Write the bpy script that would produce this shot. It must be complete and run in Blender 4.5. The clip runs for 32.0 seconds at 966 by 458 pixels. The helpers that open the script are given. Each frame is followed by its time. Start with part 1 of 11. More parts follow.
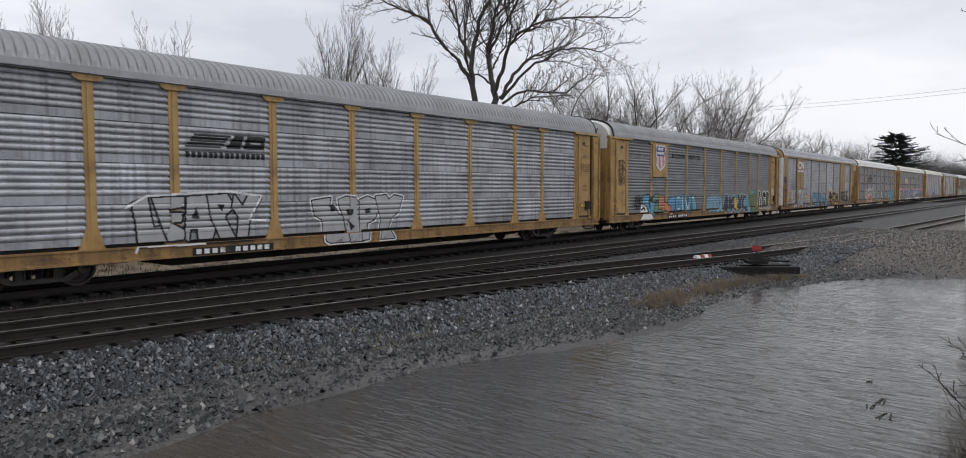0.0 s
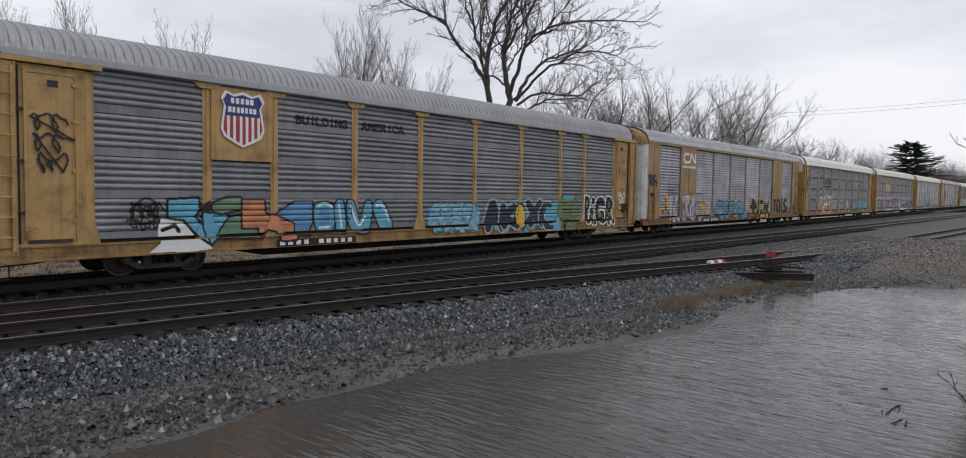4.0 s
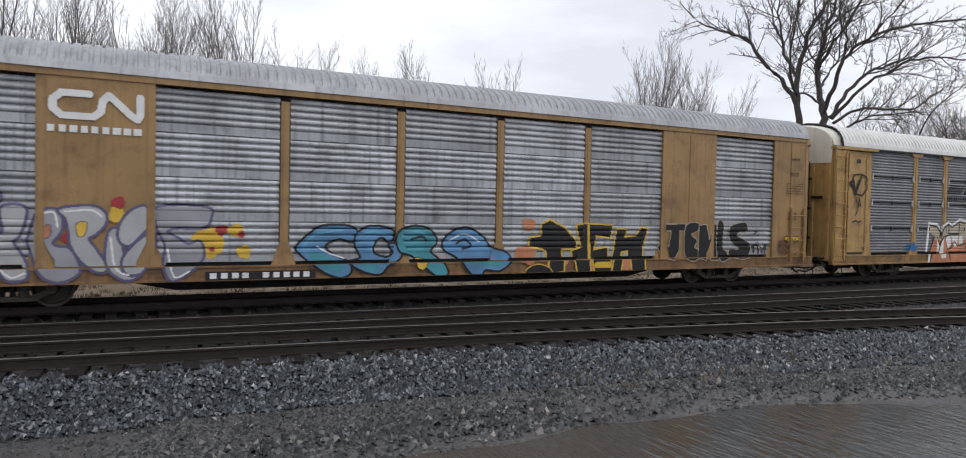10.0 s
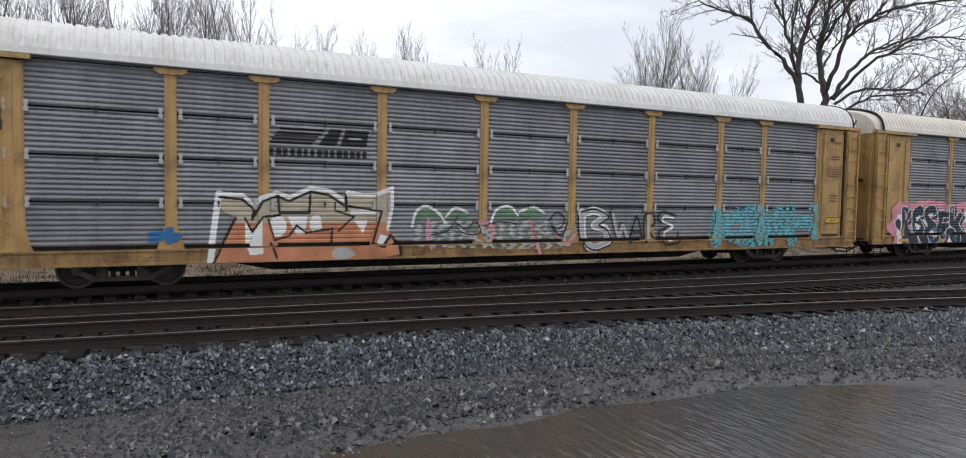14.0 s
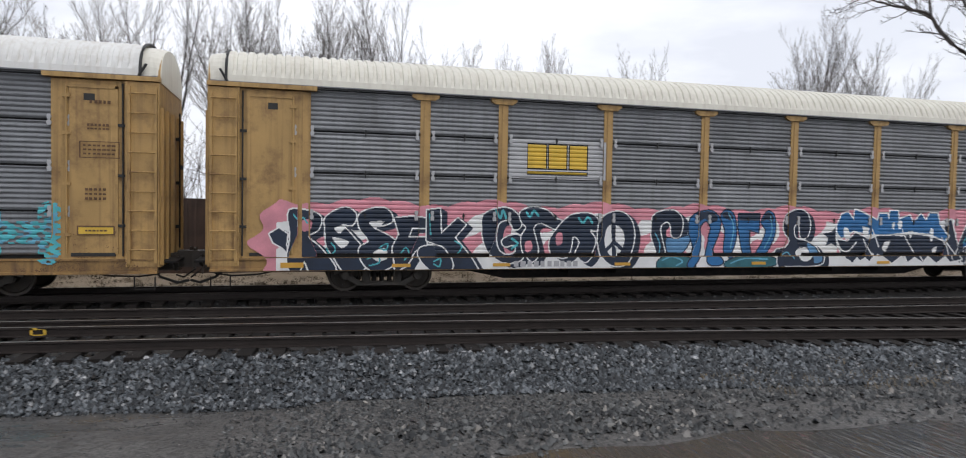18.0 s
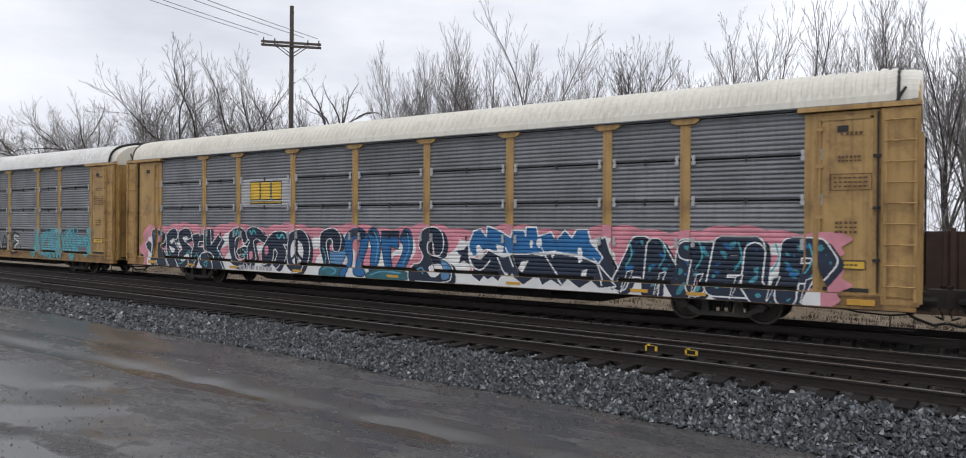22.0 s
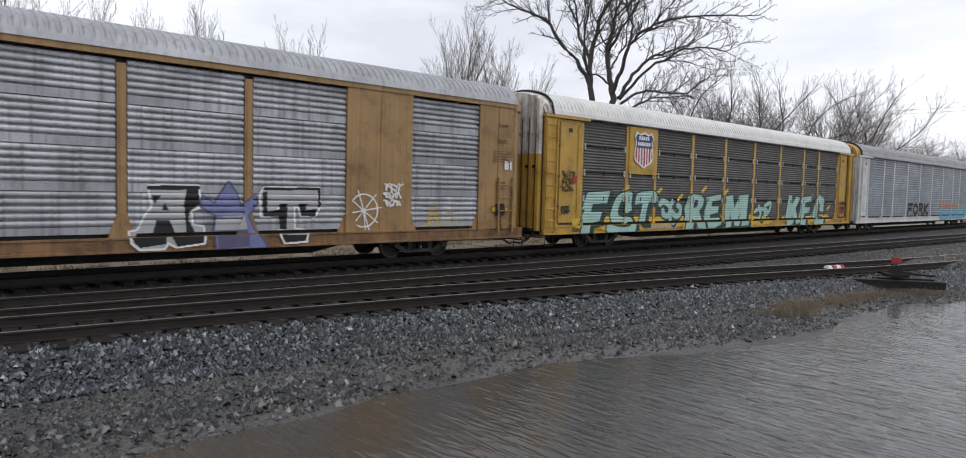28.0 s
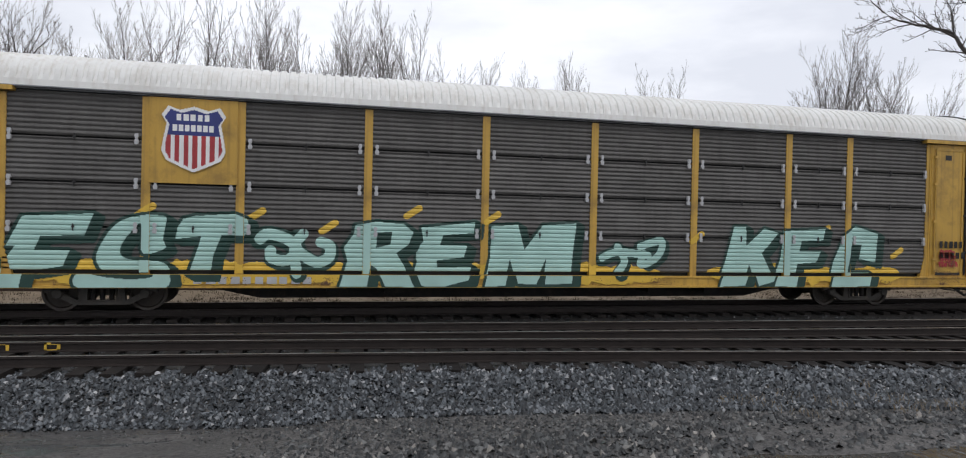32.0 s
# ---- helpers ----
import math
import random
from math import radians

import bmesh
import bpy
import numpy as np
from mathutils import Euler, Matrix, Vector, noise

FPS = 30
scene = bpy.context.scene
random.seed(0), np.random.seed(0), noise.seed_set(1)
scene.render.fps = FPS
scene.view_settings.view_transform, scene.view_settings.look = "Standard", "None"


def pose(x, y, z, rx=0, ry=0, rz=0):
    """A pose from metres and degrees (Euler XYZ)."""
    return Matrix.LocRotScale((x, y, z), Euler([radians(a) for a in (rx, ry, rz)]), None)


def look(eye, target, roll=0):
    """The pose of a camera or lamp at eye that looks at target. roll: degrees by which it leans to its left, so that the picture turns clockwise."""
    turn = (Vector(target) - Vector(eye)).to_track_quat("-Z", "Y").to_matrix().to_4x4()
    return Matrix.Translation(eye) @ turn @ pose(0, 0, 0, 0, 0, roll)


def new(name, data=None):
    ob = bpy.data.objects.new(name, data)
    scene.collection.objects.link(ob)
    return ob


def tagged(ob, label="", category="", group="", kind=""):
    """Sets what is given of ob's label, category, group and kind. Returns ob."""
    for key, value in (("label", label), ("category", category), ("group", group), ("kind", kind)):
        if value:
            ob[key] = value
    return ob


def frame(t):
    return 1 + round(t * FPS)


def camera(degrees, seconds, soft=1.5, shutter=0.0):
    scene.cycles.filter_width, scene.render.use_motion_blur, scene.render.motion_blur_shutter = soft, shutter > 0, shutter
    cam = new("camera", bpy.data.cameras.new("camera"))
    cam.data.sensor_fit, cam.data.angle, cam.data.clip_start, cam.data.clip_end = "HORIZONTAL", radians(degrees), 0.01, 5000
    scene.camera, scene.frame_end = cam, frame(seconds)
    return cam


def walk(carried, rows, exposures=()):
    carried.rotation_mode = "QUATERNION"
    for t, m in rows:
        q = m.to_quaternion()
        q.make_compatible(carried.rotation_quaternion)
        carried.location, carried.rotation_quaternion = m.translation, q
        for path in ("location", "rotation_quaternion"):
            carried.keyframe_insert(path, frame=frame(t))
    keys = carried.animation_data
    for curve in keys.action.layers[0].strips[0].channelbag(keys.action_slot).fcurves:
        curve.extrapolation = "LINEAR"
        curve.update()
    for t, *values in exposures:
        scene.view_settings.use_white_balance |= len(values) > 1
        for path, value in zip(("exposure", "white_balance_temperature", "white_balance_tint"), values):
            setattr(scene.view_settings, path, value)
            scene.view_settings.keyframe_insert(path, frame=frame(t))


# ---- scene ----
# ---- camera ----
cam = camera(69.5, 32.0, soft=1.0, shutter=0.14)
PATH = [
    (0.0, 0.467, -0.146, 2.258, 86.77, 0.14, -51.10),
    (0.5, 0.453, -0.154, 2.244, 86.97, -0.58, -51.10),
    (1.0, 0.419, -0.140, 2.225, 87.00, -0.11, -53.07),
    (1.5, 0.391, -0.145, 2.251, 88.99, -0.53, -55.58),
    (2.0, 0.386, -0.149, 2.255, 89.33, -0.24, -55.75),
    (2.5, 0.351, -0.145, 2.258, 89.19, -0.45, -55.13),
    (3.0, 0.320, -0.139, 2.253, 88.96, -0.85, -54.51),
    (3.5, 0.267, -0.126, 2.249, 88.42, -0.94, -53.01),
    (4.0, 0.237, -0.118, 2.251, 86.86, -0.93, -50.24),
    (4.5, 0.173, -0.110, 2.256, 86.49, -0.83, -46.48),
    (6.5, 0.150, -0.047, 2.271, 84.89, -0.96, -46.26),
    (7.0, 0.093, -0.029, 2.292, 84.23, -0.86, -46.48),
    (7.5, 0.053, 0.014, 2.286, 84.59, -0.43, -45.28),
    (8.0, -0.010, 0.052, 2.285, 86.21, -0.25, -37.07),
    (8.5, -0.091, 0.030, 2.299, 87.40, -0.76, -29.08),
    (9.0, -0.183, -0.032, 2.299, 88.57, -1.98, -26.41),
    (9.5, -0.188, -0.053, 2.300, 88.61, -1.28, -26.04),
    (10.0, -0.197, -0.080, 2.300, 88.48, -1.18, -26.75),
    (10.5, -0.239, -0.152, 2.298, 88.07, -1.16, -27.00),
    (11.0, -0.277, -0.202, 2.294, 87.73, -1.59, -26.93),
    (11.5, -0.273, -0.190, 2.294, 87.50, -1.50, -26.91),
    (12.0, -0.236, -0.122, 2.298, 87.79, -1.21, -26.99),
    (12.5, -0.228, -0.074, 2.303, 87.69, -1.12, -26.93),
    (13.0, -0.221, -0.071, 2.299, 87.21, -0.95, -27.32),
    (13.5, -0.186, -0.060, 2.301, 87.03, -1.14, -27.21),
    (14.0, -0.150, -0.042, 2.296, 87.00, -1.08, -26.75),
    (14.5, -0.142, -0.046, 2.302, 87.01, -1.07, -27.15),
    (15.0, -0.128, -0.078, 2.306, 87.22, -0.68, -26.99),
    (15.5, -0.128, -0.075, 2.301, 86.97, -0.72, -27.16),
    (17.5, -0.127, -0.090, 2.294, 86.66, -0.60, -24.02),
    (18.0, -0.174, -0.019, 2.279, 87.84, -1.02, -15.13),
    (18.5, -0.203, -0.014, 2.275, 89.00, -0.83, -5.42),
    (19.0, -0.239, -0.023, 2.268, 89.62, -0.91, -6.46),
    (19.5, -0.322, -0.023, 2.272, 89.36, -0.54, -1.68),
    (20.0, -0.410, 0.037, 2.273, 89.53, -0.36, 6.14),
    (20.5, -0.523, 0.071, 2.268, 89.09, -1.01, 14.86),
    (21.0, -0.555, 0.118, 2.254, 89.12, -0.14, 20.97),
    (21.5, -0.600, 0.174, 2.250, 88.81, -0.21, 26.22),
    (22.0, -0.655, 0.203, 2.255, 89.86, -0.48, 32.59),
    (22.5, -0.615, 0.219, 2.273, 89.32, -0.58, 31.13),
    (23.0, -0.053, 0.045, 2.229, 86.37, -1.02, -1.73),
    (23.5, -0.045, 0.049, 2.228, 86.94, -0.15, -16.81),
    (24.0, -0.046, 0.041, 2.228, 89.03, -0.88, -8.60),
    (24.5, -0.037, 0.035, 2.232, 88.04, -0.76, -29.89),
    (25.0, -0.039, 0.019, 2.228, 86.66, -2.03, -41.68),
    (25.5, -0.041, -0.010, 2.227, 87.36, -1.90, -38.17),
    (27.5, 0.006, -0.046, 2.223, 87.19, -1.84, -36.75),
    (28.0, 0.028, -0.051, 2.223, 86.64, -1.45, -42.20),
    (28.5, 0.023, -0.039, 2.226, 87.40, -1.28, -42.98),
    (29.0, 0.016, -0.020, 2.231, 87.51, -0.95, -43.56),
    (29.5, -0.009, -0.008, 2.237, 88.62, -1.22, -43.15),
    (30.0, 0.002, 0.023, 2.225, 89.00, -1.23, -40.22),
    (30.5, -0.027, 0.030, 2.220, 88.83, -1.18, -33.17),
    (31.0, -0.032, 0.047, 2.212, 88.66, -0.88, -26.81),
    (31.5, -0.049, 0.064, 2.211, 88.90, -1.08, -19.58),
    (32.0, -0.077, 0.089, 2.219, 89.46, -1.24, -13.64),
]
walk(cam, [(t, pose(x, y, z, a, b, c)) for t, x, y, z, a, b, c in PATH],
     exposures=[(0, -0.18), (1, -0.26), (2, -0.40), (4, -0.22), (5.5, -0.03), (7, 0.11), (8, 0.16), (9, 0.12), (10, 0.07), (12, 0.11), (13, 0.10), (15, 0.13), (18, 0.15), (19, -0.04), (21, 0.04), (22, 0.06), (23, 0.22), (24, 0.01), (25, -0.02), (26, 0.01), (28, 0.05), (29, -0.08), (30, -0.13), (31, 0.01), (32, 0.05)])

# ---- world, sun, exposure ----
world = bpy.data.worlds.new("overcast_sky")
scene.world = world
world.use_nodes = True
wn, wl = world.node_tree.nodes, world.node_tree.links
wn.clear()
w_out = wn.new("ShaderNodeOutputWorld")
w_bg = wn.new("ShaderNodeBackground")
w_sky = wn.new("ShaderNodeTexSky")
w_sky.sky_type, w_sky.sun_disc = "NISHITA", False
w_sky.sun_elevation, w_sky.sun_rotation = radians(38), radians(110)
w_sky.dust_density = 4.0
w_co = wn.new("ShaderNodeTexCoord")
w_map = wn.new("ShaderNodeMapping")
w_map.inputs["Scale"].default_value = (1.3, 1.3, 4.5)
w_noise = wn.new("ShaderNodeTexNoise")
w_noise.inputs["Scale"].default_value = 1.7
w_noise.inputs["Detail"].default_value = 6.0
w_noise.inputs["Roughness"].default_value = 0.55
w_ramp = wn.new("ShaderNodeValToRGB")
w_ramp.color_ramp.elements[0].position, w_ramp.color_ramp.elements[0].color = 0.34, (7.9, 8.2, 9.1, 1)
w_ramp.color_ramp.elements[1].position, w_ramp.color_ramp.elements[1].color = 0.62, (10.8, 11.0, 11.7, 1)
w_mix = wn.new("ShaderNodeMix")
w_mix.data_type = "RGBA"
w_mix.inputs[0].default_value = 0.93
wl.new(w_co.outputs["Generated"], w_map.inputs["Vector"])
wl.new(w_map.outputs["Vector"], w_noise.inputs["Vector"])
wl.new(w_noise.outputs["Fac"], w_ramp.inputs["Fac"])
wl.new(w_sky.outputs["Color"], w_mix.inputs[6])
wl.new(w_ramp.outputs["Color"], w_mix.inputs[7])
w_sep = wn.new("ShaderNodeSeparateXYZ")
wl.new(w_co.outputs["Generated"], w_sep.inputs[0])
w_side = wn.new("ShaderNodeMapRange")
w_side.interpolation_type = "SMOOTHSTEP"
w_side.inputs["From Min"].default_value, w_side.inputs["From Max"].default_value = -0.8, 0.05
w_side.inputs["To Min"].default_value, w_side.inputs["To Max"].default_value = 0.9, 1.0
wl.new(w_sep.outputs["X"], w_side.inputs["Value"])
w_mul = wn.new("ShaderNodeMix")
w_mul.data_type, w_mul.blend_type = "RGBA", "MULTIPLY"
w_mul.inputs[0].default_value = 1.0
wl.new(w_mix.outputs[2], w_mul.inputs[6])
wl.new(w_side.outputs["Result"], w_mul.inputs[7])
wl.new(w_mul.outputs[2], w_bg.inputs["Color"])
w_bg.inputs["Strength"].default_value = 0.1
wl.new(w_bg.outputs["Background"], w_out.inputs["Surface"])

sun_data = bpy.data.lights.new("sun", "SUN")
sun_data.energy, sun_data.angle, sun_data.color = 0.5, radians(25), (1.0, 0.98, 0.95)
sun = new("sun", sun_data)
sun.matrix_world = look((0, 0, 60), (-14, 34, 0))


# ---- materials ----
def mat(name, col, rough=0.6, metal=0.0, var=0.25, scale=3.0, fine=60.0, bump=0.1, dirt=None, dirt_amt=0.0, spec=0.5,
        streak=0.0, per_object=0.0, bump_dist=0.01):
    """A surface with coarse and fine variation, optional dirt patches, vertical streaks and relief."""
    m = bpy.data.materials.new(name)
    m.use_nodes = True
    n, l = m.node_tree.nodes, m.node_tree.links
    b = n["Principled BSDF"]
    co = n.new("ShaderNodeTexCoord")
    big = n.new("ShaderNodeTexNoise")
    big.inputs["Scale"].default_value, big.inputs["Detail"].default_value = scale, 5.0
    small = n.new("ShaderNodeTexNoise")
    small.inputs["Scale"].default_value, small.inputs["Detail"].default_value = fine, 3.0
    at = co.outputs["Object"]
    if per_object:
        oi = n.new("ShaderNodeObjectInfo")
        far = n.new("ShaderNodeVectorMath")
        far.operation = "MULTIPLY_ADD"
        l.new(oi.outputs["Random"], far.inputs[0])
        far.inputs[1].default_value = (60.0, 60.0, 60.0)
        l.new(at, far.inputs[2])
        at = far.outputs[0]
    l.new(at, big.inputs["Vector"])
    l.new(at, small.inputs["Vector"])
    add = n.new("ShaderNodeMath")
    add.operation = "MULTIPLY_ADD"
    l.new(small.outputs["Fac"], add.inputs[0])
    add.inputs[1].default_value = 0.4
    l.new(big.outputs["Fac"], add.inputs[2])
    ramp = n.new("ShaderNodeMapRange")
    ramp.inputs["From Min"].default_value, ramp.inputs["From Max"].default_value = 0.45, 0.95
    ramp.inputs["To Min"].default_value, ramp.inputs["To Max"].default_value = 1 - var, 1 + var
    l.new(add.outputs[0], ramp.inputs["Value"])
    mul = n.new("ShaderNodeMix")
    mul.data_type, mul.blend_type = "RGBA", "MULTIPLY"
    mul.inputs[0].default_value = 1.0
    mul.inputs[6].default_value = (*col, 1)
    l.new(ramp.outputs["Result"], mul.inputs[7])
    out = mul.outputs[2]
    if streak:
        mp = n.new("ShaderNodeMapping")
        mp.inputs["Scale"].default_value = (9.0, 9.0, 0.25)
        l.new(at, mp.inputs["Vector"])
        st = n.new("ShaderNodeTexNoise")
        st.inputs["Scale"].default_value, st.inputs["Detail"].default_value = 1.0, 4.0
        l.new(mp.outputs["Vector"], st.inputs["Vector"])
        sr = n.new("ShaderNodeMapRange")
        sr.inputs["From Min"].default_value, sr.inputs["From Max"].default_value = 0.5, 0.72
        sr.inputs["To Min"].default_value, sr.inputs["To Max"].default_value = 0.0, streak
        l.new(st.outputs["Fac"], sr.inputs["Value"])
        sm = n.new("ShaderNodeMix")
        sm.data_type = "RGBA"
        l.new(sr.outputs["Result"], sm.inputs[0])
        l.new(out, sm.inputs[6])
        sm.inputs[7].default_value = (*(dirt or tuple(c * 0.3 for c in col)), 1)
        out = sm.outputs[2]
    if dirt and dirt_amt:
        dn = n.new("ShaderNodeTexNoise")
        dn.inputs["Scale"].default_value, dn.inputs["Detail"].default_value = scale * 1.7, 8.0
        dn.inputs["Roughness"].default_value = 0.7
        l.new(at, dn.inputs["Vector"])
        dr = n.new("ShaderNodeMapRange")
        dr.inputs["From Min"].default_value, dr.inputs["From Max"].default_value = 0.5, 0.68
        dr.inputs["To Min"].default_value, dr.inputs["To Max"].default_value = 0.0, dirt_amt
        l.new(dn.outputs["Fac"], dr.inputs["Value"])
        dm = n.new("ShaderNodeMix")
        dm.data_type = "RGBA"
        l.new(dr.outputs["Result"], dm.inputs[0])
        l.new(out, dm.inputs[6])
        dm.inputs[7].default_value = (*dirt, 1)
        out = dm.outputs[2]
    if per_object:
        pr = n.new("ShaderNodeMapRange")
        pr.inputs["To Min"].default_value, pr.inputs["To Max"].default_value = 1 - per_object, 1 + per_object
        l.new(oi.outputs["Random"], pr.inputs["Value"])
        pm = n.new("ShaderNodeMix")
        pm.data_type, pm.blend_type = "RGBA", "MULTIPLY"
        pm.inputs[0].default_value = 1.0
        l.new(out, pm.inputs[6])
        l.new(pr.outputs["Result"], pm.inputs[7])
        out = pm.outputs[2]
    l.new(out, b.inputs["Base Color"])
    b.inputs["Roughness"].default_value, b.inputs["Metallic"].default_value = rough, metal
    b.inputs["Specular IOR Level"].default_value = spec
    if bump:
        bp = n.new("ShaderNodeBump")
        bp.inputs["Strength"].default_value, bp.inputs["Distance"].default_value = bump, bump_dist
        l.new(add.outputs[0], bp.inputs["Height"])
        l.new(bp.outputs["Normal"], b.inputs["Normal"])
    return m


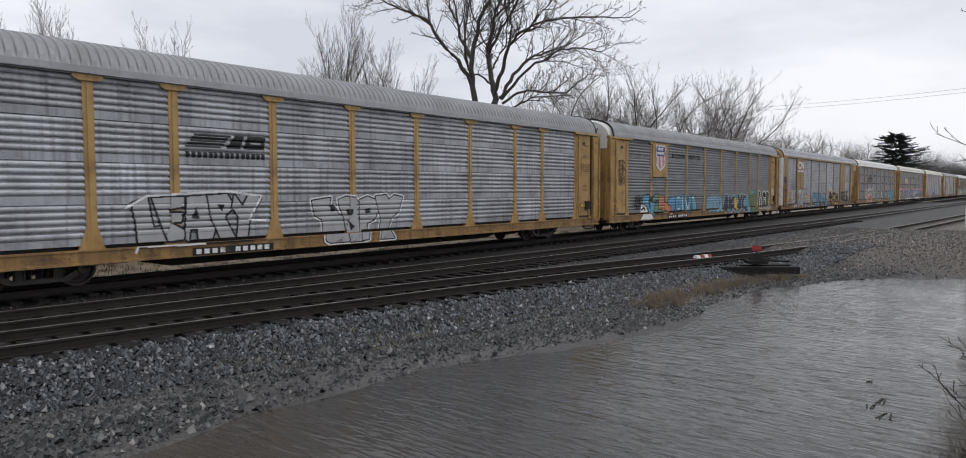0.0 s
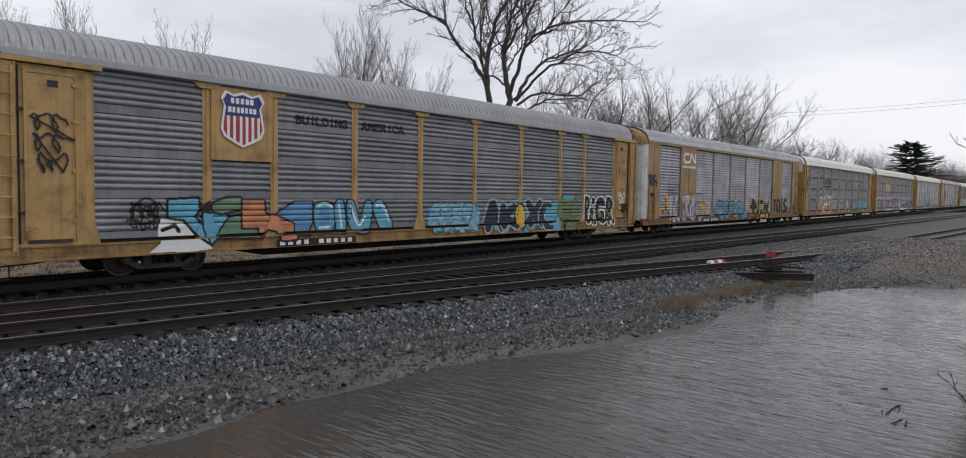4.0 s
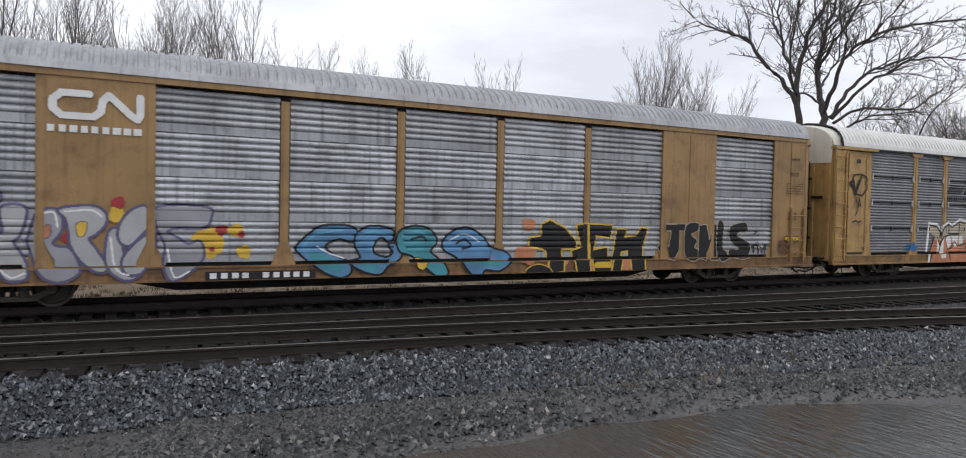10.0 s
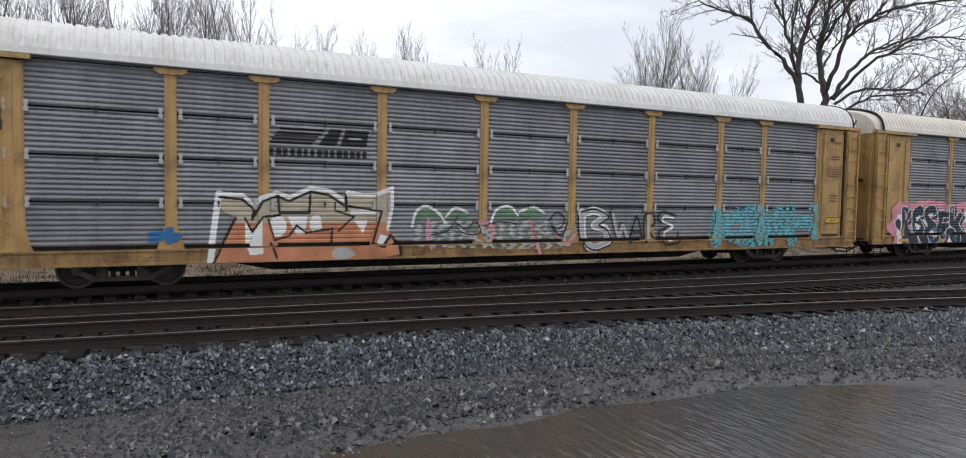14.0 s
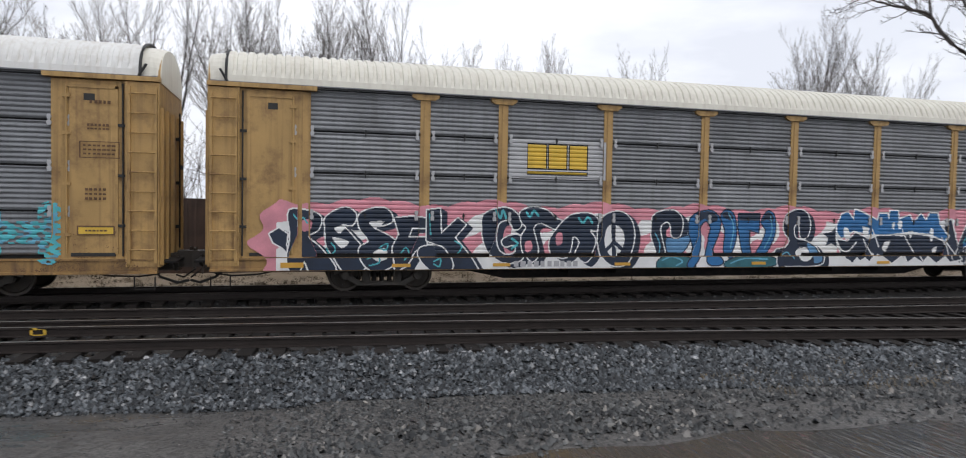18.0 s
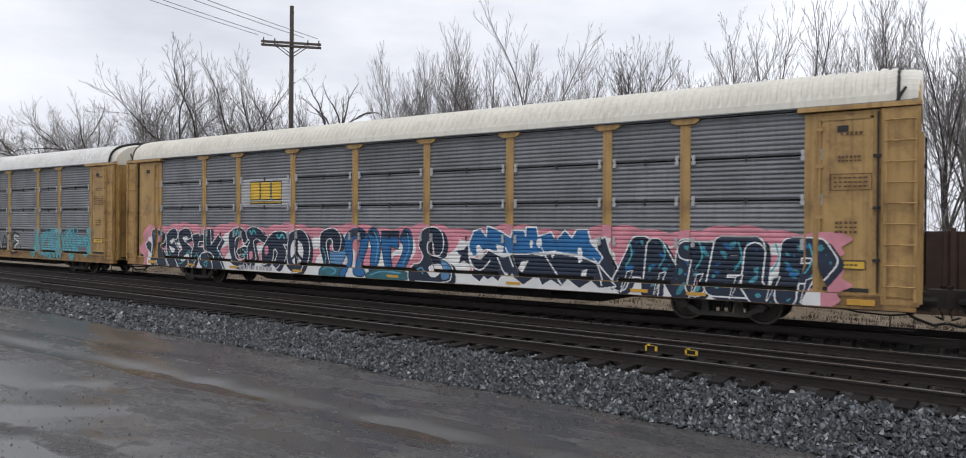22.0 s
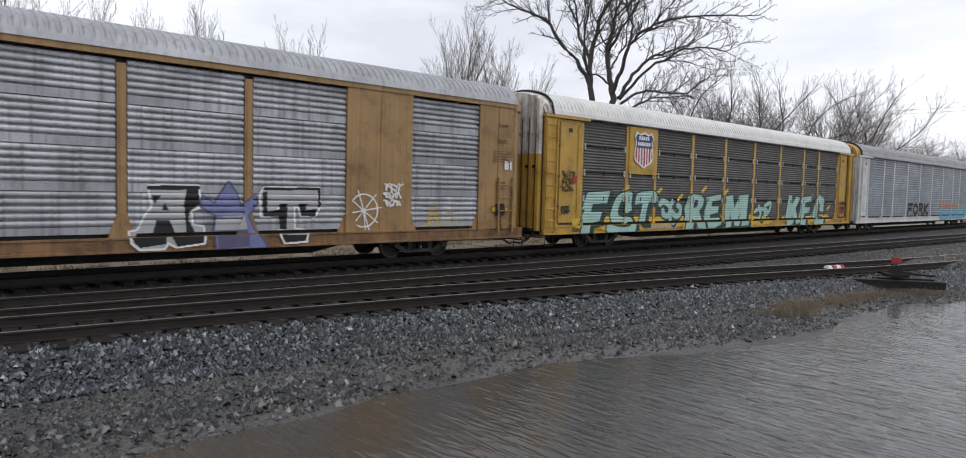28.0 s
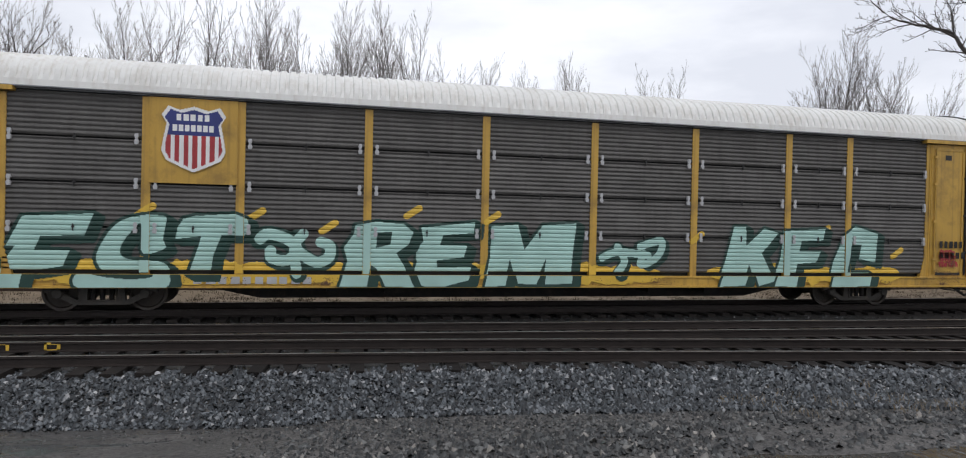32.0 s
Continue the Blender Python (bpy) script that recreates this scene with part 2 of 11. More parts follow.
M = dict(
    yellow=mat("rack_yellow", (0.44, 0.275, 0.10), 0.55, var=0.2, scale=0.9, dirt=(0.13, 0.065, 0.03), dirt_amt=0.65, streak=0.5),
    tan=mat("rack_tan", (0.335, 0.205, 0.084), 0.55, var=0.2, scale=0.8, dirt=(0.12, 0.058, 0.03), dirt_amt=0.6, streak=0.45),
    gold=mat("rack_gold", (0.50, 0.30, 0.05), 0.5, var=0.16, scale=0.9, dirt=(0.12, 0.07, 0.03), dirt_amt=0.5, streak=0.4),
    white_rack=mat("rack_white", (0.62, 0.63, 0.62), 0.55, var=0.12, scale=1.0, dirt=(0.3, 0.22, 0.15), dirt_amt=0.5, streak=0.4),
    galv=mat("galvanised_panel", (0.385, 0.395, 0.418), 0.45, 0.35, var=0.3, scale=0.8, dirt=(0.15, 0.153, 0.16), dirt_amt=0.6, streak=0.7, per_object=0.17),
    galv_blue=mat("blue_grey_panel", (0.27, 0.295, 0.33), 0.45, 0.3, var=0.25, scale=0.8, dirt=(0.14, 0.15, 0.165), dirt_amt=0.5, streak=0.5, per_object=0.1),
    galv_grey=mat("grey_panel", (0.205, 0.212, 0.223), 0.5, 0.35, var=0.22, scale=1.0, dirt=(0.13, 0.13, 0.13), dirt_amt=0.4, streak=0.4, per_object=0.1),
    galv_dark=mat("weathered_dark_panel", (0.105, 0.1, 0.095), 0.6, 0.25, var=0.22, scale=1.2, dirt=(0.07, 0.065, 0.06), dirt_amt=0.45, streak=0.4, per_object=0.1),
    roof_white=mat("roof_white", (0.73, 0.725, 0.70), 0.5, var=0.07, scale=0.8, dirt=(0.45, 0.40, 0.33), dirt_amt=0.35, streak=0.3),
    roof_cream=mat("roof_cream", (0.70, 0.675, 0.59), 0.5, var=0.07, scale=0.8, dirt=(0.45, 0.40, 0.33), dirt_amt=0.3, streak=0.3),
    roof_zinc=mat("roof_zinc", (0.37, 0.375, 0.395), 0.5, 0.3, var=0.22, scale=0.7, dirt=(0.24, 0.24, 0.25), dirt_amt=0.45, streak=0.75),
    roof_grey=mat("roof_grey", (0.31, 0.315, 0.325), 0.5, 0.3, var=0.2, scale=0.8, dirt=(0.22, 0.21, 0.20), dirt_amt=0.4, streak=0.4),
    black=mat("underframe_black", (0.013, 0.012, 0.012), 0.75, spec=0.3, var=0.3, scale=4.0, dirt=(0.05, 0.035, 0.025), dirt_amt=0.5),
    # near-black for the shade in gaps and openings, and for the latch pins
    inner=mat("gap_shade_and_pins", (0.03, 0.03, 0.03), 0.8),
    truck=mat("cast_truck", (0.062, 0.056, 0.05), 0.75, var=0.4, scale=3.0, dirt=(0.12, 0.095, 0.07), dirt_amt=0.5),
    amber=mat("reflector_amber", (0.6, 0.33, 0.05), 0.4, var=0.15),
    wheel=mat("wheel_steel", (0.055, 0.047, 0.041), 0.55, 0.4, var=0.3, dirt=(0.06, 0.04, 0.025), dirt_amt=0.5),
    rail=mat("rail_rust", (0.0222, 0.0167, 0.0146), 0.65, 0.0, spec=0.3, var=0.3, scale=5.0),
    railhead=mat("rail_polished", (0.24, 0.225, 0.21), 0.42, 1.0, var=0.3, scale=3.0, dirt=(0.1, 0.07, 0.045), dirt_amt=0.75),
    tie=mat("tie_wood", (0.0162, 0.0136, 0.0122), 0.85, spec=0.2, var=0.4, scale=6.0, fine=90, bump=0.5, per_object=0.3),
    bark=mat("bark", (0.065, 0.058, 0.054), 0.9, var=0.35, scale=4.0, bump=0.4),
    twig_dark=mat("twig_dark", (0.08, 0.068, 0.06), 0.9, var=0.35),
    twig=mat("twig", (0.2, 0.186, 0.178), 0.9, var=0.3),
    # paler than twig: distance haze put into the colour of the rear trees
    twig_haze=mat("twig_far_haze", (0.3, 0.285, 0.275), 0.9, var=0.25),
    pole=mat("pole_wood", (0.085, 0.07, 0.06), 0.85, var=0.35, scale=5.0, bump=0.3),
    rust=mat("rust_wall", (0.06, 0.036, 0.027), 0.8, var=0.4, scale=1.5, dirt=(0.035, 0.025, 0.02), dirt_amt=0.6, streak=0.5),
    peeled=mat("peeling_paint", (0.62, 0.60, 0.56), 0.7, var=0.3, scale=2.5, dirt=(0.16, 0.07, 0.04), dirt_amt=0.8, streak=0.8),
    sill_yellow=mat("sill_yellow", (0.29, 0.17, 0.06), 0.6, var=0.35, scale=1.4, dirt=(0.09, 0.05, 0.03), dirt_amt=0.8, streak=0.6),
    sill_tan=mat("sill_tan", (0.22, 0.12, 0.05), 0.6, var=0.35, scale=1.4, dirt=(0.08, 0.045, 0.03), dirt_amt=0.8, streak=0.6),
    greypaint=mat("paint_grey", (0.30, 0.30, 0.33), 0.5, 0.1, var=0.2, scale=1.5),
    steelblue=mat("paint_steel_blue", (0.10, 0.24, 0.42), 0.5, var=0.3, scale=1.5),
    duskteal=mat("paint_dusk_teal", (0.06, 0.27, 0.33), 0.5, var=0.3, scale=1.5),
    deepblue=mat("paint_deep_blue", (0.015, 0.06, 0.17), 0.5, var=0.35, scale=2.0),
    rust_stain=mat("rust_stain", (0.13, 0.07, 0.038), 0.8, var=0.4, scale=3.0),
    white=mat("paint_white", (0.75, 0.75, 0.74), 0.5, var=0.08),
    blackpaint=mat("paint_black", (0.009, 0.009, 0.0105), 0.65, var=0.2),
    red=mat("paint_red", (0.35, 0.03, 0.035), 0.5, var=0.2),
    blue=mat("paint_blue", (0.025, 0.035, 0.17), 0.5, var=0.15),
    navy=mat("paint_navy", (0.012, 0.022, 0.045), 0.5, var=0.3),
    teal=mat("paint_teal", (0.03, 0.14, 0.17), 0.5, var=0.3),
    midblue=mat("paint_midblue", (0.02, 0.13, 0.32), 0.5, var=0.3, scale=2.0),
    skyblue=mat("paint_skyblue", (0.12, 0.36, 0.50), 0.5, var=0.25, scale=2.0),
    aqua=mat("paint_aqua", (0.08, 0.42, 0.47), 0.5, var=0.25),
    mint=mat("paint_mint", (0.36, 0.55, 0.50), 0.5, var=0.12, scale=1.5),
    darkgreen=mat("paint_darkgreen", (0.012, 0.045, 0.035), 0.5, var=0.2),
    olive=mat("paint_olive", (0.15, 0.2, 0.075), 0.55, var=0.25),
    green=mat("paint_green", (0.12, 0.21, 0.13), 0.5, var=0.25),
    pink=mat("paint_pink", (0.62, 0.25, 0.30), 0.5, var=0.25, scale=2.0),
    orange=mat("paint_orange", (0.50, 0.20, 0.10), 0.5, var=0.3, scale=2.0),
    yellowpaint=mat("paint_yellow", (0.65, 0.42, 0.05), 0.5, var=0.15),
    silver=mat("paint_silver", (0.42, 0.42, 0.43), 0.45, 0.2, var=0.15, scale=2.0),
    lilac=mat("paint_lilac", (0.10, 0.09, 0.17), 0.5, var=0.2),
    sand=mat("paint_sand", (0.42, 0.36, 0.27), 0.5, var=0.2),
    periwinkle=mat("paint_periwinkle", (0.17, 0.19, 0.36), 0.5, var=0.2),
    rubber=mat("rubber_hose", (0.02, 0.02, 0.02), 0.6),
)


# ---- building helpers ----
def mesh_of(name, verts, faces, material, smooth=False, mats=None, idx=None):
    me = bpy.data.meshes.new(name)
    me.from_pydata([tuple(map(float, v)) for v in verts], [], [tuple(int(i) for i in f) for f in faces])
    for x in (mats or [material]):
        me.materials.append(x)
    if idx is not None:
        me.polygons.foreach_set("material_index", np.asarray(idx, dtype=np.int32))
    if smooth:
        me.polygons.foreach_set("use_smooth", np.ones(len(me.polygons), dtype=bool))
    me.update()
    return me


class Shape:
    """Collects boxes, prisms and tubes into one mesh."""

    def __init__(self):
        self.v, self.f = [], []

    def box(self, x0, x1, y0, y1, z0, z1):
        return self.hexa([(x0, y0), (x1, y0), (x1, y1), (x0, y1)], z0, [(x0, y0), (x1, y0), (x1, y1), (x0, y1)], z1)

    def hexa(self, low, z0, high, z1):
        k = len(self.v)
        self.v += [(x, y, z0) for x, y in low] + [(x, y, z1) for x, y in high]
        self.f += [tuple(k + i for i in q) for q in ((3, 2, 1, 0), (4, 5, 6, 7), (0, 1, 5, 4), (1, 2, 6, 5), (2, 3, 7, 6), (3, 0, 4, 7))]
        return self

    def prism_xz(self, outline, y0, y1):
        """An outline in x, z (anticlockwise seen from -y), from y0 (front) to y1."""
        k, n = len(self.v), len(outline)
        self.v += [(x, y0, z) for x, z in outline] + [(x, y1, z) for x, z in outline]
        self.f += [tuple(range(k, k + n)), tuple(range(k + 2 * n - 1, k + n - 1, -1))]
        self.f += [(k + i, k + n + i, k + n + (i + 1) % n, k + (i + 1) % n) for i in range(n)]
        return self

    def tube(self, points, r, sides=6, r1=None):
        pts = [Vector(p) for p in points]
        k = len(self.v)
        for i, p in enumerate(pts):
            d = (pts[min(i + 1, len(pts) - 1)] - pts[max(i - 1, 0)]).normalized()
            a = d.orthogonal().normalized()
            b = d.cross(a)
            rr = r if r1 is None else r + (r1 - r) * i / (len(pts) - 1)
            for j in range(sides):
                w = 2 * math.pi * j / sides
                self.v.append(tuple(p + rr * (math.cos(w) * a + math.sin(w) * b)))
        for i in range(len(pts) - 1):
            for j in range(sides):
                self.f.append((k + i * sides + j, k + i * sides + (j + 1) % sides, k + (i + 1) * sides + (j + 1) % sides, k + (i + 1) * sides + j))
        self.f += [tuple(k + j for j in range(sides - 1, -1, -1)), tuple(k + (len(pts) - 1) * sides + j for j in range(sides))]
        return self

    def lathe_y(self, cx, cz, prof, sides=24):
        """A turned solid about the y axis: prof is (radius, y) from front to back."""
        k, n = len(self.v), len(prof)
        for j in range(sides):
            w = 2 * math.pi * j / sides
            self.v += [(cx + r * math.cos(w), y, cz + r * math.sin(w)) for r, y in prof]
        for j in range(sides):
            j1 = (j + 1) % sides
            self.f += [(k + j * n + i, k + j * n + i + 1, k + j1 * n + i + 1, k + j1 * n + i) for i in range(n - 1)]
        return self

    def mesh(self, name, material, smooth=False):
        return mesh_of(name, self.v, self.f, material, smooth)


def part(name, data, parent, label="", at=None):
    ob = new(name, data.mesh(name, M["black"]) if isinstance(data, Shape) else data)
    ob.parent = parent
    if at:
        ob.location = at
    if label:
        tagged(ob, label)
    return ob


def root(name, label, category, m=None, group="", kind=""):
    ob = new(name)
    if m is not None:
        ob.matrix_basis = m
    return tagged(ob, label, category, group, kind)


# ---- ground, water and tracks ----
def lerp_curve(x, knots):
    xs, ys = zip(*knots)
    return np.interp(x, xs, ys)


def smooth_curve(x, knots, r=5.0):
    return sum(lerp_curve(np.asarray(x, dtype=float) + d, knots) for d in np.linspace(-r, r, 9)) / 9


def y_front(x):
    """Near rail of the front track."""
    return smooth_curve(x, [(-200, 19.4), (-60, 15.1), (-6, 12.3), (0, 11.95), (6, 11.4), (12, 10.6), (18, 9.6), (24, 8.2), (30, 7.0), (41, 5.8), (65, 4.5), (200, -2.0)], 4.0)


def y_middle(x):
    """Near rail of the middle track."""
    return smooth_curve(x, [(-300, 16.6), (-60, 16.4), (-45, 16.1), (0, 13.95), (60, 11.2), (120, 9.6), (400, 3.0)], 8.0)


MAIN_NEAR, MAIN_MID = 17.75, 18.47
GAUGE = 1.31
WATER_Z = -0.62


def shore(x):
    """The far edge of the flooded hollow, as y over x."""
    return smooth_curve(x, [(-40, -8), (-3, 5.5), (0.5, 7.7), (3.5, 8.2), (6, 8.3), (9, 8.0), (13, 6.75), (15.9, 6.45), (17.2, 6.9), (20.8, 6.6), (25.1, 5.1), (27.2, 2.9), (27.6, 1.6), (28.4, -3), (60, -20)], 0.7)


def height(x, y):
    x, y = np.asarray(x, dtype=float), np.asarray(y, dtype=float)
    foot = y_front(x) - 1.75
    n = np.zeros_like(x)
    for k, (sx, sy, ph, am) in enumerate(((0.9, 1.3, 0.3, 0.016), (2.3, 1.7, 1.9, 0.010), (0.37, 0.6, 4.0, 0.03), (4.1, 5.3, 2.2, 0.006), (1.4, 3.3, 0.9, 0.010))):
        n = n + am * np.sin(sx * x + ph + 1.3 * np.sin(0.31 * y + k)) * np.cos(sy * y + 0.7 * ph + np.sin(0.23 * x))
    road = -0.565 + n
    rut = np.exp(-((y - 9.9 - 0.02 * x) / 0.35) ** 2) * 0.05 * (x < 0) + np.exp(-((y - 7.6 + 0.03 * x) / 0.3) ** 2) * 0.05 * (x < -2)
    road = road - rut
    bed = -0.245 + 0.3 * n
    t = np.clip((y - foot) / 1.15, 0, 1)
    h = road + (bed - road) * t * t * (3 - 2 * t)
    # the hollow that holds the flood water
    d = shore(x) - y
    h = h - np.clip(d * 0.10, -0.03, 0.35) * (d > -0.3) * (t < 0.5)
    # bank on which the camera stands, and the bank beside the pole
    near = np.clip((1.0 + 0.2 * np.clip((x - 6) / 5, 0, 1) + 0.05 * np.sin(0.9 * x) + 0.04 * np.sin(2.3 * x) - y) / 1.6, 0, 1)
    h = h + near * near * (3 - 2 * near) * (0.55 + 0.12 * np.clip(x - 4, 0, 6) / 6)
    # gravel crossing that buries the front track
    h = np.maximum(h, -0.03 + 0.5 * n - np.maximum(0, ((x - 38) / 8) ** 2 - 1) * 0.5 - np.maximum(0, np.abs(y - 6.5) - 3.6) * 0.25)
    # the field behind the train lies a little lower and then level
    back = np.clip((y - 20.6) / 1.4, 0, 1)
    h = h + back * (-0.12 + 0.8 * n)
    return h


def grid_sheet(name, xs, ys, material, kind, label, category):
    X, Y = np.meshgrid(xs, ys)
    Z = height(X, Y)
    far = (np.abs(X) > 150) | (Y > 150) | (Y < -60)
    Z = np.where(far, -0.7, Z)
    nx, ny = len(xs), len(ys)
    v = np.stack([X.ravel(), Y.ravel(), Z.ravel()], 1)
    i = np.arange((nx - 1) * (ny - 1))
    a = (i // (nx - 1)) * nx + i % (nx - 1)
    f = np.stack([a, a + 1, a + nx + 1, a + nx], 1)
    ob = new(name, mesh_of(name, v, f, material, smooth=True))
    return tagged(ob, label, category, kind=kind)


def ground_material():
    m = mat("wet_gravel_ground", (0.07, 0.066, 0.062), 0.75, var=0.35, scale=0.8, fine=45, bump=0.9, dirt=(0.042, 0.039, 0.036), dirt_amt=0.7, bump_dist=0.03)
    n, l = m.node_tree.nodes, m.node_tree.links
    b = n["Principled BSDF"]
    b.inputs["Specular IOR Level"].default_value = 0.45
    base = b.inputs["Base Color"].links[0].from_socket
    geo = n.new("ShaderNodeNewGeometry")
    sep = n.new("ShaderNodeSeparateXYZ")
    l.new(geo.outputs["Position"], sep.inputs[0])
    nz = n.new("ShaderNodeTexNoise")
    nz.inputs["Scale"].default_value, nz.inputs["Detail"].default_value = 0.6, 5
    l.new(geo.outputs["Position"], nz.inputs["Vector"])
    # stony grain: small cells of differing tone
    vo = n.new("ShaderNodeTexVoronoi")
    vo.inputs["Scale"].default_value = 34.0
    l.new(geo.outputs["Position"], vo.inputs["Vector"])
    vs = n.new("ShaderNodeSeparateColor")
    l.new(vo.outputs["Color"], vs.inputs["Color"])
    vr = n.new("ShaderNodeMapRange")
    vr.inputs["To Min"].default_value, vr.inputs["To Max"].default_value = 0.45, 1.55
    l.new(vs.outputs["Red"], vr.inputs["Value"])
    vm = n.new("ShaderNodeMix")
    vm.data_type, vm.blend_type = "RGBA", "MULTIPLY"
    vm.inputs[0].default_value = 1.0
    l.new(base, vm.inputs[6])
    l.new(vr.outputs["Result"], vm.inputs[7])
    base = vm.outputs[2]
    # browner gravel on the crossing
    cx = n.new("ShaderNodeMapRange")
    cx.inputs["From Min"].default_value, cx.inputs["From Max"].default_value = 26.5, 30.0
    l.new(sep.outputs["X"], cx.inputs["Value"])
    cm = n.new("ShaderNodeMix")
    cm.data_type = "RGBA"
    l.new(cx.outputs["Result"], cm.inputs[0])
    l.new(base, cm.inputs[6])
    cm.inputs[7].default_value = (0.098, 0.077, 0.055, 1)
    base = cm.outputs[2]
    # dry straw-coloured grass on the field behind the train
    ya = n.new("ShaderNodeMath")
    ya.operation = "MULTIPLY_ADD"
    l.new(nz.outputs["Fac"], ya.inputs[0])
    ya.inputs[1].default_value = 1.2
    l.new(sep.outputs["Y"], ya.inputs[2])
    gr = n.new("ShaderNodeMapRange")
    gr.inputs["From Min"].default_value, gr.inputs["From Max"].default_value = 20.6, 21.4
    l.new(ya.outputs[0], gr.inputs["Value"])
    straw = n.new("ShaderNodeValToRGB")
    straw.color_ramp.elements[0].position, straw.color_ramp.elements[0].color = 0.3, (0.20, 0.15, 0.10, 1)
    straw.color_ramp.elements[1].position, straw.color_ramp.elements[1].color = 0.7, (0.34, 0.27, 0.19, 1)
    l.new(nz.outputs["Fac"], straw.inputs["Fac"])
    mx = n.new("ShaderNodeMix")
    mx.data_type = "RGBA"
    l.new(gr.outputs["Result"], mx.inputs[0])
    l.new(base, mx.inputs[6])
    l.new(straw.outputs["Color"], mx.inputs[7])
    l.new(mx.outputs[2], b.inputs["Base Color"])
    # dark bed under the rails, brown litter on the near bank
    dk = n.new("ShaderNodeMapRange")
    dk.inputs["From Min"].default_value, dk.inputs["From Max"].default_value = 0.0, 1.0
    ax = n.new("ShaderNodeMath")
    ax.operation = "MULTIPLY_ADD"
    l.new(sep.outputs["X"], ax.inputs[0])
    ax.inputs[1].default_value = 0.09
    l.new(sep.outputs["Y"], ax.inputs[2])
    sb = n.new("ShaderNodeMath")
    sb.operation = "SUBTRACT"
    l.new(ax.outputs[0], sb.inputs[0])
    sb.inputs[1].default_value = 11.5
    l.new(sb.outputs[0], dk.inputs["Value"])
    bedmix = n.new("ShaderNodeMix")
    bedmix.data_type = "RGBA"
    l.new(dk.outputs["Result"], bedmix.inputs[0])
    l.new(base, bedmix.inputs[6])
    bedmix.inputs[7].default_value = (0.013, 0.0115, 0.0105, 1)
    bank = n.new("ShaderNodeMapRange")
    bank.inputs["From Min"].default_value, bank.inputs["From Max"].default_value = 2.1, 1.4
    l.new(ya.outputs[0], bank.inputs["Value"])
    bankmix = n.new("ShaderNodeMix")
    bankmix.data_type = "RGBA"
    l.new(bank.outputs["Result"], bankmix.inputs[0])
    l.new(bedmix.outputs[2], bankmix.inputs[6])
    bankmix.inputs[7].default_value = (0.05, 0.042, 0.032, 1)
    l.new(bankmix.outputs[2], mx.inputs[6])
    # puddles drawn out along the ruts of the road shine and lie flat
    mp = n.new("ShaderNodeMapping")
    mp.inputs["Scale"].default_value = (0.16, 0.85, 1)
    mp.inputs["Rotation"].default_value = (0, 0, radians(6))
    l.new(geo.outputs["Position"], mp.inputs["Vector"])
    pn = n.new("ShaderNodeTexNoise")
    pn.inputs["Scale"].default_value, pn.inputs["Detail"].default_value, pn.inputs["Distortion"].default_value = 1.0, 5, 0.4
    l.new(mp.outputs["Vector"], pn.inputs["Vector"])
    side = n.new("ShaderNodeMapRange")
    side.inputs["From Min"].default_value, side.inputs["From Max"].default_value = 14.0, -9.0
    side.inputs["To Min"].default_value, side.inputs["To Max"].default_value = -0.45, 0.10
    l.new(sep.outputs["X"], side.inputs["Value"])
    roadside = n.new("ShaderNodeMapRange")
    roadside.inputs["From Min"].default_value, roadside.inputs["From Max"].default_value = -1.5, -0.8
    roadside.inputs["To Min"].default_value, roadside.inputs["To Max"].default_value = 0.0, -0.6
    l.new(sb.outputs[0], roadside.inputs["Value"])
    ps = n.new("ShaderNodeMath")
    l.new(pn.outputs["Fac"], ps.inputs[0])
    l.new(side.outputs["Result"], ps.inputs[1])
    ps2 = n.new("ShaderNodeMath")
    l.new(ps.outputs[0], ps2.inputs[0])
    l.new(roadside.outputs["Result"], ps2.inputs[1])
    # narrow wheel ruts and small hollows break the puddles up
    rm = n.new("ShaderNodeMapping")
    rm.inputs["Scale"].default_value = (0.22, 2.6, 1)
    rm.inputs["Rotation"].default_value = (0, 0, radians(4))
    l.new(geo.outputs["Position"], rm.inputs["Vector"])
    rut = n.new("ShaderNodeTexNoise")
    rut.inputs["Scale"].default_value, rut.inputs["Detail"].default_value, rut.inputs["Distortion"].default_value = 1.0, 6, 0.3
    l.new(rm.outputs["Vector"], rut.inputs["Vector"])
    hol = n.new("ShaderNodeTexNoise")
    hol.inputs["Scale"].default_value, hol.inputs["Detail"].default_value = 2.6, 8
    l.new(geo.outputs["Position"], hol.inputs["Vector"])
    worn = n.new("ShaderNodeMath")
    worn.operation = "MULTIPLY_ADD"
    l.new(rut.outputs["Fac"], worn.inputs[0])
    worn.inputs[1].default_value = 0.75
    l.new(ps2.outputs[0], worn.inputs[2])
    spot = n.new("ShaderNodeMath")
    spot.operation = "MULTIPLY_ADD"
    l.new(hol.outputs["Fac"], spot.inputs[0])
    spot.inputs[1].default_value = 0.4
    l.new(worn.outputs[0], spot.inputs[2])
    wet = n.new("ShaderNodeMapRange")
    wet.inputs["From Min"].default_value, wet.inputs["From Max"].default_value = 1.05, 1.14
    l.new(spot.outputs[0], wet.inputs["Value"])
    ro = n.new("ShaderNodeMapRange")
    ro.inputs["To Min"].default_value, ro.inputs["To Max"].default_value = 0.6, 0.22
    l.new(wet.outputs["Result"], ro.inputs["Value"])
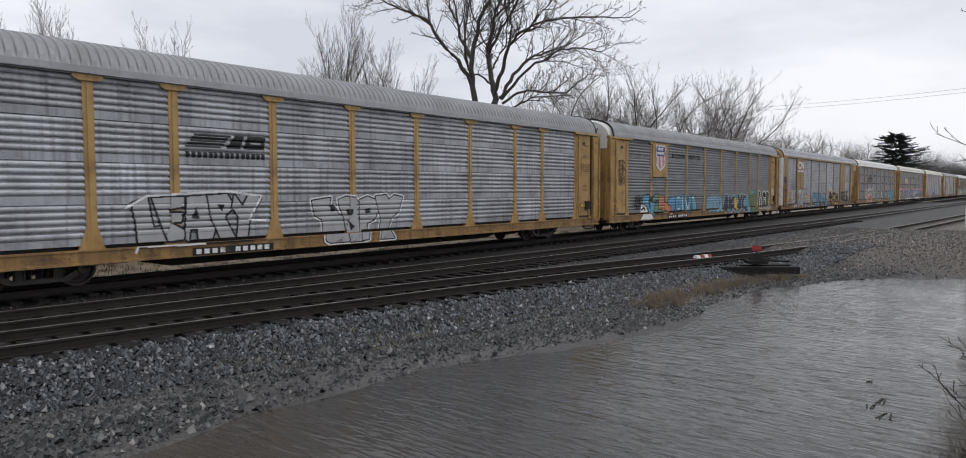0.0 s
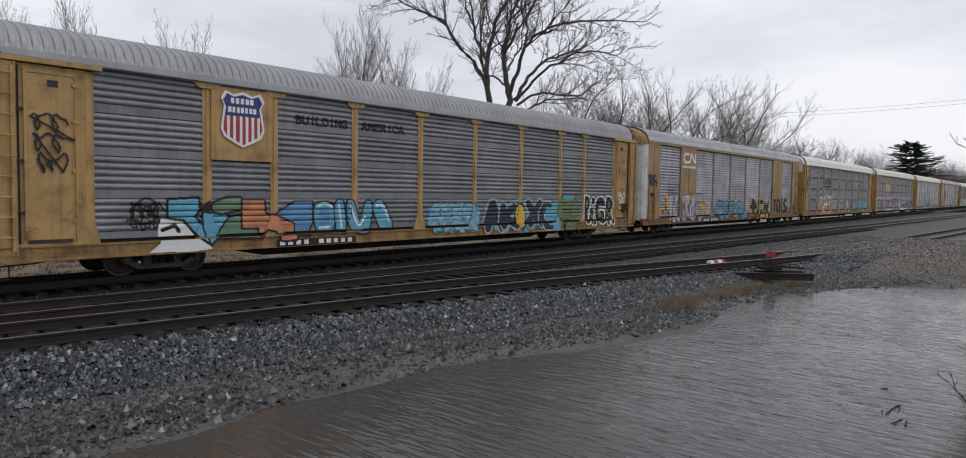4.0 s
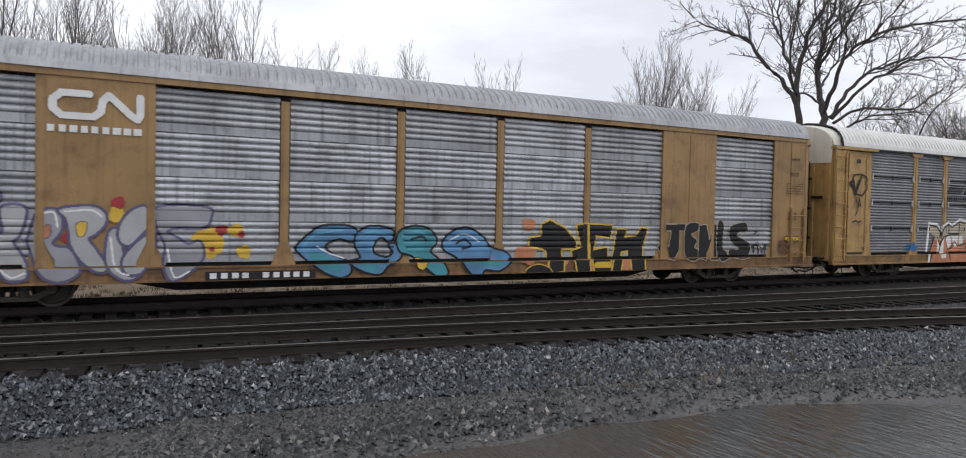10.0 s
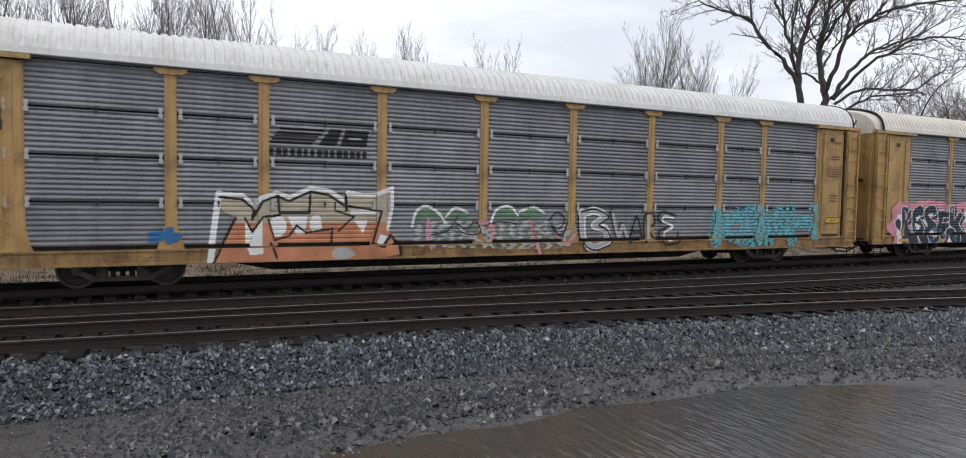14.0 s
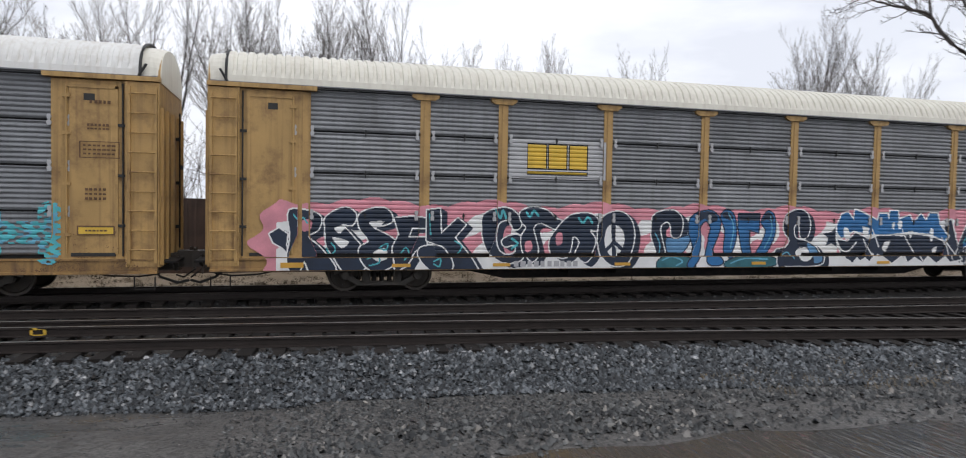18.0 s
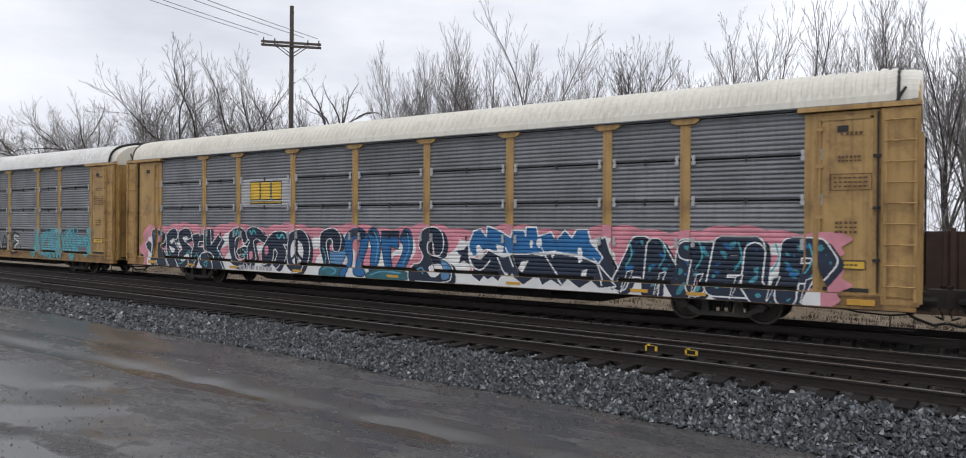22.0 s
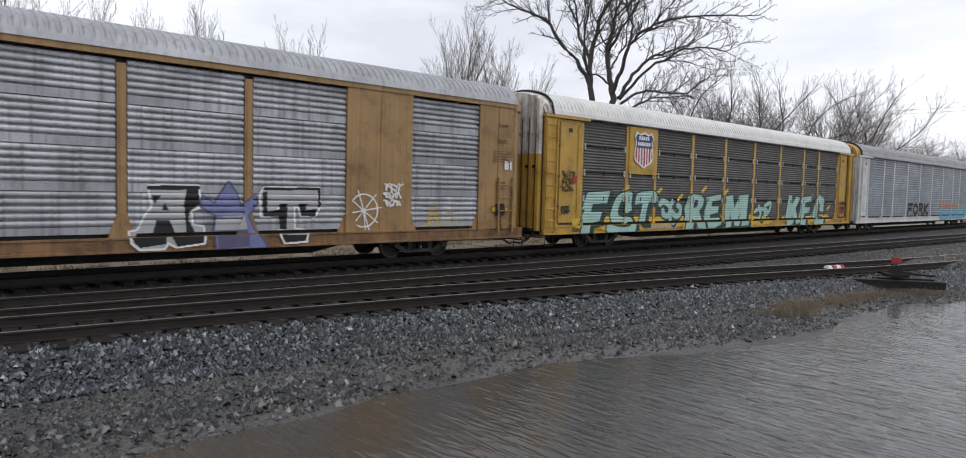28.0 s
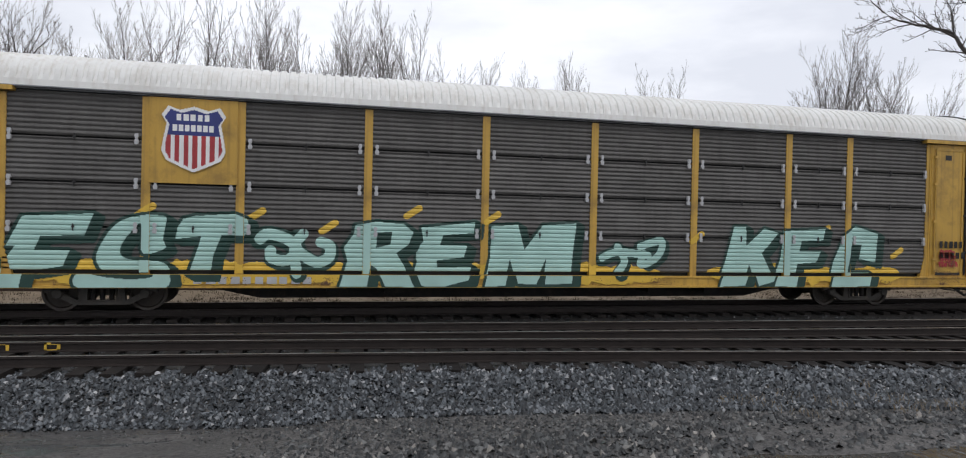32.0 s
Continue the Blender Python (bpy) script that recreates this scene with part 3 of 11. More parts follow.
    l.new(ro.outputs["Result"], b.inputs["Roughness"])
    pud = n.new("ShaderNodeMix")
    pud.data_type = "RGBA"
    l.new(wet.outputs["Result"], pud.inputs[0])
    l.new(mx.outputs[2], pud.inputs[6])
    pud.inputs[7].default_value = (0.064, 0.062, 0.06, 1)
    l.new(pud.outputs[2], b.inputs["Base Color"])
    bump = b.inputs["Normal"].links[0].from_node
    bs = n.new("ShaderNodeMapRange")
    bs.inputs["To Min"].default_value, bs.inputs["To Max"].default_value = 0.9, 0.03
    l.new(wet.outputs["Result"], bs.inputs["Value"])
    l.new(bs.outputs["Result"], bump.inputs["Strength"])
    return m


M["ground"] = ground_material()


def axis(steps):
    out = [steps[0][0]]
    for a, b, d in steps:
        out += list(np.arange(a + d, b + 1e-6, d))
    return np.array(out)


grid_sheet("ground", axis([(-2500, -300, 200), (-300, -60, 15), (-60, -14, 1.0), (-14, 30, 0.2), (30, 70, 0.8), (70, 300, 10), (300, 2600, 200)]),
           axis([(-1500, -60, 120), (-60, -8, 4), (-8, 1, 0.4), (1, 12.6, 0.14), (12.6, 24, 0.5), (24, 60, 4), (60, 260, 20), (260, 2500, 160)]),
           M["ground"], "structure", "wet grey gravel and mud ground with dry grass beyond the tracks", "ground")


def water_material():
    m = bpy.data.materials.new("muddy_water")
    m.use_nodes = True
    n, l = m.node_tree.nodes, m.node_tree.links
    b = n["Principled BSDF"]
    b.inputs["Roughness"].default_value = 0.08
    b.inputs["IOR"].default_value = 1.33
    geo = n.new("ShaderNodeNewGeometry")
    mp = n.new("ShaderNodeMapping")
    mp.inputs["Rotation"].default_value = (0, 0, radians(-62))
    mp.inputs["Scale"].default_value = (9.5, 2.0, 1)
    l.new(geo.outputs["Position"], mp.inputs["Vector"])
    a = n.new("ShaderNodeTexNoise")
    a.inputs["Scale"].default_value, a.inputs["Detail"].default_value, a.inputs["Distortion"].default_value = 1.0, 2.5, 0.5
    l.new(mp.outputs["Vector"], a.inputs["Vector"])
    c = n.new("ShaderNodeTexNoise")
    c.inputs["Scale"].default_value, c.inputs["Detail"].default_value = 0.5, 3.0
    l.new(geo.outputs["Position"], c.inputs["Vector"])
    # mud stirred up in the shallows
    xz = n.new("ShaderNodeSeparateXYZ")
    l.new(geo.outputs["Position"], xz.inputs[0])
    mud = n.new("ShaderNodeMath")
    mud.operation = "MULTIPLY_ADD"
    l.new(c.outputs["Fac"], mud.inputs[0])
    mud.inputs[1].default_value = 7.0
    l.new(xz.outputs["X"], mud.inputs[2])
    shade = n.new("ShaderNodeMapRange")
    shade.inputs["From Min"].default_value, shade.inputs["From Max"].default_value = 11.5, 5.0
    l.new(mud.outputs[0], shade.inputs["Value"])
    tint = n.new("ShaderNodeMix")
    tint.data_type = "RGBA"
    l.new(shade.outputs["Result"], tint.inputs[0])
    tint.inputs[6].default_value, tint.inputs[7].default_value = (0.05, 0.049, 0.046, 1), (0.068, 0.055, 0.042, 1)
    l.new(tint.outputs[2], b.inputs["Base Color"])
    amp = n.new("ShaderNodeMapRange")
    amp.inputs["From Min"].default_value, amp.inputs["From Max"].default_value = 0.35, 0.65
    amp.inputs["To Min"].default_value, amp.inputs["To Max"].default_value = 0.6, 1.0
    l.new(c.outputs["Fac"], amp.inputs["Value"])
    mul = n.new("ShaderNodeMath")
    mul.operation = "MULTIPLY"
    l.new(a.outputs["Fac"], mul.inputs[0])
    l.new(amp.outputs["Result"], mul.inputs[1])
    bp = n.new("ShaderNodeBump")
    bp.inputs["Strength"].default_value, bp.inputs["Distance"].default_value = 1.0, 0.024
    l.new(mul.outputs[0], bp.inputs["Height"])
    l.new(bp.outputs["Normal"], b.inputs["Normal"])
    return m


M["water"] = water_material()


def water_sheet(name, label, x0, x1, y0, y1, z):
    v = [(x0, y0, z), (x1, y0, z), (x1, y1, z), (x0, y1, z)]
    return tagged(new(name, mesh_of(name, v, [(0, 1, 2, 3)], M["water"])), label, "water", kind="structure")


water_sheet("water", "shallow brown flood water with wind ripples beside the track", -14, 45, -12, 9.3, WATER_Z)


def rail_mesh(name, yfun, x0, x1, step, z=0.0, polished=0.5):
    """A rail of true section swept along x: foot, web and head; the head's top and inner faces are worn bright."""
    sec = [(-0.07, -0.172), (0.07, -0.172), (0.07, -0.158), (0.012, -0.14), (0.012, -0.05), (0.036, -0.038), (0.036, -0.004), (0.03, 0.0), (-0.03, 0.0), (-0.036, -0.004), (-0.036, -0.038), (-0.012, -0.05), (-0.012, -0.14), (-0.07, -0.158)]
    xs = np.arange(x0, x1 + step / 2, step)
    ys = yfun(xs)
    n = len(sec)
    v = [(x, y + a, z + b) for x, y in zip(xs, ys) for a, b in sec]
    f, idx = [], []
    for i in range(len(xs) - 1):
        for j in range(n):
            f.append((i * n + j, i * n + (j + 1) % n, (i + 1) * n + (j + 1) % n, (i + 1) * n + j))
            idx.append(1 if j in (7, 8) else 0)
    return mesh_of(name, v, f, None, mats=[M["rail"], M["railhead"]], idx=idx)


def tie_mesh(length):
    s = Shape()
    s.box(-0.115, 0.115, -length / 2, length / 2, -0.34, -0.172)
    return s.mesh("tie", M["tie"])


def track(label, near, gauge, x0, x1, tie_x):
    t = root("railway_track", label, "railway track", kind="structure")
    part("rail", rail_mesh("rail", near, x0, x1, 2.0), t)
    part("rail", rail_mesh("rail", lambda x: near(x) + gauge, x0, x1, 2.0), t)
    rng = random.Random(int(gauge * 100 + x0))
    me = tie_mesh(2.5)
    xs = np.arange(tie_x[0], tie_x[1], 0.53)
    for x in xs[:290]:
        ob = part("tie", me, t)
        y = float(near(x)) + gauge / 2
        sl = float(near(x + 0.5) - near(x - 0.5))
        ob.matrix_basis = pose(x + rng.uniform(-0.04, 0.04), y + rng.uniform(-0.07, 0.07), rng.uniform(-0.012, 0.008), 0, 0, math.degrees(sl) + rng.uniform(-1.5, 1.5))
    return t


track("rusty siding track with worn rails on dark wooden ties", y_front, GAUGE, -180, 180, (-30, 33))
track("middle railway track with dark ties and worn rails", y_middle, GAUGE, -280, 380, (-32, 60))
track("main line track under the train", lambda x: np.full_like(np.asarray(x, dtype=float), MAIN_NEAR), 1.435, -420, 600, (-35, 60))


# ---- the train ----
CAR_L, PITCH = 28.3, 29.3
ROOF_IN = 0.42
HALF = 1.55
POSTS = (2.1, 5.0, 7.0, 9.9, 12.8, 15.7, 18.6, 21.5, 23.5, 26.3)
ROOF_PROFILE = ((-1.63, 4.93), (-1.615, 5.08), (-1.58, 5.22), (-1.52, 5.35), (-1.43, 5.47), (-1.31, 5.575), (-1.16, 5.66), (-0.97, 5.73), (-0.75, 5.79), (-0.5, 5.84), (-0.25, 5.875), (0, 5.89))


def ribs(z, style):
    """Depth of the pressed side sheet at height z."""
    if style == "fine":
        u = (z % 0.109) / 0.109
        return -1.475 - 0.024 * min(1.0, max(0.0, 1.6 - abs(u - 0.5) * 4))
    u = (z - 0.95) % 0.985
    if u < 0.2:
        return -1.50
    a = ((u - 0.2) % 0.157) / 0.157
    return -1.446 if a < 0.15 or a > 0.85 else -1.49 - 0.02 * (1 - ((a - 0.5) / 0.35) ** 2) + 0.012 * (a - 0.5)


def panel_mesh(width, z0, z1, style, material):
    if z0 < 1.0:
        z0 = 0.99
    if style == "fine":
        zs = list(np.arange(z0, z1, 0.0218)) + [z1]
    else:
        # the edges of the flat crowns and of the narrow grooves between them
        edge = [0.95 + 0.985 * k + 0.2 + 0.157 * (i + q) for k in range(-1, 5) for i in range(5) for q in (0.05, 0.147, 0.153, 0.26, 0.38, 0.5, 0.62, 0.74, 0.847, 0.853, 0.95)]
        edge += [0.95 + 0.985 * k + q for k in range(5) for q in (0.003, 0.197)]
        zs = [z0] + sorted(z for z in edge if z0 + 0.001 < z < z1 - 0.001) + [z1]
    v, f = [], []
    for z in zs:
        y = ribs(z, style)
        v += [(0, y, z), (width, y, z)]
    for i in range(len(zs) - 1):
        f.append((2 * i, 2 * i + 1, 2 * i + 3, 2 * i + 2))
    k = len(v)
    v += [(0, -1.42, z0), (width, -1.42, z0), (width, -1.42, z1), (0, -1.42, z1)]
    t = 2 * (len(zs) - 1)
    f += [(k, k + 1, 1, 0), (t, t + 1, k + 2, k + 3)]
    if style == "coarse" and z0 > 0.9:
        for zz in (z0 + 0.06, z0 + 0.15):
            for x in np.arange(0.12, width - 0.05, 0.24):
                k, y, r = len(v), -1.5, 0.016
                v += [(x - r, y, zz), (x, y, zz - r), (x + r, y, zz), (x, y, zz + r), (x, y - 0.014, zz)]
                f += [(k, k + 1, k + 4), (k + 1, k + 2, k + 4), (k + 2, k + 3, k + 4), (k + 3, k, k + 4)]
    return mesh_of("side_panel", v, f, material)


def roof_mesh(material, low):
    half = [(-1.63, low)] + [p for p in ROOF_PROFILE[1:] if p[1] > low + 0.01]
    prof = half + [(-y, z) for y, z in half[-2::-1]]
    v, f = [], []
    # pressed ribs: broad flat crowns between narrow grooves
    xs, sunk = [], []
    x = ROOF_IN
    while x < CAR_L - ROOF_IN - 0.3:
        xs += [x, x + 0.1, x + 0.125, x + 0.187]
        sunk += [0.0, 0.0, 1.0, 1.0]
        x += 0.212
    xs.append(CAR_L - ROOF_IN)
    sunk.append(0.0)
    n = len(prof)
    for x, o in zip(xs, sunk):
        for j, (y, z) in enumerate(prof):
            q = o * 0.045 if 1 < j < n - 2 else 0.0
            c = min(1.0, abs(y) / 1.63) ** 2
            v.append((x, y - math.copysign(q * c, y), z - q * (1 - c)))
    for i in range(len(xs) - 1):
        for j in range(n - 1):
            f.append((i * n + j, (i + 1) * n + j, (i + 1) * n + j + 1, i * n + j + 1))
    return mesh_of("roof", v, f, material)


def post_mesh(material, wide, cap, flare):
    s = Shape()
    z0 = 0.85
    if flare:
        s.prism_xz([(-0.3, z0), (0.3, z0), (0.24, 1.05), (wide / 2, 1.45), (wide / 2, 4.8), (-wide / 2, 4.8), (-wide / 2, 1.45), (-0.24, 1.05)], -1.512, -1.4)
        s.prism_xz([(-0.035, z0), (0.035, z0), (0.035, 4.75), (-0.035, 4.75)], -1.526, -1.512)
    else:
        s.prism_xz([(-wide / 2, z0), (wide / 2, z0), (wide / 2, 4.86), (-wide / 2, 4.86)], -1.512, -1.4)
    if cap:
        s.prism_xz([(-0.22, 4.76), (0.22, 4.76), (0.34, 4.83), (0.34, 4.9), (-0.34, 4.9), (-0.34, 4.83)], -1.57, -1.4)
    return s.mesh("post", material)


WHEEL_R = 0.42


def wheelset_mesh():
    s = Shape()
    for side in (-1, 1):
        y = side * 0.72
        s.lathe_y(0, 0, [(0.06, y - 0.08), (0.12, y - 0.09), (0.13, y - 0.05), (0.33, y - 0.02), (0.36, y - 0.065), (WHEEL_R, y - 0.065), (WHEEL_R, y + 0.05), (0.33, y + 0.05), (0.06, y + 0.05)], 28)
    s.tube([(0, -0.9, 0), (0, 0.9, 0)], 0.075, 10)
    for k in range(6):
        a = k * math.pi / 3
        s.lathe_y(0.24 * math.cos(a), 0.24 * math.sin(a), [(0.0, -0.775), (0.03, -0.775), (0.03, -0.74)], 6)
    return s.mesh("wheelset", M["wheel"])


def frame_mesh():
    """Cast truck frame: a bowed lower member and a top member joined by columns round the spring window."""
    s = Shape()
    for side in (-1, 1):
        y0, y1 = sorted((side * 0.93, side * 1.06))
        s.prism_xz([(-1.04, 0.42), (-0.58, 0.17), (0.58, 0.17), (1.04, 0.42), (0.98, 0.53), (0.52, 0.28), (-0.52, 0.28), (-0.98, 0.53)], y0, y1)
        s.prism_xz([(-1.16, 0.44), (-0.95, 0.5), (-0.5, 0.55), (0.5, 0.55), (0.95, 0.5), (1.16, 0.44), (1.18, 0.54), (0.9, 0.63), (-0.9, 0.63), (-1.18, 0.54)], y0, y1)
        for dx in (-0.4, 0.4):
            s.prism_xz([(dx - 0.09, 0.27), (dx + 0.09, 0.27), (dx + 0.07, 0.56), (dx - 0.07, 0.56)], y0, y1)
        # raised rim of the window, and the bearing caps
        yr = side * 1.075
        for p, q in (((-0.3, 0.26), (0.3, 0.26)), ((-0.3, 0.56), (0.3, 0.56)), ((-0.3, 0.26), (-0.3, 0.56)), ((0.3, 0.26), (0.3, 0.56))):
            s.tube([(p[0], yr, p[1]), (q[0], yr, q[1])], 0.022, 6)
        for dx in (-0.9, 0.9):
            s.lathe_y(dx, 0.42, [(0.0, side * 1.13), (0.1, side * 1.12), (0.12, side * 1.0)], 14)
    s.box(-0.25, 0.25, -0.9, 0.9, 0.36, 0.6)
    return s.mesh("truck_frame", M["truck"])


def spring_mesh():
    s = Shape()
    for dx in (-0.19, 0.0, 0.19):
        for i in range(6):
            s.lathe_y(dx, 0.3 + 0.045 * i, [(0.02, -1.03), (0.02, -0.94)], 6)
        s.tube([(dx, -1.0, 0.27), (dx, -1.0, 0.56)], 0.06, 8)
    return s.mesh("spring", M["black"])


def ladder_mesh(material, z0, z1, w):
    s = Shape()
    for x in (0.0, w):
        s.box(x - 0.03, x + 0.03, -1.68, -1.6, z0, z1)
    n = int((z1 - z0) / 0.43)
    for i in range(n):
        z = z0 + 0.3 + i * 0.43
        s.tube([(0.0, -1.7, z), (w, -1.7, z)], 0.017, 6)
    return s.mesh("ladder", material)


def end_mesh(material, half):
    """An end wall with its arched top, built for the left end (x = 0)."""
    out = [(-half, 0.7), (half, 0.7), (half, 4.9)] + [(min(half, -y * 0.94), z - 0.12) for y, z in ROOF_PROFILE[1:]] + [(max(-half, y * 0.94), z - 0.12) for y, z in ROOF_PROFILE[-2:0:-1]] + [(-half, 4.9)]
    k = len(out)
    v = [(0, y, z) for y, z in out] + [(0.1, y, z) for y, z in out]
    f = [tuple(range(k - 1, -1, -1)), tuple(range(k, 2 * k))] + [(i, (i + 1) % k, k + (i + 1) % k, k + i) for i in range(k)]
    s = Shape()
    s.v, s.f = v, f
    return s.mesh("end_door", material)


def corner_mesh(material, z0, z1):
    """A rounded corner leaf between the side plate and the end door, with a raised edge on both sides."""
    arc = [(0.5 - 0.48 * math.sin(a), -0.98 - 0.58 * math.cos(a)) for a in np.linspace(0, math.pi / 2, 9)]
    s = Shape()
    for (ax, ay), (bx, by) in zip(arc, arc[1:]):
        inner = [(ax * 0.9 + 0.05, ay * 0.95), (bx * 0.9 + 0.05, by * 0.95)]
        s.hexa([inner[0], (ax, ay), (bx, by), inner[1]][::-1], z0, [inner[0], (ax, ay), (bx, by), inner[1]][::-1], z1)
    for x, y in (arc[0], arc[4], arc[-1]):
        s.tube([(x, y - 0.008, z0), (x, y - 0.008, z1)], 0.022, 6)
    return s.mesh("corner_leaf", material)


def ladder_panel_mesh(material):
    """The flat plate that carries the ladder at a corner, with a folded edge."""
    s = Shape()
    sec = [(0.0, -1.575), (0.0, -1.65), (0.03, -1.65), (0.03, -1.61), (0.65, -1.61), (0.65, -1.65), (0.68, -1.65), (0.68, -1.575)]
    n = len(sec)
    s.v = [(x, y, z) for z in (0.72, 4.8) for x, y in sec]
    s.f = [(i, (i + 1) % n, n + (i + 1) % n, n + i) for i in range(n)] + [(0, 3, 2, 1), (0, 7, 4, 3), (4, 7, 6, 5), (8, 9, 10, 11), (8, 11, 12, 15), (12, 13, 14, 15)]
    return s.mesh("ladder_panel", material)


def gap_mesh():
    """A dark-coloured strip for the shade in the slit beside the ladder plate, with its lock bars."""
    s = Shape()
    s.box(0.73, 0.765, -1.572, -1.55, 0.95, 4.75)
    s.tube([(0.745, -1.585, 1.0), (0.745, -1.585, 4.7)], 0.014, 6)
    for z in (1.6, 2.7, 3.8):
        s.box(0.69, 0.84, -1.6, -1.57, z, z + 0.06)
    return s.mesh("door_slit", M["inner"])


def rib_mesh(material):
    s = Shape()
    s.box(-0.06, 0.0, -0.035, 0.035, 0.75, 4.28)
    return s.mesh("door_rib", material)


def wide_rib_mesh(material, y, z0, z1):
    s = Shape()
    s.hexa([(-0.13, y - 0.07), (0.0, y - 0.1), (0.0, y + 0.1), (-0.13, y + 0.07)], z0, [(-0.13, y - 0.07), (0.0, y - 0.1), (0.0, y + 0.1), (-0.13, y + 0.07)], z1)
    return s.mesh("door_rib", material)


def brake_mesh():
    s = Shape()
    s.lathe_y(0, 1.5, [(0.17, -1.66), (0.2, -1.68), (0.2, -1.64), (0.17, -1.62)], 18)
    for k in range(3):
        a = k * 1.047 + 0.3
        s.tube([(-0.24 * math.cos(a), -1.65, 1.5 - 0.24 * math.sin(a)), (0.24 * math.cos(a), -1.65, 1.5 + 0.24 * math.sin(a))], 0.016, 5)
    s.box(-0.16, 0.2, -1.64, -1.57, 1.32, 1.72)
    s.tube([(0.05, -1.62, 1.4), (0.0, -1.66, 1.1), (0.12, -1.6, 0.8)], 0.022, 5)
    return s.mesh("hand_brake", M["rust"])


def clamp_mesh():
    s = Shape()
    s.prism_xz([(-0.035, -0.12), (0.035, -0.12), (0.05, -0.05), (0.022, 0.0), (0.045, 0.06), (0.03, 0.12), (-0.03, 0.12), (-0.045, 0.06), (-0.022, 0.0), (-0.05, -0.05)], -1.55, -1.49)
    return s.mesh("clamp", M["silver"])


def coupler_mesh():
    s = Shape()
    s.box(-0.5, 0.9, -0.16, 0.16, 0.62, 0.92)
    s.box(-0.5, -0.16, -0.24, 0.24, 0.58, 0.98)
    s.box(-0.12, 0.3, -0.4, 0.4, 0.52, 0.78)
    s.box(-0.2, -0.12, -0.3, 0.3, 0.5, 0.9)
    s.tube([(-0.3, 0.0, 0.98), (-0.3, -0.6, 0.72), (-0.15, -1.2, 0.7), (-0.12, -1.45, 0.55)], 0.022, 6)
    s.tube([(-0.44, -0.12, 0.6), (-0.44, -0.12, 1.06)], 0.05, 8)
    return s.mesh("coupler", M["wheel"])


def hose_mesh():
    s = Shape()
    s.tube([(0.35, -0.75, 0.62), (0.1, -0.8, 0.4), (-0.25, -0.72, 0.26), (-0.48, -0.6, 0.3)], 0.034, 6)
    s.tube([(1.6, -1.3, 0.6), (1.1, -1.32, 0.5), (0.5, -1.2, 0.46), (0.1, -0.95, 0.5)], 0.02, 6)
    return s.mesh("brake_hose", M["rubber"])


ARCH = [(y, z) for y, z in ROOF_PROFILE] + [(-y, z) for y, z in ROOF_PROFILE[-2::-1]]


def hood_mesh(material, low, taper):
    """The arched cap between the roof sheet and the end doors; taper rounds it off towards the end."""
    s = Shape()
    rings = [(-0.02, 1 - taper), (0.08, 1 - taper * 0.45), (0.22, 1 - taper * 0.12), (ROOF_IN + 0.04, 1.0)]
    n = len(ARCH) + 2
    for x, q in rings:
        s.v += [(x, y * 0.965 * q, 4.6 + (z - 0.06 - 4.6) * q) for y, z in ARCH] + [(x, 1.53 * q, low), (x, -1.53 * q, low)]
    for i in range(len(rings) - 1):
        s.f += [(i * n + j, (i + 1) * n + j, (i + 1) * n + (j + 1) % n, i * n + (j + 1) % n) for j in range(n)]
    s.f += [tuple(range(n)), tuple(range(len(rings) * n - 1, (len(rings) - 1) * n - 1, -1))]
    return s.mesh("end_hood", material)


def seal_mesh():
    s = Shape()
    s.tube([(ROOF_IN - 0.03, y * 1.003, z + 0.004) for y, z in ARCH], 0.032, 6)
    s.tube([(ROOF_IN, -1.64, 4.93), (ROOF_IN - 0.16, -1.64, 5.2)], 0.03, 6)
    return s.mesh("roof_seal", M["rubber"])


def latch_mesh():
    s = Shape()
    s.box(-0.1, -0.0, -1.15, -0.72, 3.0, 3.1)
    s.tube([(-0.09, -0.62, 1.0), (-0.09, -0.62, 4.4)], 0.022, 6)
    for z in (1.5, 2.6, 3.7):
        s.box(-0.1, 0.0, -0.68, -0.56, z, z + 0.08)
    return s.mesh("door_latch", M["black"])


def pin_mesh():
    s = Shape()
    s.box(-0.012, 0.012, -1.525, -1.49, -0.09, 0.07)
    s.box(-0.028, 0.028, -1.53, -1.49, -0.015, 0.02)
    return s.mesh("latch_pin", M["inner"])


def platform_mesh():
    """Crossover platform, steps and grab iron at the foot of the end."""
    s = Shape()
    s.box(-0.32, 0.0, -1.3, 1.3, 0.78, 0.83)
    for x in (0.08, 0.5):
        s.tube([(x, -1.66, 0.5), (x, -1.66, 0.22)], 0.016, 6)
    s.tube([(0.08, -1.66, 0.22), (0.5, -1.66, 0.22)], 0.018, 6)
    s.tube([(-0.3, -1.25, 0.5), (-0.42, -1.0, 0.42), (-0.42, 1.0, 0.42), (-0.3, 1.25, 0.5)], 0.02, 6)
    return s.mesh("end_platform", M["black"])


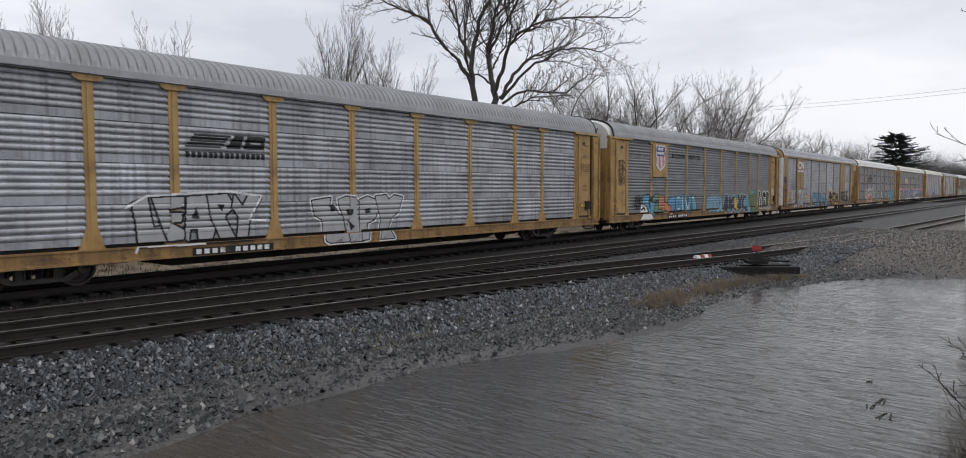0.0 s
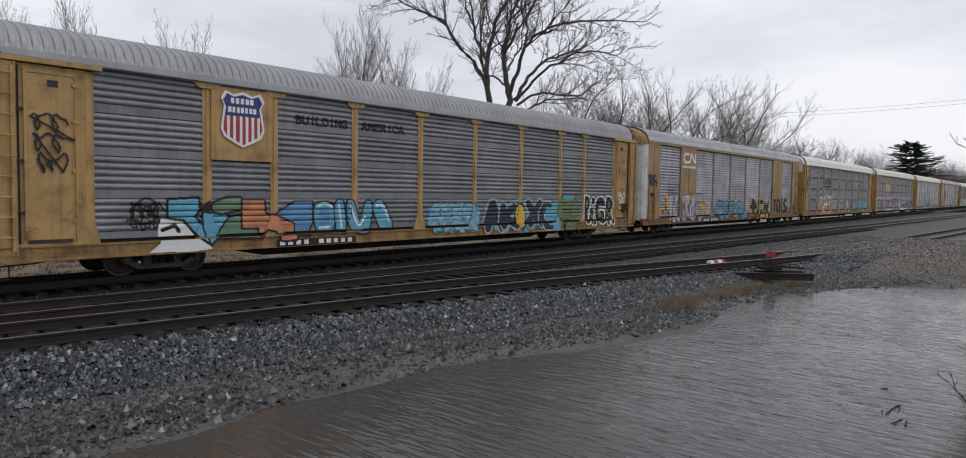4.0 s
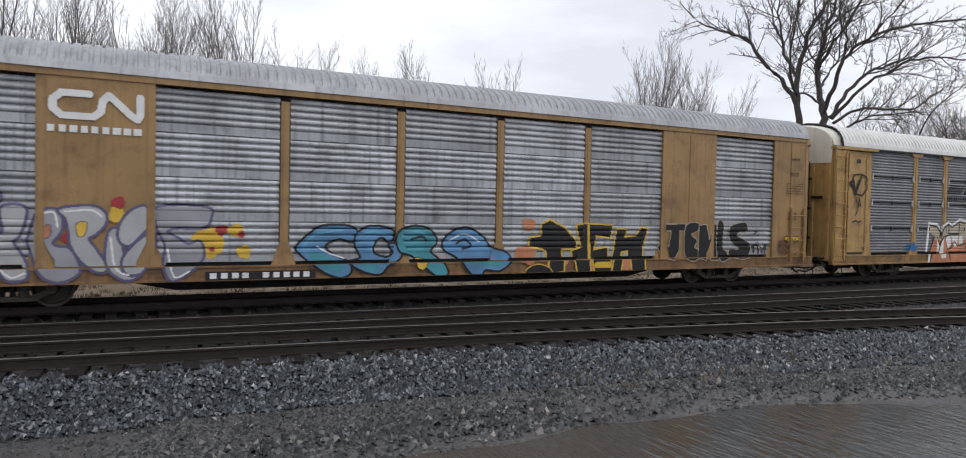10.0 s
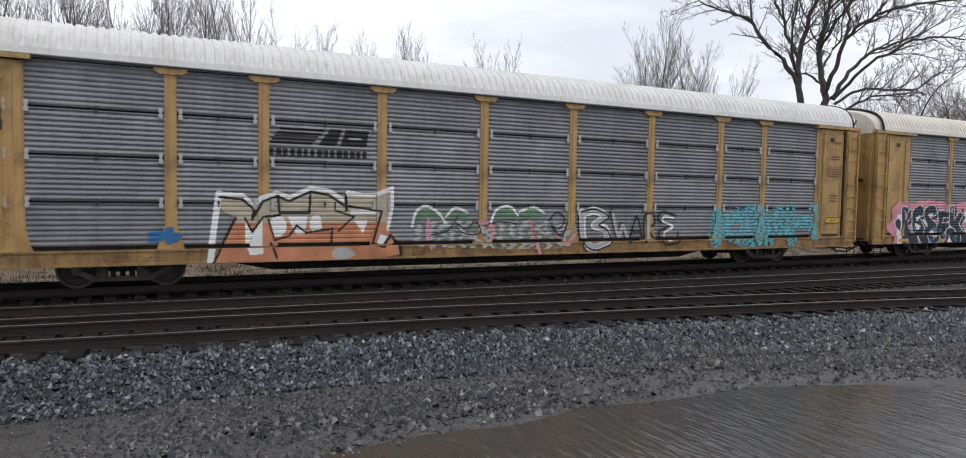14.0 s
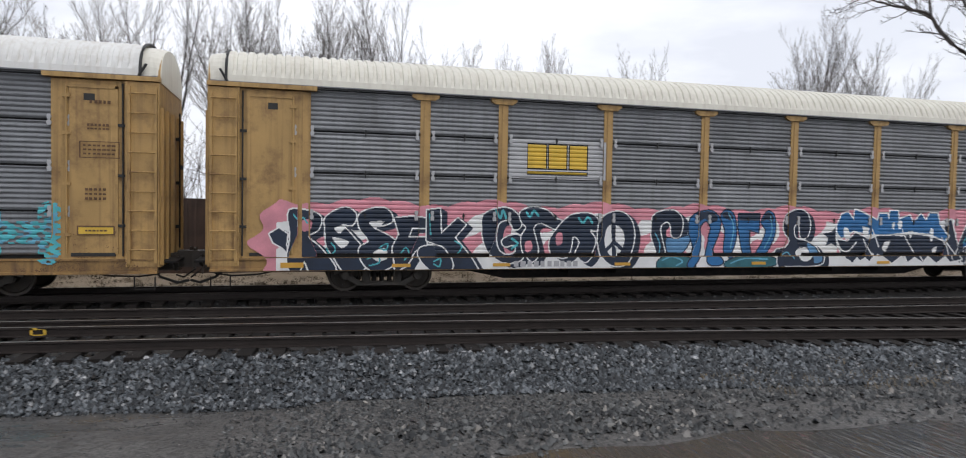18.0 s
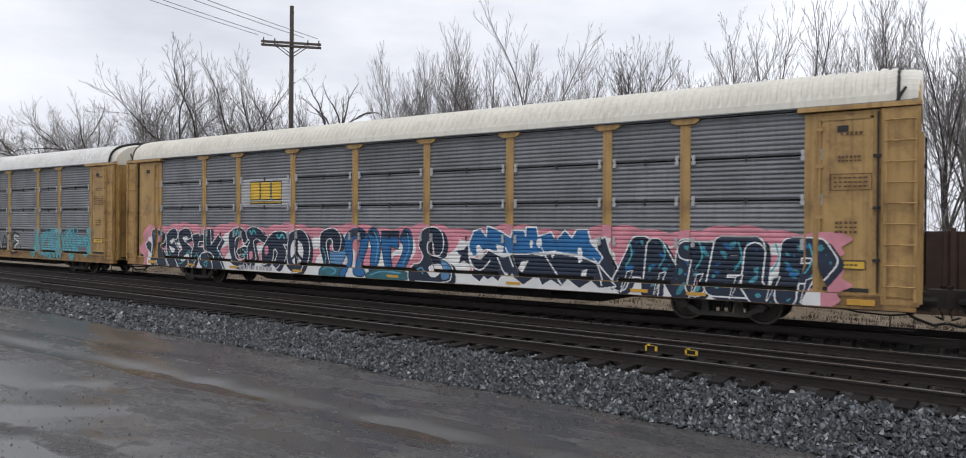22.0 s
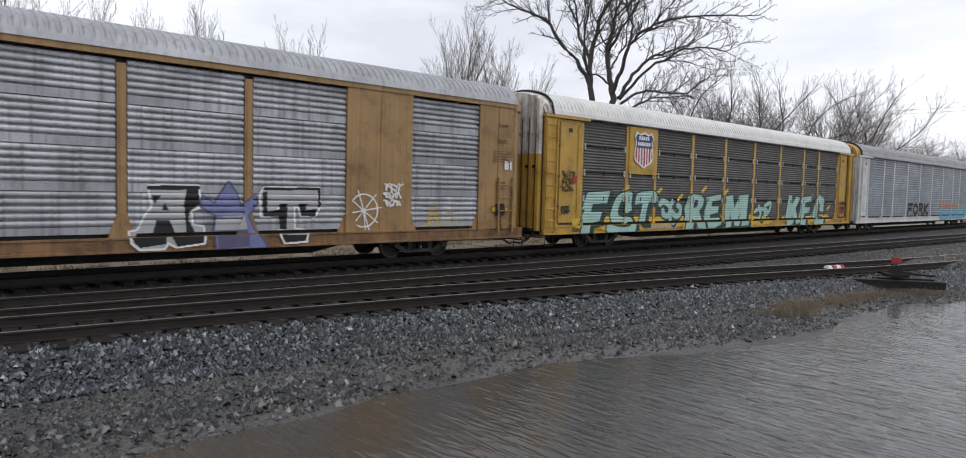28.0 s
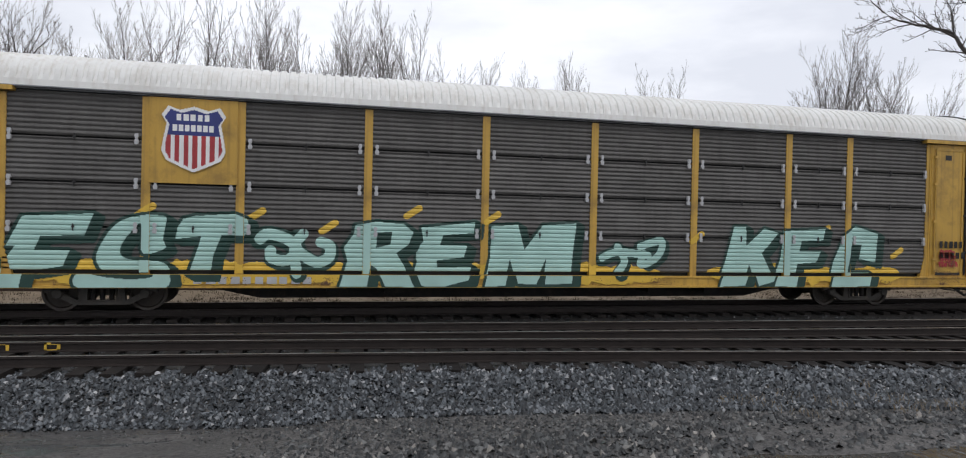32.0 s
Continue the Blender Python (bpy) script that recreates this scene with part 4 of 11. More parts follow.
def door_edge_mesh(material):
    """The narrow corner door: raised frame, hinge rod and hasps."""
    s = Shape()
    s.box(0.84, 0.9, -1.585, -1.56, 1.02, 4.68)
    s.box(0.84, 1.88, -1.585, -1.56, 4.62, 4.68)
    s.tube([(1.86, -1.58, 1.0), (1.86, -1.58, 4.66)], 0.022, 6)
    for z in (1.4, 2.5, 3.6, 4.4):
        s.box(1.78, 1.93, -1.6, -1.56, z, z + 0.07)
    return s.mesh("corner_door", material)


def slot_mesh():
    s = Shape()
    # raised dark plate in place of the shade inside the slot
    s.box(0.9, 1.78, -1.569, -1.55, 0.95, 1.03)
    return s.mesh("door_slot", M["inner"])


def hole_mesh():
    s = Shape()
    # no opening is cut: a raised plate takes the dark of its shade
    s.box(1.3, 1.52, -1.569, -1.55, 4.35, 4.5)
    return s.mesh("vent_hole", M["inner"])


cache = {}


def shared(key, make, *a):
    if key not in cache:
        cache[key] = make(*a)
    return cache[key]


def autorack(spec):
    """A covered car-carrier wagon; x runs along the track from its left end, z from the rail top."""
    car = root("autorack_wagon", spec["label"], "train wagon", group="wagons of the passing freight train")
    mk = spec["frame"]
    fm, pm, rm = M[mk], M[spec["panel"]], M[spec["roof"]]
    style = spec["style"]
    sill0 = spec.get("sill0", 0.56)
    part("roof", shared(("roof", spec["roof"], spec["kind"] == "framed"), roof_mesh, rm, 5.07 if spec["kind"] == "framed" else 4.93), car, spec.get("roof_label", ""))
    # core coloured dark for the shade behind the sheets, and the plain far side
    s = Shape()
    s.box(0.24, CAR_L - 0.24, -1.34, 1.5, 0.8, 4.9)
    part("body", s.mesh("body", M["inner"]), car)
    s = Shape()
    s.box(0.1, CAR_L - 0.1, 1.5, 1.56, 0.8, 4.95)
    part("far_side", s.mesh("far_side", pm), car)
    # side sill with a lower flange and a dark centre sill that deepens between the trucks
    for name, sg in (("side_sill", 1), ("far_sill", -1)):
        sec = [(-1.44, sill0), (-1.64, sill0), (-1.64, sill0 + 0.05), (-1.6, sill0 + 0.06), (-1.6, 0.85), (-1.63, 0.86), (-1.63, 0.9), (-1.44, 0.9)]
        n = len(sec)
        v = [(x, sg * y, z) for x in (0.05, CAR_L - 0.05) for y, z in sec]
        f = [(i, (i + 1) % n, n + (i + 1) % n, n + i)[::sg] for i in range(n)] + [tuple(range(n))[::-sg], tuple(range(n, 2 * n))[::sg]]
        part(name, mesh_of(name, v, f, M[spec.get("sill", {"yellow": "sill_yellow", "tan": "sill_tan"}.get(mk, mk))]), car)
    s = Shape()
    s.prism_xz([(1.0, 0.5), (6.2, 0.5), (7.4, 0.24), (CAR_L - 7.4, 0.24), (CAR_L - 6.2, 0.5), (CAR_L - 1.0, 0.5), (CAR_L - 1.0, 0.84), (1.0, 0.84)], -0.4, 0.4)
    for x in np.arange(6.4, CAR_L - 6, 1.94):
        s.prism_xz([(x, 0.62), (x + 0.16, 0.62), (x + 0.16, 0.84), (x, 0.84)], -1.4, 1.4)
    for x in (9.0, 10.4, 17.5, 19.2):
        s.box(x, x + 0.5, -1.1, -0.4, 0.42, 0.7)
    part("underframe", s.mesh("underframe", M["black"]), car)
    # posts, chord and sheets
    if spec["kind"] == "framed":
        edges = [(1.97, 4.67), (6.91, 9.59), (9.84, 12.52), (12.77, 15.43), (15.68, 18.36), (18.61, 21.29), (23.53, 26.23)]
        solid = [(0.5, 1.97), (4.67, 6.91), (21.29, 23.53), (26.23, CAR_L - 0.5)]
        for i, (a, b) in enumerate(solid):
            s = Shape()
            s.box(a, b, -1.57, -1.44, 0.86, 4.93)
            for x in ([a + 0.68, a + 0.74] if i in (0,) else [b - 0.72] if i == 3 else [(a + b) / 2]):
                s.box(x - 0.02, x + 0.02, -1.59, -1.57, 0.95, 4.85)
            if i in (1, 2):
                for zz in (1.4, 2.3, 3.2, 4.1):
                    for x in (a + 0.3, b - 0.3):
                        s.lathe_y(x, zz, [(0.0, -1.58), (0.03, -1.58), (0.03, -1.57)], 6)
            part("plate", s.mesh("plate", fm), car)
        for x in (9.715, 12.645, 15.555, 18.485):
            part("post", shared(("fpost", mk), post_mesh, fm, 0.2, False, True), car, at=(x, 0, 0))
        for x in (1.9, 4.74, 6.84, 21.36, 23.46, 26.3):
            part("post", shared(("fpost2", mk), post_mesh, fm, 0.14, False, True), car, at=(x, 0, 0))
        s = Shape()
        s.box(0.45, CAR_L - 0.45, -1.6, -1.44, 4.93, 5.09)
        part("top_chord", s.mesh("top_chord", fm), car)
        bays = edges
    else:
        plain = spec["kind"] == "plain"
        w = 0.19 if plain else 0.25
        for i, x in enumerate(POSTS):
            endp = i in (0, len(POSTS) - 1)
            part("post", shared(("post", mk, plain, endp), post_mesh, fm, w + (0.08 if endp else 0), not plain and not endp, not plain or endp), car, at=(x, 0, 0))
        bays = [(a + w / 2, b - w / 2) for a, b in zip(POSTS, POSTS[1:])]
        s = Shape()
        s.box(0.05, CAR_L - 0.05, -1.545, -1.42, 4.885, 4.965)
        s.box(0.05, CAR_L - 0.05, -1.64, -1.55, 4.915, 4.94)
        part("top_rail", s.mesh("top_rail", M["galv"] if spec["panel"] == "galv" else M["galv_grey"]), car, "grey metal rail under the roof")
        for a, b in ((0.0, POSTS[0]), (POSTS[-1], CAR_L)):
            s = Shape()
            s.box(a + 0.02, b - 0.02, -1.54, -1.44, 0.86, 4.8)
            d0, d1 = (a + 0.85, b - 0.2) if a == 0 else (a + 0.2, b - 0.85)
            s.box(d0, d1, -1.565, -1.54, 1.0, 4.7)
            part("corner_panel", s.mesh("corner_panel", fm), car)
            s = Shape()
            s.box(a - 0.02 if a == 0 else a - 0.3, b + 0.3 if a == 0 else b + 0.02, -1.67, -1.44, 4.82, 4.92)
            part("door_track", s.mesh("door_track", fm), car)
    for i, (a, b) in enumerate(bays):
        top = 4.88
        cuts = [0.95, 1.935, 2.92, 3.905, top]
        if spec.get("plate_bay") == i:
            s = Shape()
            s.box(a - 0.03, b + 0.03, -1.56, -1.44, 2.95, 4.86)
            part("plate", s.mesh("plate", fm), car, "painted plate that carries the railway shield")
            cuts = [0.95, 1.935, 2.93]
        for z0, z1 in zip(cuts, cuts[1:]):
            wd = round(b - a, 3)
            gap = 0.022 if style == "fine" else 0.004
            if style == "fine" and z0 > 1:
                part("latch_pin", shared("pin", pin_mesh), car, at=((a + b) / 2, 0, z0))
            part("side_panel", shared(("panel", wd, z0, z1, style, spec["panel"]), panel_mesh, wd, z0 + gap, z1 - gap, style, pm), car, at=(a, 0, 0))
    if style == "fine":
        for x in POSTS:
            for z in (1.935, 2.92, 3.905):
                for d in (-0.2, 0.2):
                    part("clamp", shared("clamp", clamp_mesh), car, at=(x + d, 0, z))
    # ends
    em = M["rust" if spec.get("ribbed") else spec.get("end", mk)]
    framed = spec["kind"] == "framed"
    ys = np.linspace(-1.36, 1.36, 9) if spec.get("ribbed") else (-0.86, -0.5, -0.06, 0.06, 0.5, 0.86) if framed else (-1.42, -0.75, -0.06, 0.06, 0.75, 1.42)
    for x, turn in ((0, 0), (CAR_L, 180)):
        mirror = Matrix.Translation((x, 0, 0)) @ Matrix.Diagonal((-1 if turn else 1, 1, 1, 1))
        e = part("end_door", shared(("end", em.name, framed), end_mesh, em, 1.0 if framed else 1.52), car)
        e.matrix_basis = pose(x, 0, 0, 0, 0, turn)
        if framed:
            low_leaf, top_leaf = ("tan", "tan") if turn else spec["corner"]
            part("corner_leaf", shared(("leaf", low_leaf), corner_mesh, M[low_leaf], 0.8, 3.72), car, "rounded tan door leaf" if low_leaf == "tan" else "rounded door leaf with worn white paint").matrix_basis = mirror
            part("corner_leaf", shared(("leaf_up", top_leaf), corner_mesh, M[top_leaf], 3.72, 4.88), car).matrix_basis = mirror
        else:
            part("ladder_panel", shared(("lpanel", mk), ladder_panel_mesh, fm), car).matrix_basis = mirror
            part("door_slit", shared("slit", gap_mesh), car, "dark strip coloured as the slit's shade, with lock bars").matrix_basis = mirror
        for y in ys:
            if spec.get("ribbed"):
                top = 5.74 - 0.3 * abs(float(y)) ** 2.2 / 1.36 ** 2.2
                part("door_rib", shared(("wr", round(float(y), 3), 0), wide_rib_mesh, fm, float(y), 0.75, 3.5), e)
                part("door_rib", shared(("wr", round(float(y), 3), 1), wide_rib_mesh, M["peeled"], float(y), 3.5, top), e, "rib with peeling white and rusty paint")
                continue
            part("door_rib", shared(("rib", spec.get("end", mk)), rib_mesh, em), e, at=(0, float(y), 0))
        part("door_latch", shared("latch", latch_mesh), e, "black locking bar and rod")
        hood = spec.get("hood", spec.get("end", mk))
        hood_low = spec["hood_low"] if "hood_low" in spec and not turn else 4.88 if framed else 4.82
        h = part("end_hood", shared(("hood", hood, framed, hood_low), hood_mesh, M[hood], hood_low, 0.2 if framed else 0.05), car)
        h.matrix_basis = pose(x, 0, 0, 0, 0, turn)
        if not framed:
            part("roof_seal", shared("seal", seal_mesh), car, "black rubber seal at the roof's end").matrix_basis = mirror
        h = part("end_platform", shared("platform", platform_mesh), car)
        h.matrix_basis = mirror
        if spec["kind"] != "framed":
            for nm, me in (("corner_door", shared(("cdoor", mk), door_edge_mesh, fm)), ("door_slot", shared("slot", slot_mesh)), ("vent_hole", shared("hole", hole_mesh))):
                h = part(nm, me, car)
                h.matrix_basis = Matrix.Translation((x, 0, 0)) @ Matrix.Diagonal((-1 if turn else 1, 1, 1, 1))
    if spec["kind"] == "framed":
        for x in (0.58, CAR_L - 1.23):
            part("ladder", shared(("lad_low", mk), ladder_mesh, fm, 0.75, 2.6, 0.65), car, at=(x, 0, 0))
    else:
        for x in (0.07, CAR_L - 0.61):
            part("ladder", shared(("lad", mk), ladder_mesh, fm, 0.8, 4.7, 0.54), car, at=(x, 0, 0))
    for x, turn in ((0, 0), (CAR_L, 180)):
        part("coupler", shared("coupler", coupler_mesh), car).matrix_basis = pose(x, 0, 0, 0, 0, turn)
        h = part("brake_hose", shared("hose", hose_mesh), car)
        h.matrix_basis = pose(x, 0, 0, 0, 0, 0) if turn == 0 else Matrix.Translation((x, 0, 0)) @ Matrix.Diagonal((-1, 1, 1, 1))
    if spec.get("brake"):
        part("hand_brake", shared("brake", brake_mesh), car, "rusty hand brake wheel and housing", at=(CAR_L - 1.15, 0, 0))
    # trucks
    wheels = []
    for x in (4.03, CAR_L - 4.03):
        t = part("truck", shared("truck", frame_mesh), car, at=(x, 0, 0))
        part("spring", shared("spring", spring_mesh), t, "dark coil springs in the truck window")
        for dx in (-0.9, 0.9):
            wheels.append(part("wheelset", shared("wheelset", wheelset_mesh), t, at=(dx, 0, WHEEL_R)))
    for f in spec.get("paint", ()):
        f(car)
    return car, wheels


CARS = []


def add_car(k, spec):
    car, wheels = autorack(spec)
    CARS.append((k, car, wheels))
    return car


# ---- painted writing on the wagons ----
GLYPH = {
    "A": [[(0, 0), (0.45, 1), (0.6, 1), (1, 0)], [(0.2, 0.38), (0.8, 0.38)]],
    "B": [[(0, 0), (0, 1), (0.7, 0.95), (0.85, 0.75), (0.6, 0.53), (0, 0.5)], [(0.6, 0.53), (0.95, 0.28), (0.7, 0.02), (0, 0)]],
    "C": [[(0.95, 0.75), (0.75, 1), (0.3, 1), (0, 0.65), (0, 0.3), (0.3, 0), (0.75, 0), (1, 0.22)]],
    "D": [[(0, 0), (0, 1), (0.6, 1), (1, 0.65), (1, 0.35), (0.6, 0), (0, 0)]],
    "E": [[(1, 1), (0.1, 1), (0, 0), (0.95, 0)], [(0.05, 0.52), (0.8, 0.55)]],
    "F": [[(1, 1), (0.15, 1), (0, 0)], [(0.1, 0.5), (0.8, 0.53)]],
    "G": [[(0.95, 0.8), (0.7, 1), (0.3, 1), (0, 0.65), (0, 0.3), (0.3, 0), (0.8, 0), (1, 0.2), (1, 0.45), (0.6, 0.45)]],
    "H": [[(0, 0), (0, 1)], [(1, 0), (1, 1)], [(0, 0.5), (1, 0.5)]],
    "I": [[(0.5, 0), (0.5, 1)]],
    "J": [[(0.3, 1), (1, 1)], [(0.7, 1), (0.7, 0.25), (0.45, 0), (0.1, 0.1), (0, 0.3)]],
    "K": [[(0, 0), (0.1, 1)], [(0.95, 1), (0.1, 0.45), (1, 0)]],
    "L": [[(0.05, 1), (0, 0), (0.95, 0)]],
    "M": [[(0, 0), (0.12, 1), (0.5, 0.35), (0.88, 1), (1, 0)]],
    "N": [[(0, 0), (0, 1), (1, 0), (1, 1)]],
    "O": [[(0.5, 1), (0.1, 0.8), (0, 0.5), (0.1, 0.2), (0.5, 0), (0.9, 0.2), (1, 0.5), (0.9, 0.8), (0.5, 1)]],
    "P": [[(0, 0), (0, 1), (0.7, 1), (0.95, 0.75), (0.7, 0.48), (0, 0.48)]],
    "R": [[(0, 0), (0, 1), (0.7, 1), (0.9, 0.77), (0.65, 0.52), (0, 0.5)], [(0.45, 0.5), (1, 0)]],
    "S": [[(0.95, 0.82), (0.7, 1), (0.3, 1), (0.05, 0.78), (0.25, 0.55), (0.75, 0.45), (0.95, 0.22), (0.7, 0), (0.25, 0), (0, 0.18)]],
    "T": [[(0, 1), (1, 1)], [(0.5, 1), (0.45, 0)]],
    "U": [[(0, 1), (0, 0.3), (0.3, 0), (0.7, 0), (1, 0.3), (1, 1)]],
    "W": [[(0, 1), (0.2, 0), (0.5, 0.65), (0.8, 0), (1, 1)]],
    "X": [[(0, 0), (1, 1)], [(0, 1), (1, 0)]],
    "Y": [[(0, 1), (0.5, 0.5), (1, 1)], [(0.5, 0.5), (0.5, 0)]],
}


def rounded(pts, closed):
    """A smooth curve through a few points."""
    n, out = len(pts), []
    for i in range(n if closed else n - 1):
        p = [pts[(i + j) % n] if closed else pts[min(max(i + j, 0), n - 1)] for j in (-1, 0, 1, 2)]
        for u in (0.0, 0.25, 0.5, 0.75):
            out.append(tuple(0.5 * (2 * b + (c - a) * u + (2 * a - 5 * b + 4 * c - d) * u * u + (3 * b - a - 3 * c + d) * u ** 3) for a, b, c, d in zip(*p)))
    return out if closed else out + [pts[-1]]


class Canvas:
    """Spray paint on a wagon's side: a grid of colour patches that follows the pressed sheets, posts and sill."""

    def __init__(self, spec, x0, x1, z0, z1, name="graffiti", label="", seed=1):
        self.spec, self.name, self.label = spec, name, label
        self.dx, self.dz = 0.016, 0.0182
        self.x = np.arange(x0, x1, self.dx)
        self.z = np.arange(z0, z1, self.dz)
        self.X, self.Z = np.meshgrid(self.x + self.dx / 2, self.z + self.dz / 2)
        self.c = np.zeros(self.X.shape, dtype=np.int16)
        self.keys = [None]
        self.rng = np.random.default_rng(seed)

    def key(self, k):
        if k not in self.keys:
            self.keys.append(k)
        return self.keys.index(k)

    def fill(self, mask, k):
        self.c[mask] = self.key(k) if k else 0

    def dist(self, lines):
        d = np.full(self.X.shape, 1e9)
        for pts in lines:
            for (ax, az), (bx, bz) in zip(pts, pts[1:]):
                vx, vz = bx - ax, bz - az
                t = np.clip(((self.X - ax) * vx + (self.Z - az) * vz) / (vx * vx + vz * vz + 1e-12), 0, 1)
                d = np.minimum(d, np.hypot(self.X - ax - t * vx, self.Z - az - t * vz))
        return d

    def stroke(self, pts, r, k):
        self.fill(self.dist([pts]) < r, k)

    def box(self, x0, x1, z0, z1, k):
        self.fill((self.X > x0) & (self.X < x1) & (self.Z > z0) & (self.Z < z1), k)

    def blob(self, x, z, rx, rz, k, rough=0.25):
        a = np.arctan2(self.Z - z, self.X - x)
        ph = self.rng.uniform(0, 6.28, 3)
        e = 1 + rough * (0.5 * np.sin(3 * a + ph[0]) + 0.3 * np.sin(5 * a + ph[1]) + 0.2 * np.sin(9 * a + ph[2]))
        self.fill(np.hypot((self.X - x) / rx, (self.Z - z) / rz) < e, k)

    def poly(self, pts, k):
        inside = np.zeros(self.X.shape, dtype=bool)
        n = len(pts)
        for i in range(n):
            (ax, az), (bx, bz) = pts[i], pts[(i + 1) % n]
            cross = (az > self.Z) != (bz > self.Z)
            with np.errstate(divide="ignore", invalid="ignore"):
                xx = (bx - ax) * (self.Z - az) / (bz - az) + ax
            inside ^= cross & (self.X < xx)
        self.fill(inside, k)
        return inside

    def letter(self, pts, fill, edge, r, smooth=True, shade=0.0, dark=None):
        """One sprayed letter: a thick drop shade, an outline and its fill."""
        pts = rounded(pts, True) if smooth else pts
        if edge:
            for i in range(3 if shade else 0):
                q = [(x + shade * (i + 1) / 3, z - 0.6 * shade * (i + 1) / 3) for x, z in pts]
                self.stroke(q + q[:1], r, dark or edge)
            self.stroke(pts + pts[:1], r, edge)
        self.poly(pts, fill)

    def line(self, pts, r, k, smooth=True):
        self.stroke(rounded(pts, False) if smooth else pts, r, k)

    def lines_of(self, text, x0, x1, z0, z1, gap=0.2, slant=0.0, wobble=0.0):
        n = len(text)
        w = (x1 - x0) / (n + gap * (n - 1))
        out = []
        for i, ch in enumerate(text):
            ox = x0 + i * w * (1 + gap)
            dz0, dz1 = self.rng.uniform(-wobble, wobble, 2)
            for pts in GLYPH[ch]:
                out.append([(ox + u * w + slant * v, z0 + dz0 + v * (z1 + dz1 - z0 - dz0)) for u, v in pts])
        return out

    def word(self, text, x0, x1, z0, z1, r, layers, gap=0.2, slant=0.0, wobble=0.0, serif=0.0):
        """layers: (extra radius, colour, x shift, z shift), from the back to the front; negative extra for the fill's core."""
        n = len(text)
        wd = (x1 - x0 - 2 * r) / (n + gap * (n - 1))
        best = np.full(self.X.shape, 1e9)
        for i, ch in enumerate(text):
            ox = x0 + r + i * wd * (1 + gap)
            lines = self.lines_of(ch, ox, ox + wd, z0 + r, z1 - r, gap, slant, wobble)
            d = self.dist(lines)
            for e, k, sx, sz in layers:
                dd = d if not (sx or sz) else self.dist([[(x + sx, z + sz) for x, z in pts] for pts in lines])
                self.fill(dd < r + e, k)
            best = np.where(d < r + max(e for e, *_ in layers), d, best)
        return best

    def speckle(self, mask, k, size=0.2, share=0.5, stretch=1.0):
        """Colour variation in patches inside a mask."""
        f = np.zeros(self.X.shape)
        for _ in range(5):
            a, b, p, q = self.rng.uniform(0.5, 1.5, 4)
            f += np.sin(self.X * 6.28 / size * a / stretch + p * 9 + 2 * np.sin(self.Z * 3 / size * b)) * np.cos(self.Z * 6.28 / size * b + q * 7)
        lim = np.quantile(f[mask], 1 - share) if mask.any() else 9
        self.fill(mask & (f > lim), k)

    def surface(self):
        sp = self.spec
        cls = np.zeros(self.X.shape, dtype=np.int16)
        if sp["kind"] == "framed":
            for a, b in ((-1, 1.97), (4.67, 6.91), (21.29, 23.53), (26.23, 40)):
                cls[(self.X > a) & (self.X < b)] = 2
            posts, w = (1.9, 4.74, 6.84, 9.715, 12.645, 15.555, 18.485, 21.36, 23.46, 26.3), 0.2
        else:
            posts, w = POSTS, 0.19 if sp["kind"] == "plain" else 0.25
            cls[(self.X < 2.0) | (self.X > 26.4)] = 2
            if sp.get("plate_bay") is not None:
                i = sp["plate_bay"]
                cls[(self.X > POSTS[i]) & (self.X < POSTS[i + 1]) & (self.Z > 2.95)] = 2
        for p in posts:
            flare = 0.0 if sp["kind"] == "plain" else np.clip((1.45 - self.Z) * 0.45, 0, 0.19)
            cls[np.abs(self.X - p) < w / 2 + flare] = 1
        cls[self.Z < 0.93] = 3
        return cls

    def mesh(self):
        cls = self.surface()
        key = self.c.astype(np.int32) * 8 + cls
        key[self.c == 0] = -1
        # the dark slot under the sheets stays open, and no paint hangs below the sill
        key[(cls == 0) & (self.Z < 1.0)] = -1
        key[(cls == 3) & (self.Z > 0.905)] = -1
        key[self.Z < self.spec.get("sill0", 0.56) + 0.01] = -1
        style = self.spec["style"]

        def depth(z):
            return min(ribs(z + d, style) for d in np.linspace(-0.013, 0.013, 5)) - 0.005
        v, f, idx = [], [], []
        for j in range(len(self.z)):
            row = key[j]
            cut = np.flatnonzero(np.diff(row)) + 1
            starts = np.concatenate(([0], cut))
            ends = np.concatenate((cut, [len(row)]))
            za, zb = self.z[j], self.z[j] + self.dz
            ya, yb = depth(za), depth(zb)
            for a, b in zip(starts, ends):
                q = row[a]
                if q < 0:
                    continue
                s = q % 8
                y0, y1 = (ya, yb) if s == 0 else ((-1.534,) * 2 if s == 1 else (-1.602,) * 2 if s == 2 else (-1.648,) * 2)
                k = len(v)
                xa, xb = self.x[a], self.x[0] + b * self.dx
                v += [(xa, y0, za), (xb, y0, za), (xb, y1, zb), (xa, y1, zb)]
                f.append((k, k + 1, k + 2, k + 3))
                idx.append(q // 8 - 1)
        return mesh_of(self.name, v, f, None, mats=[M[k] for k in self.keys[1:]], idx=idx)

    def put(self, car):
        ob = part(self.name, self.mesh(), car, self.label)
        # bars and thin scrawls are too small to pick apart
        return tagged(ob, kind="stuff") if self.name in ("number_marks", "graffiti_tag", "lettering") else ob


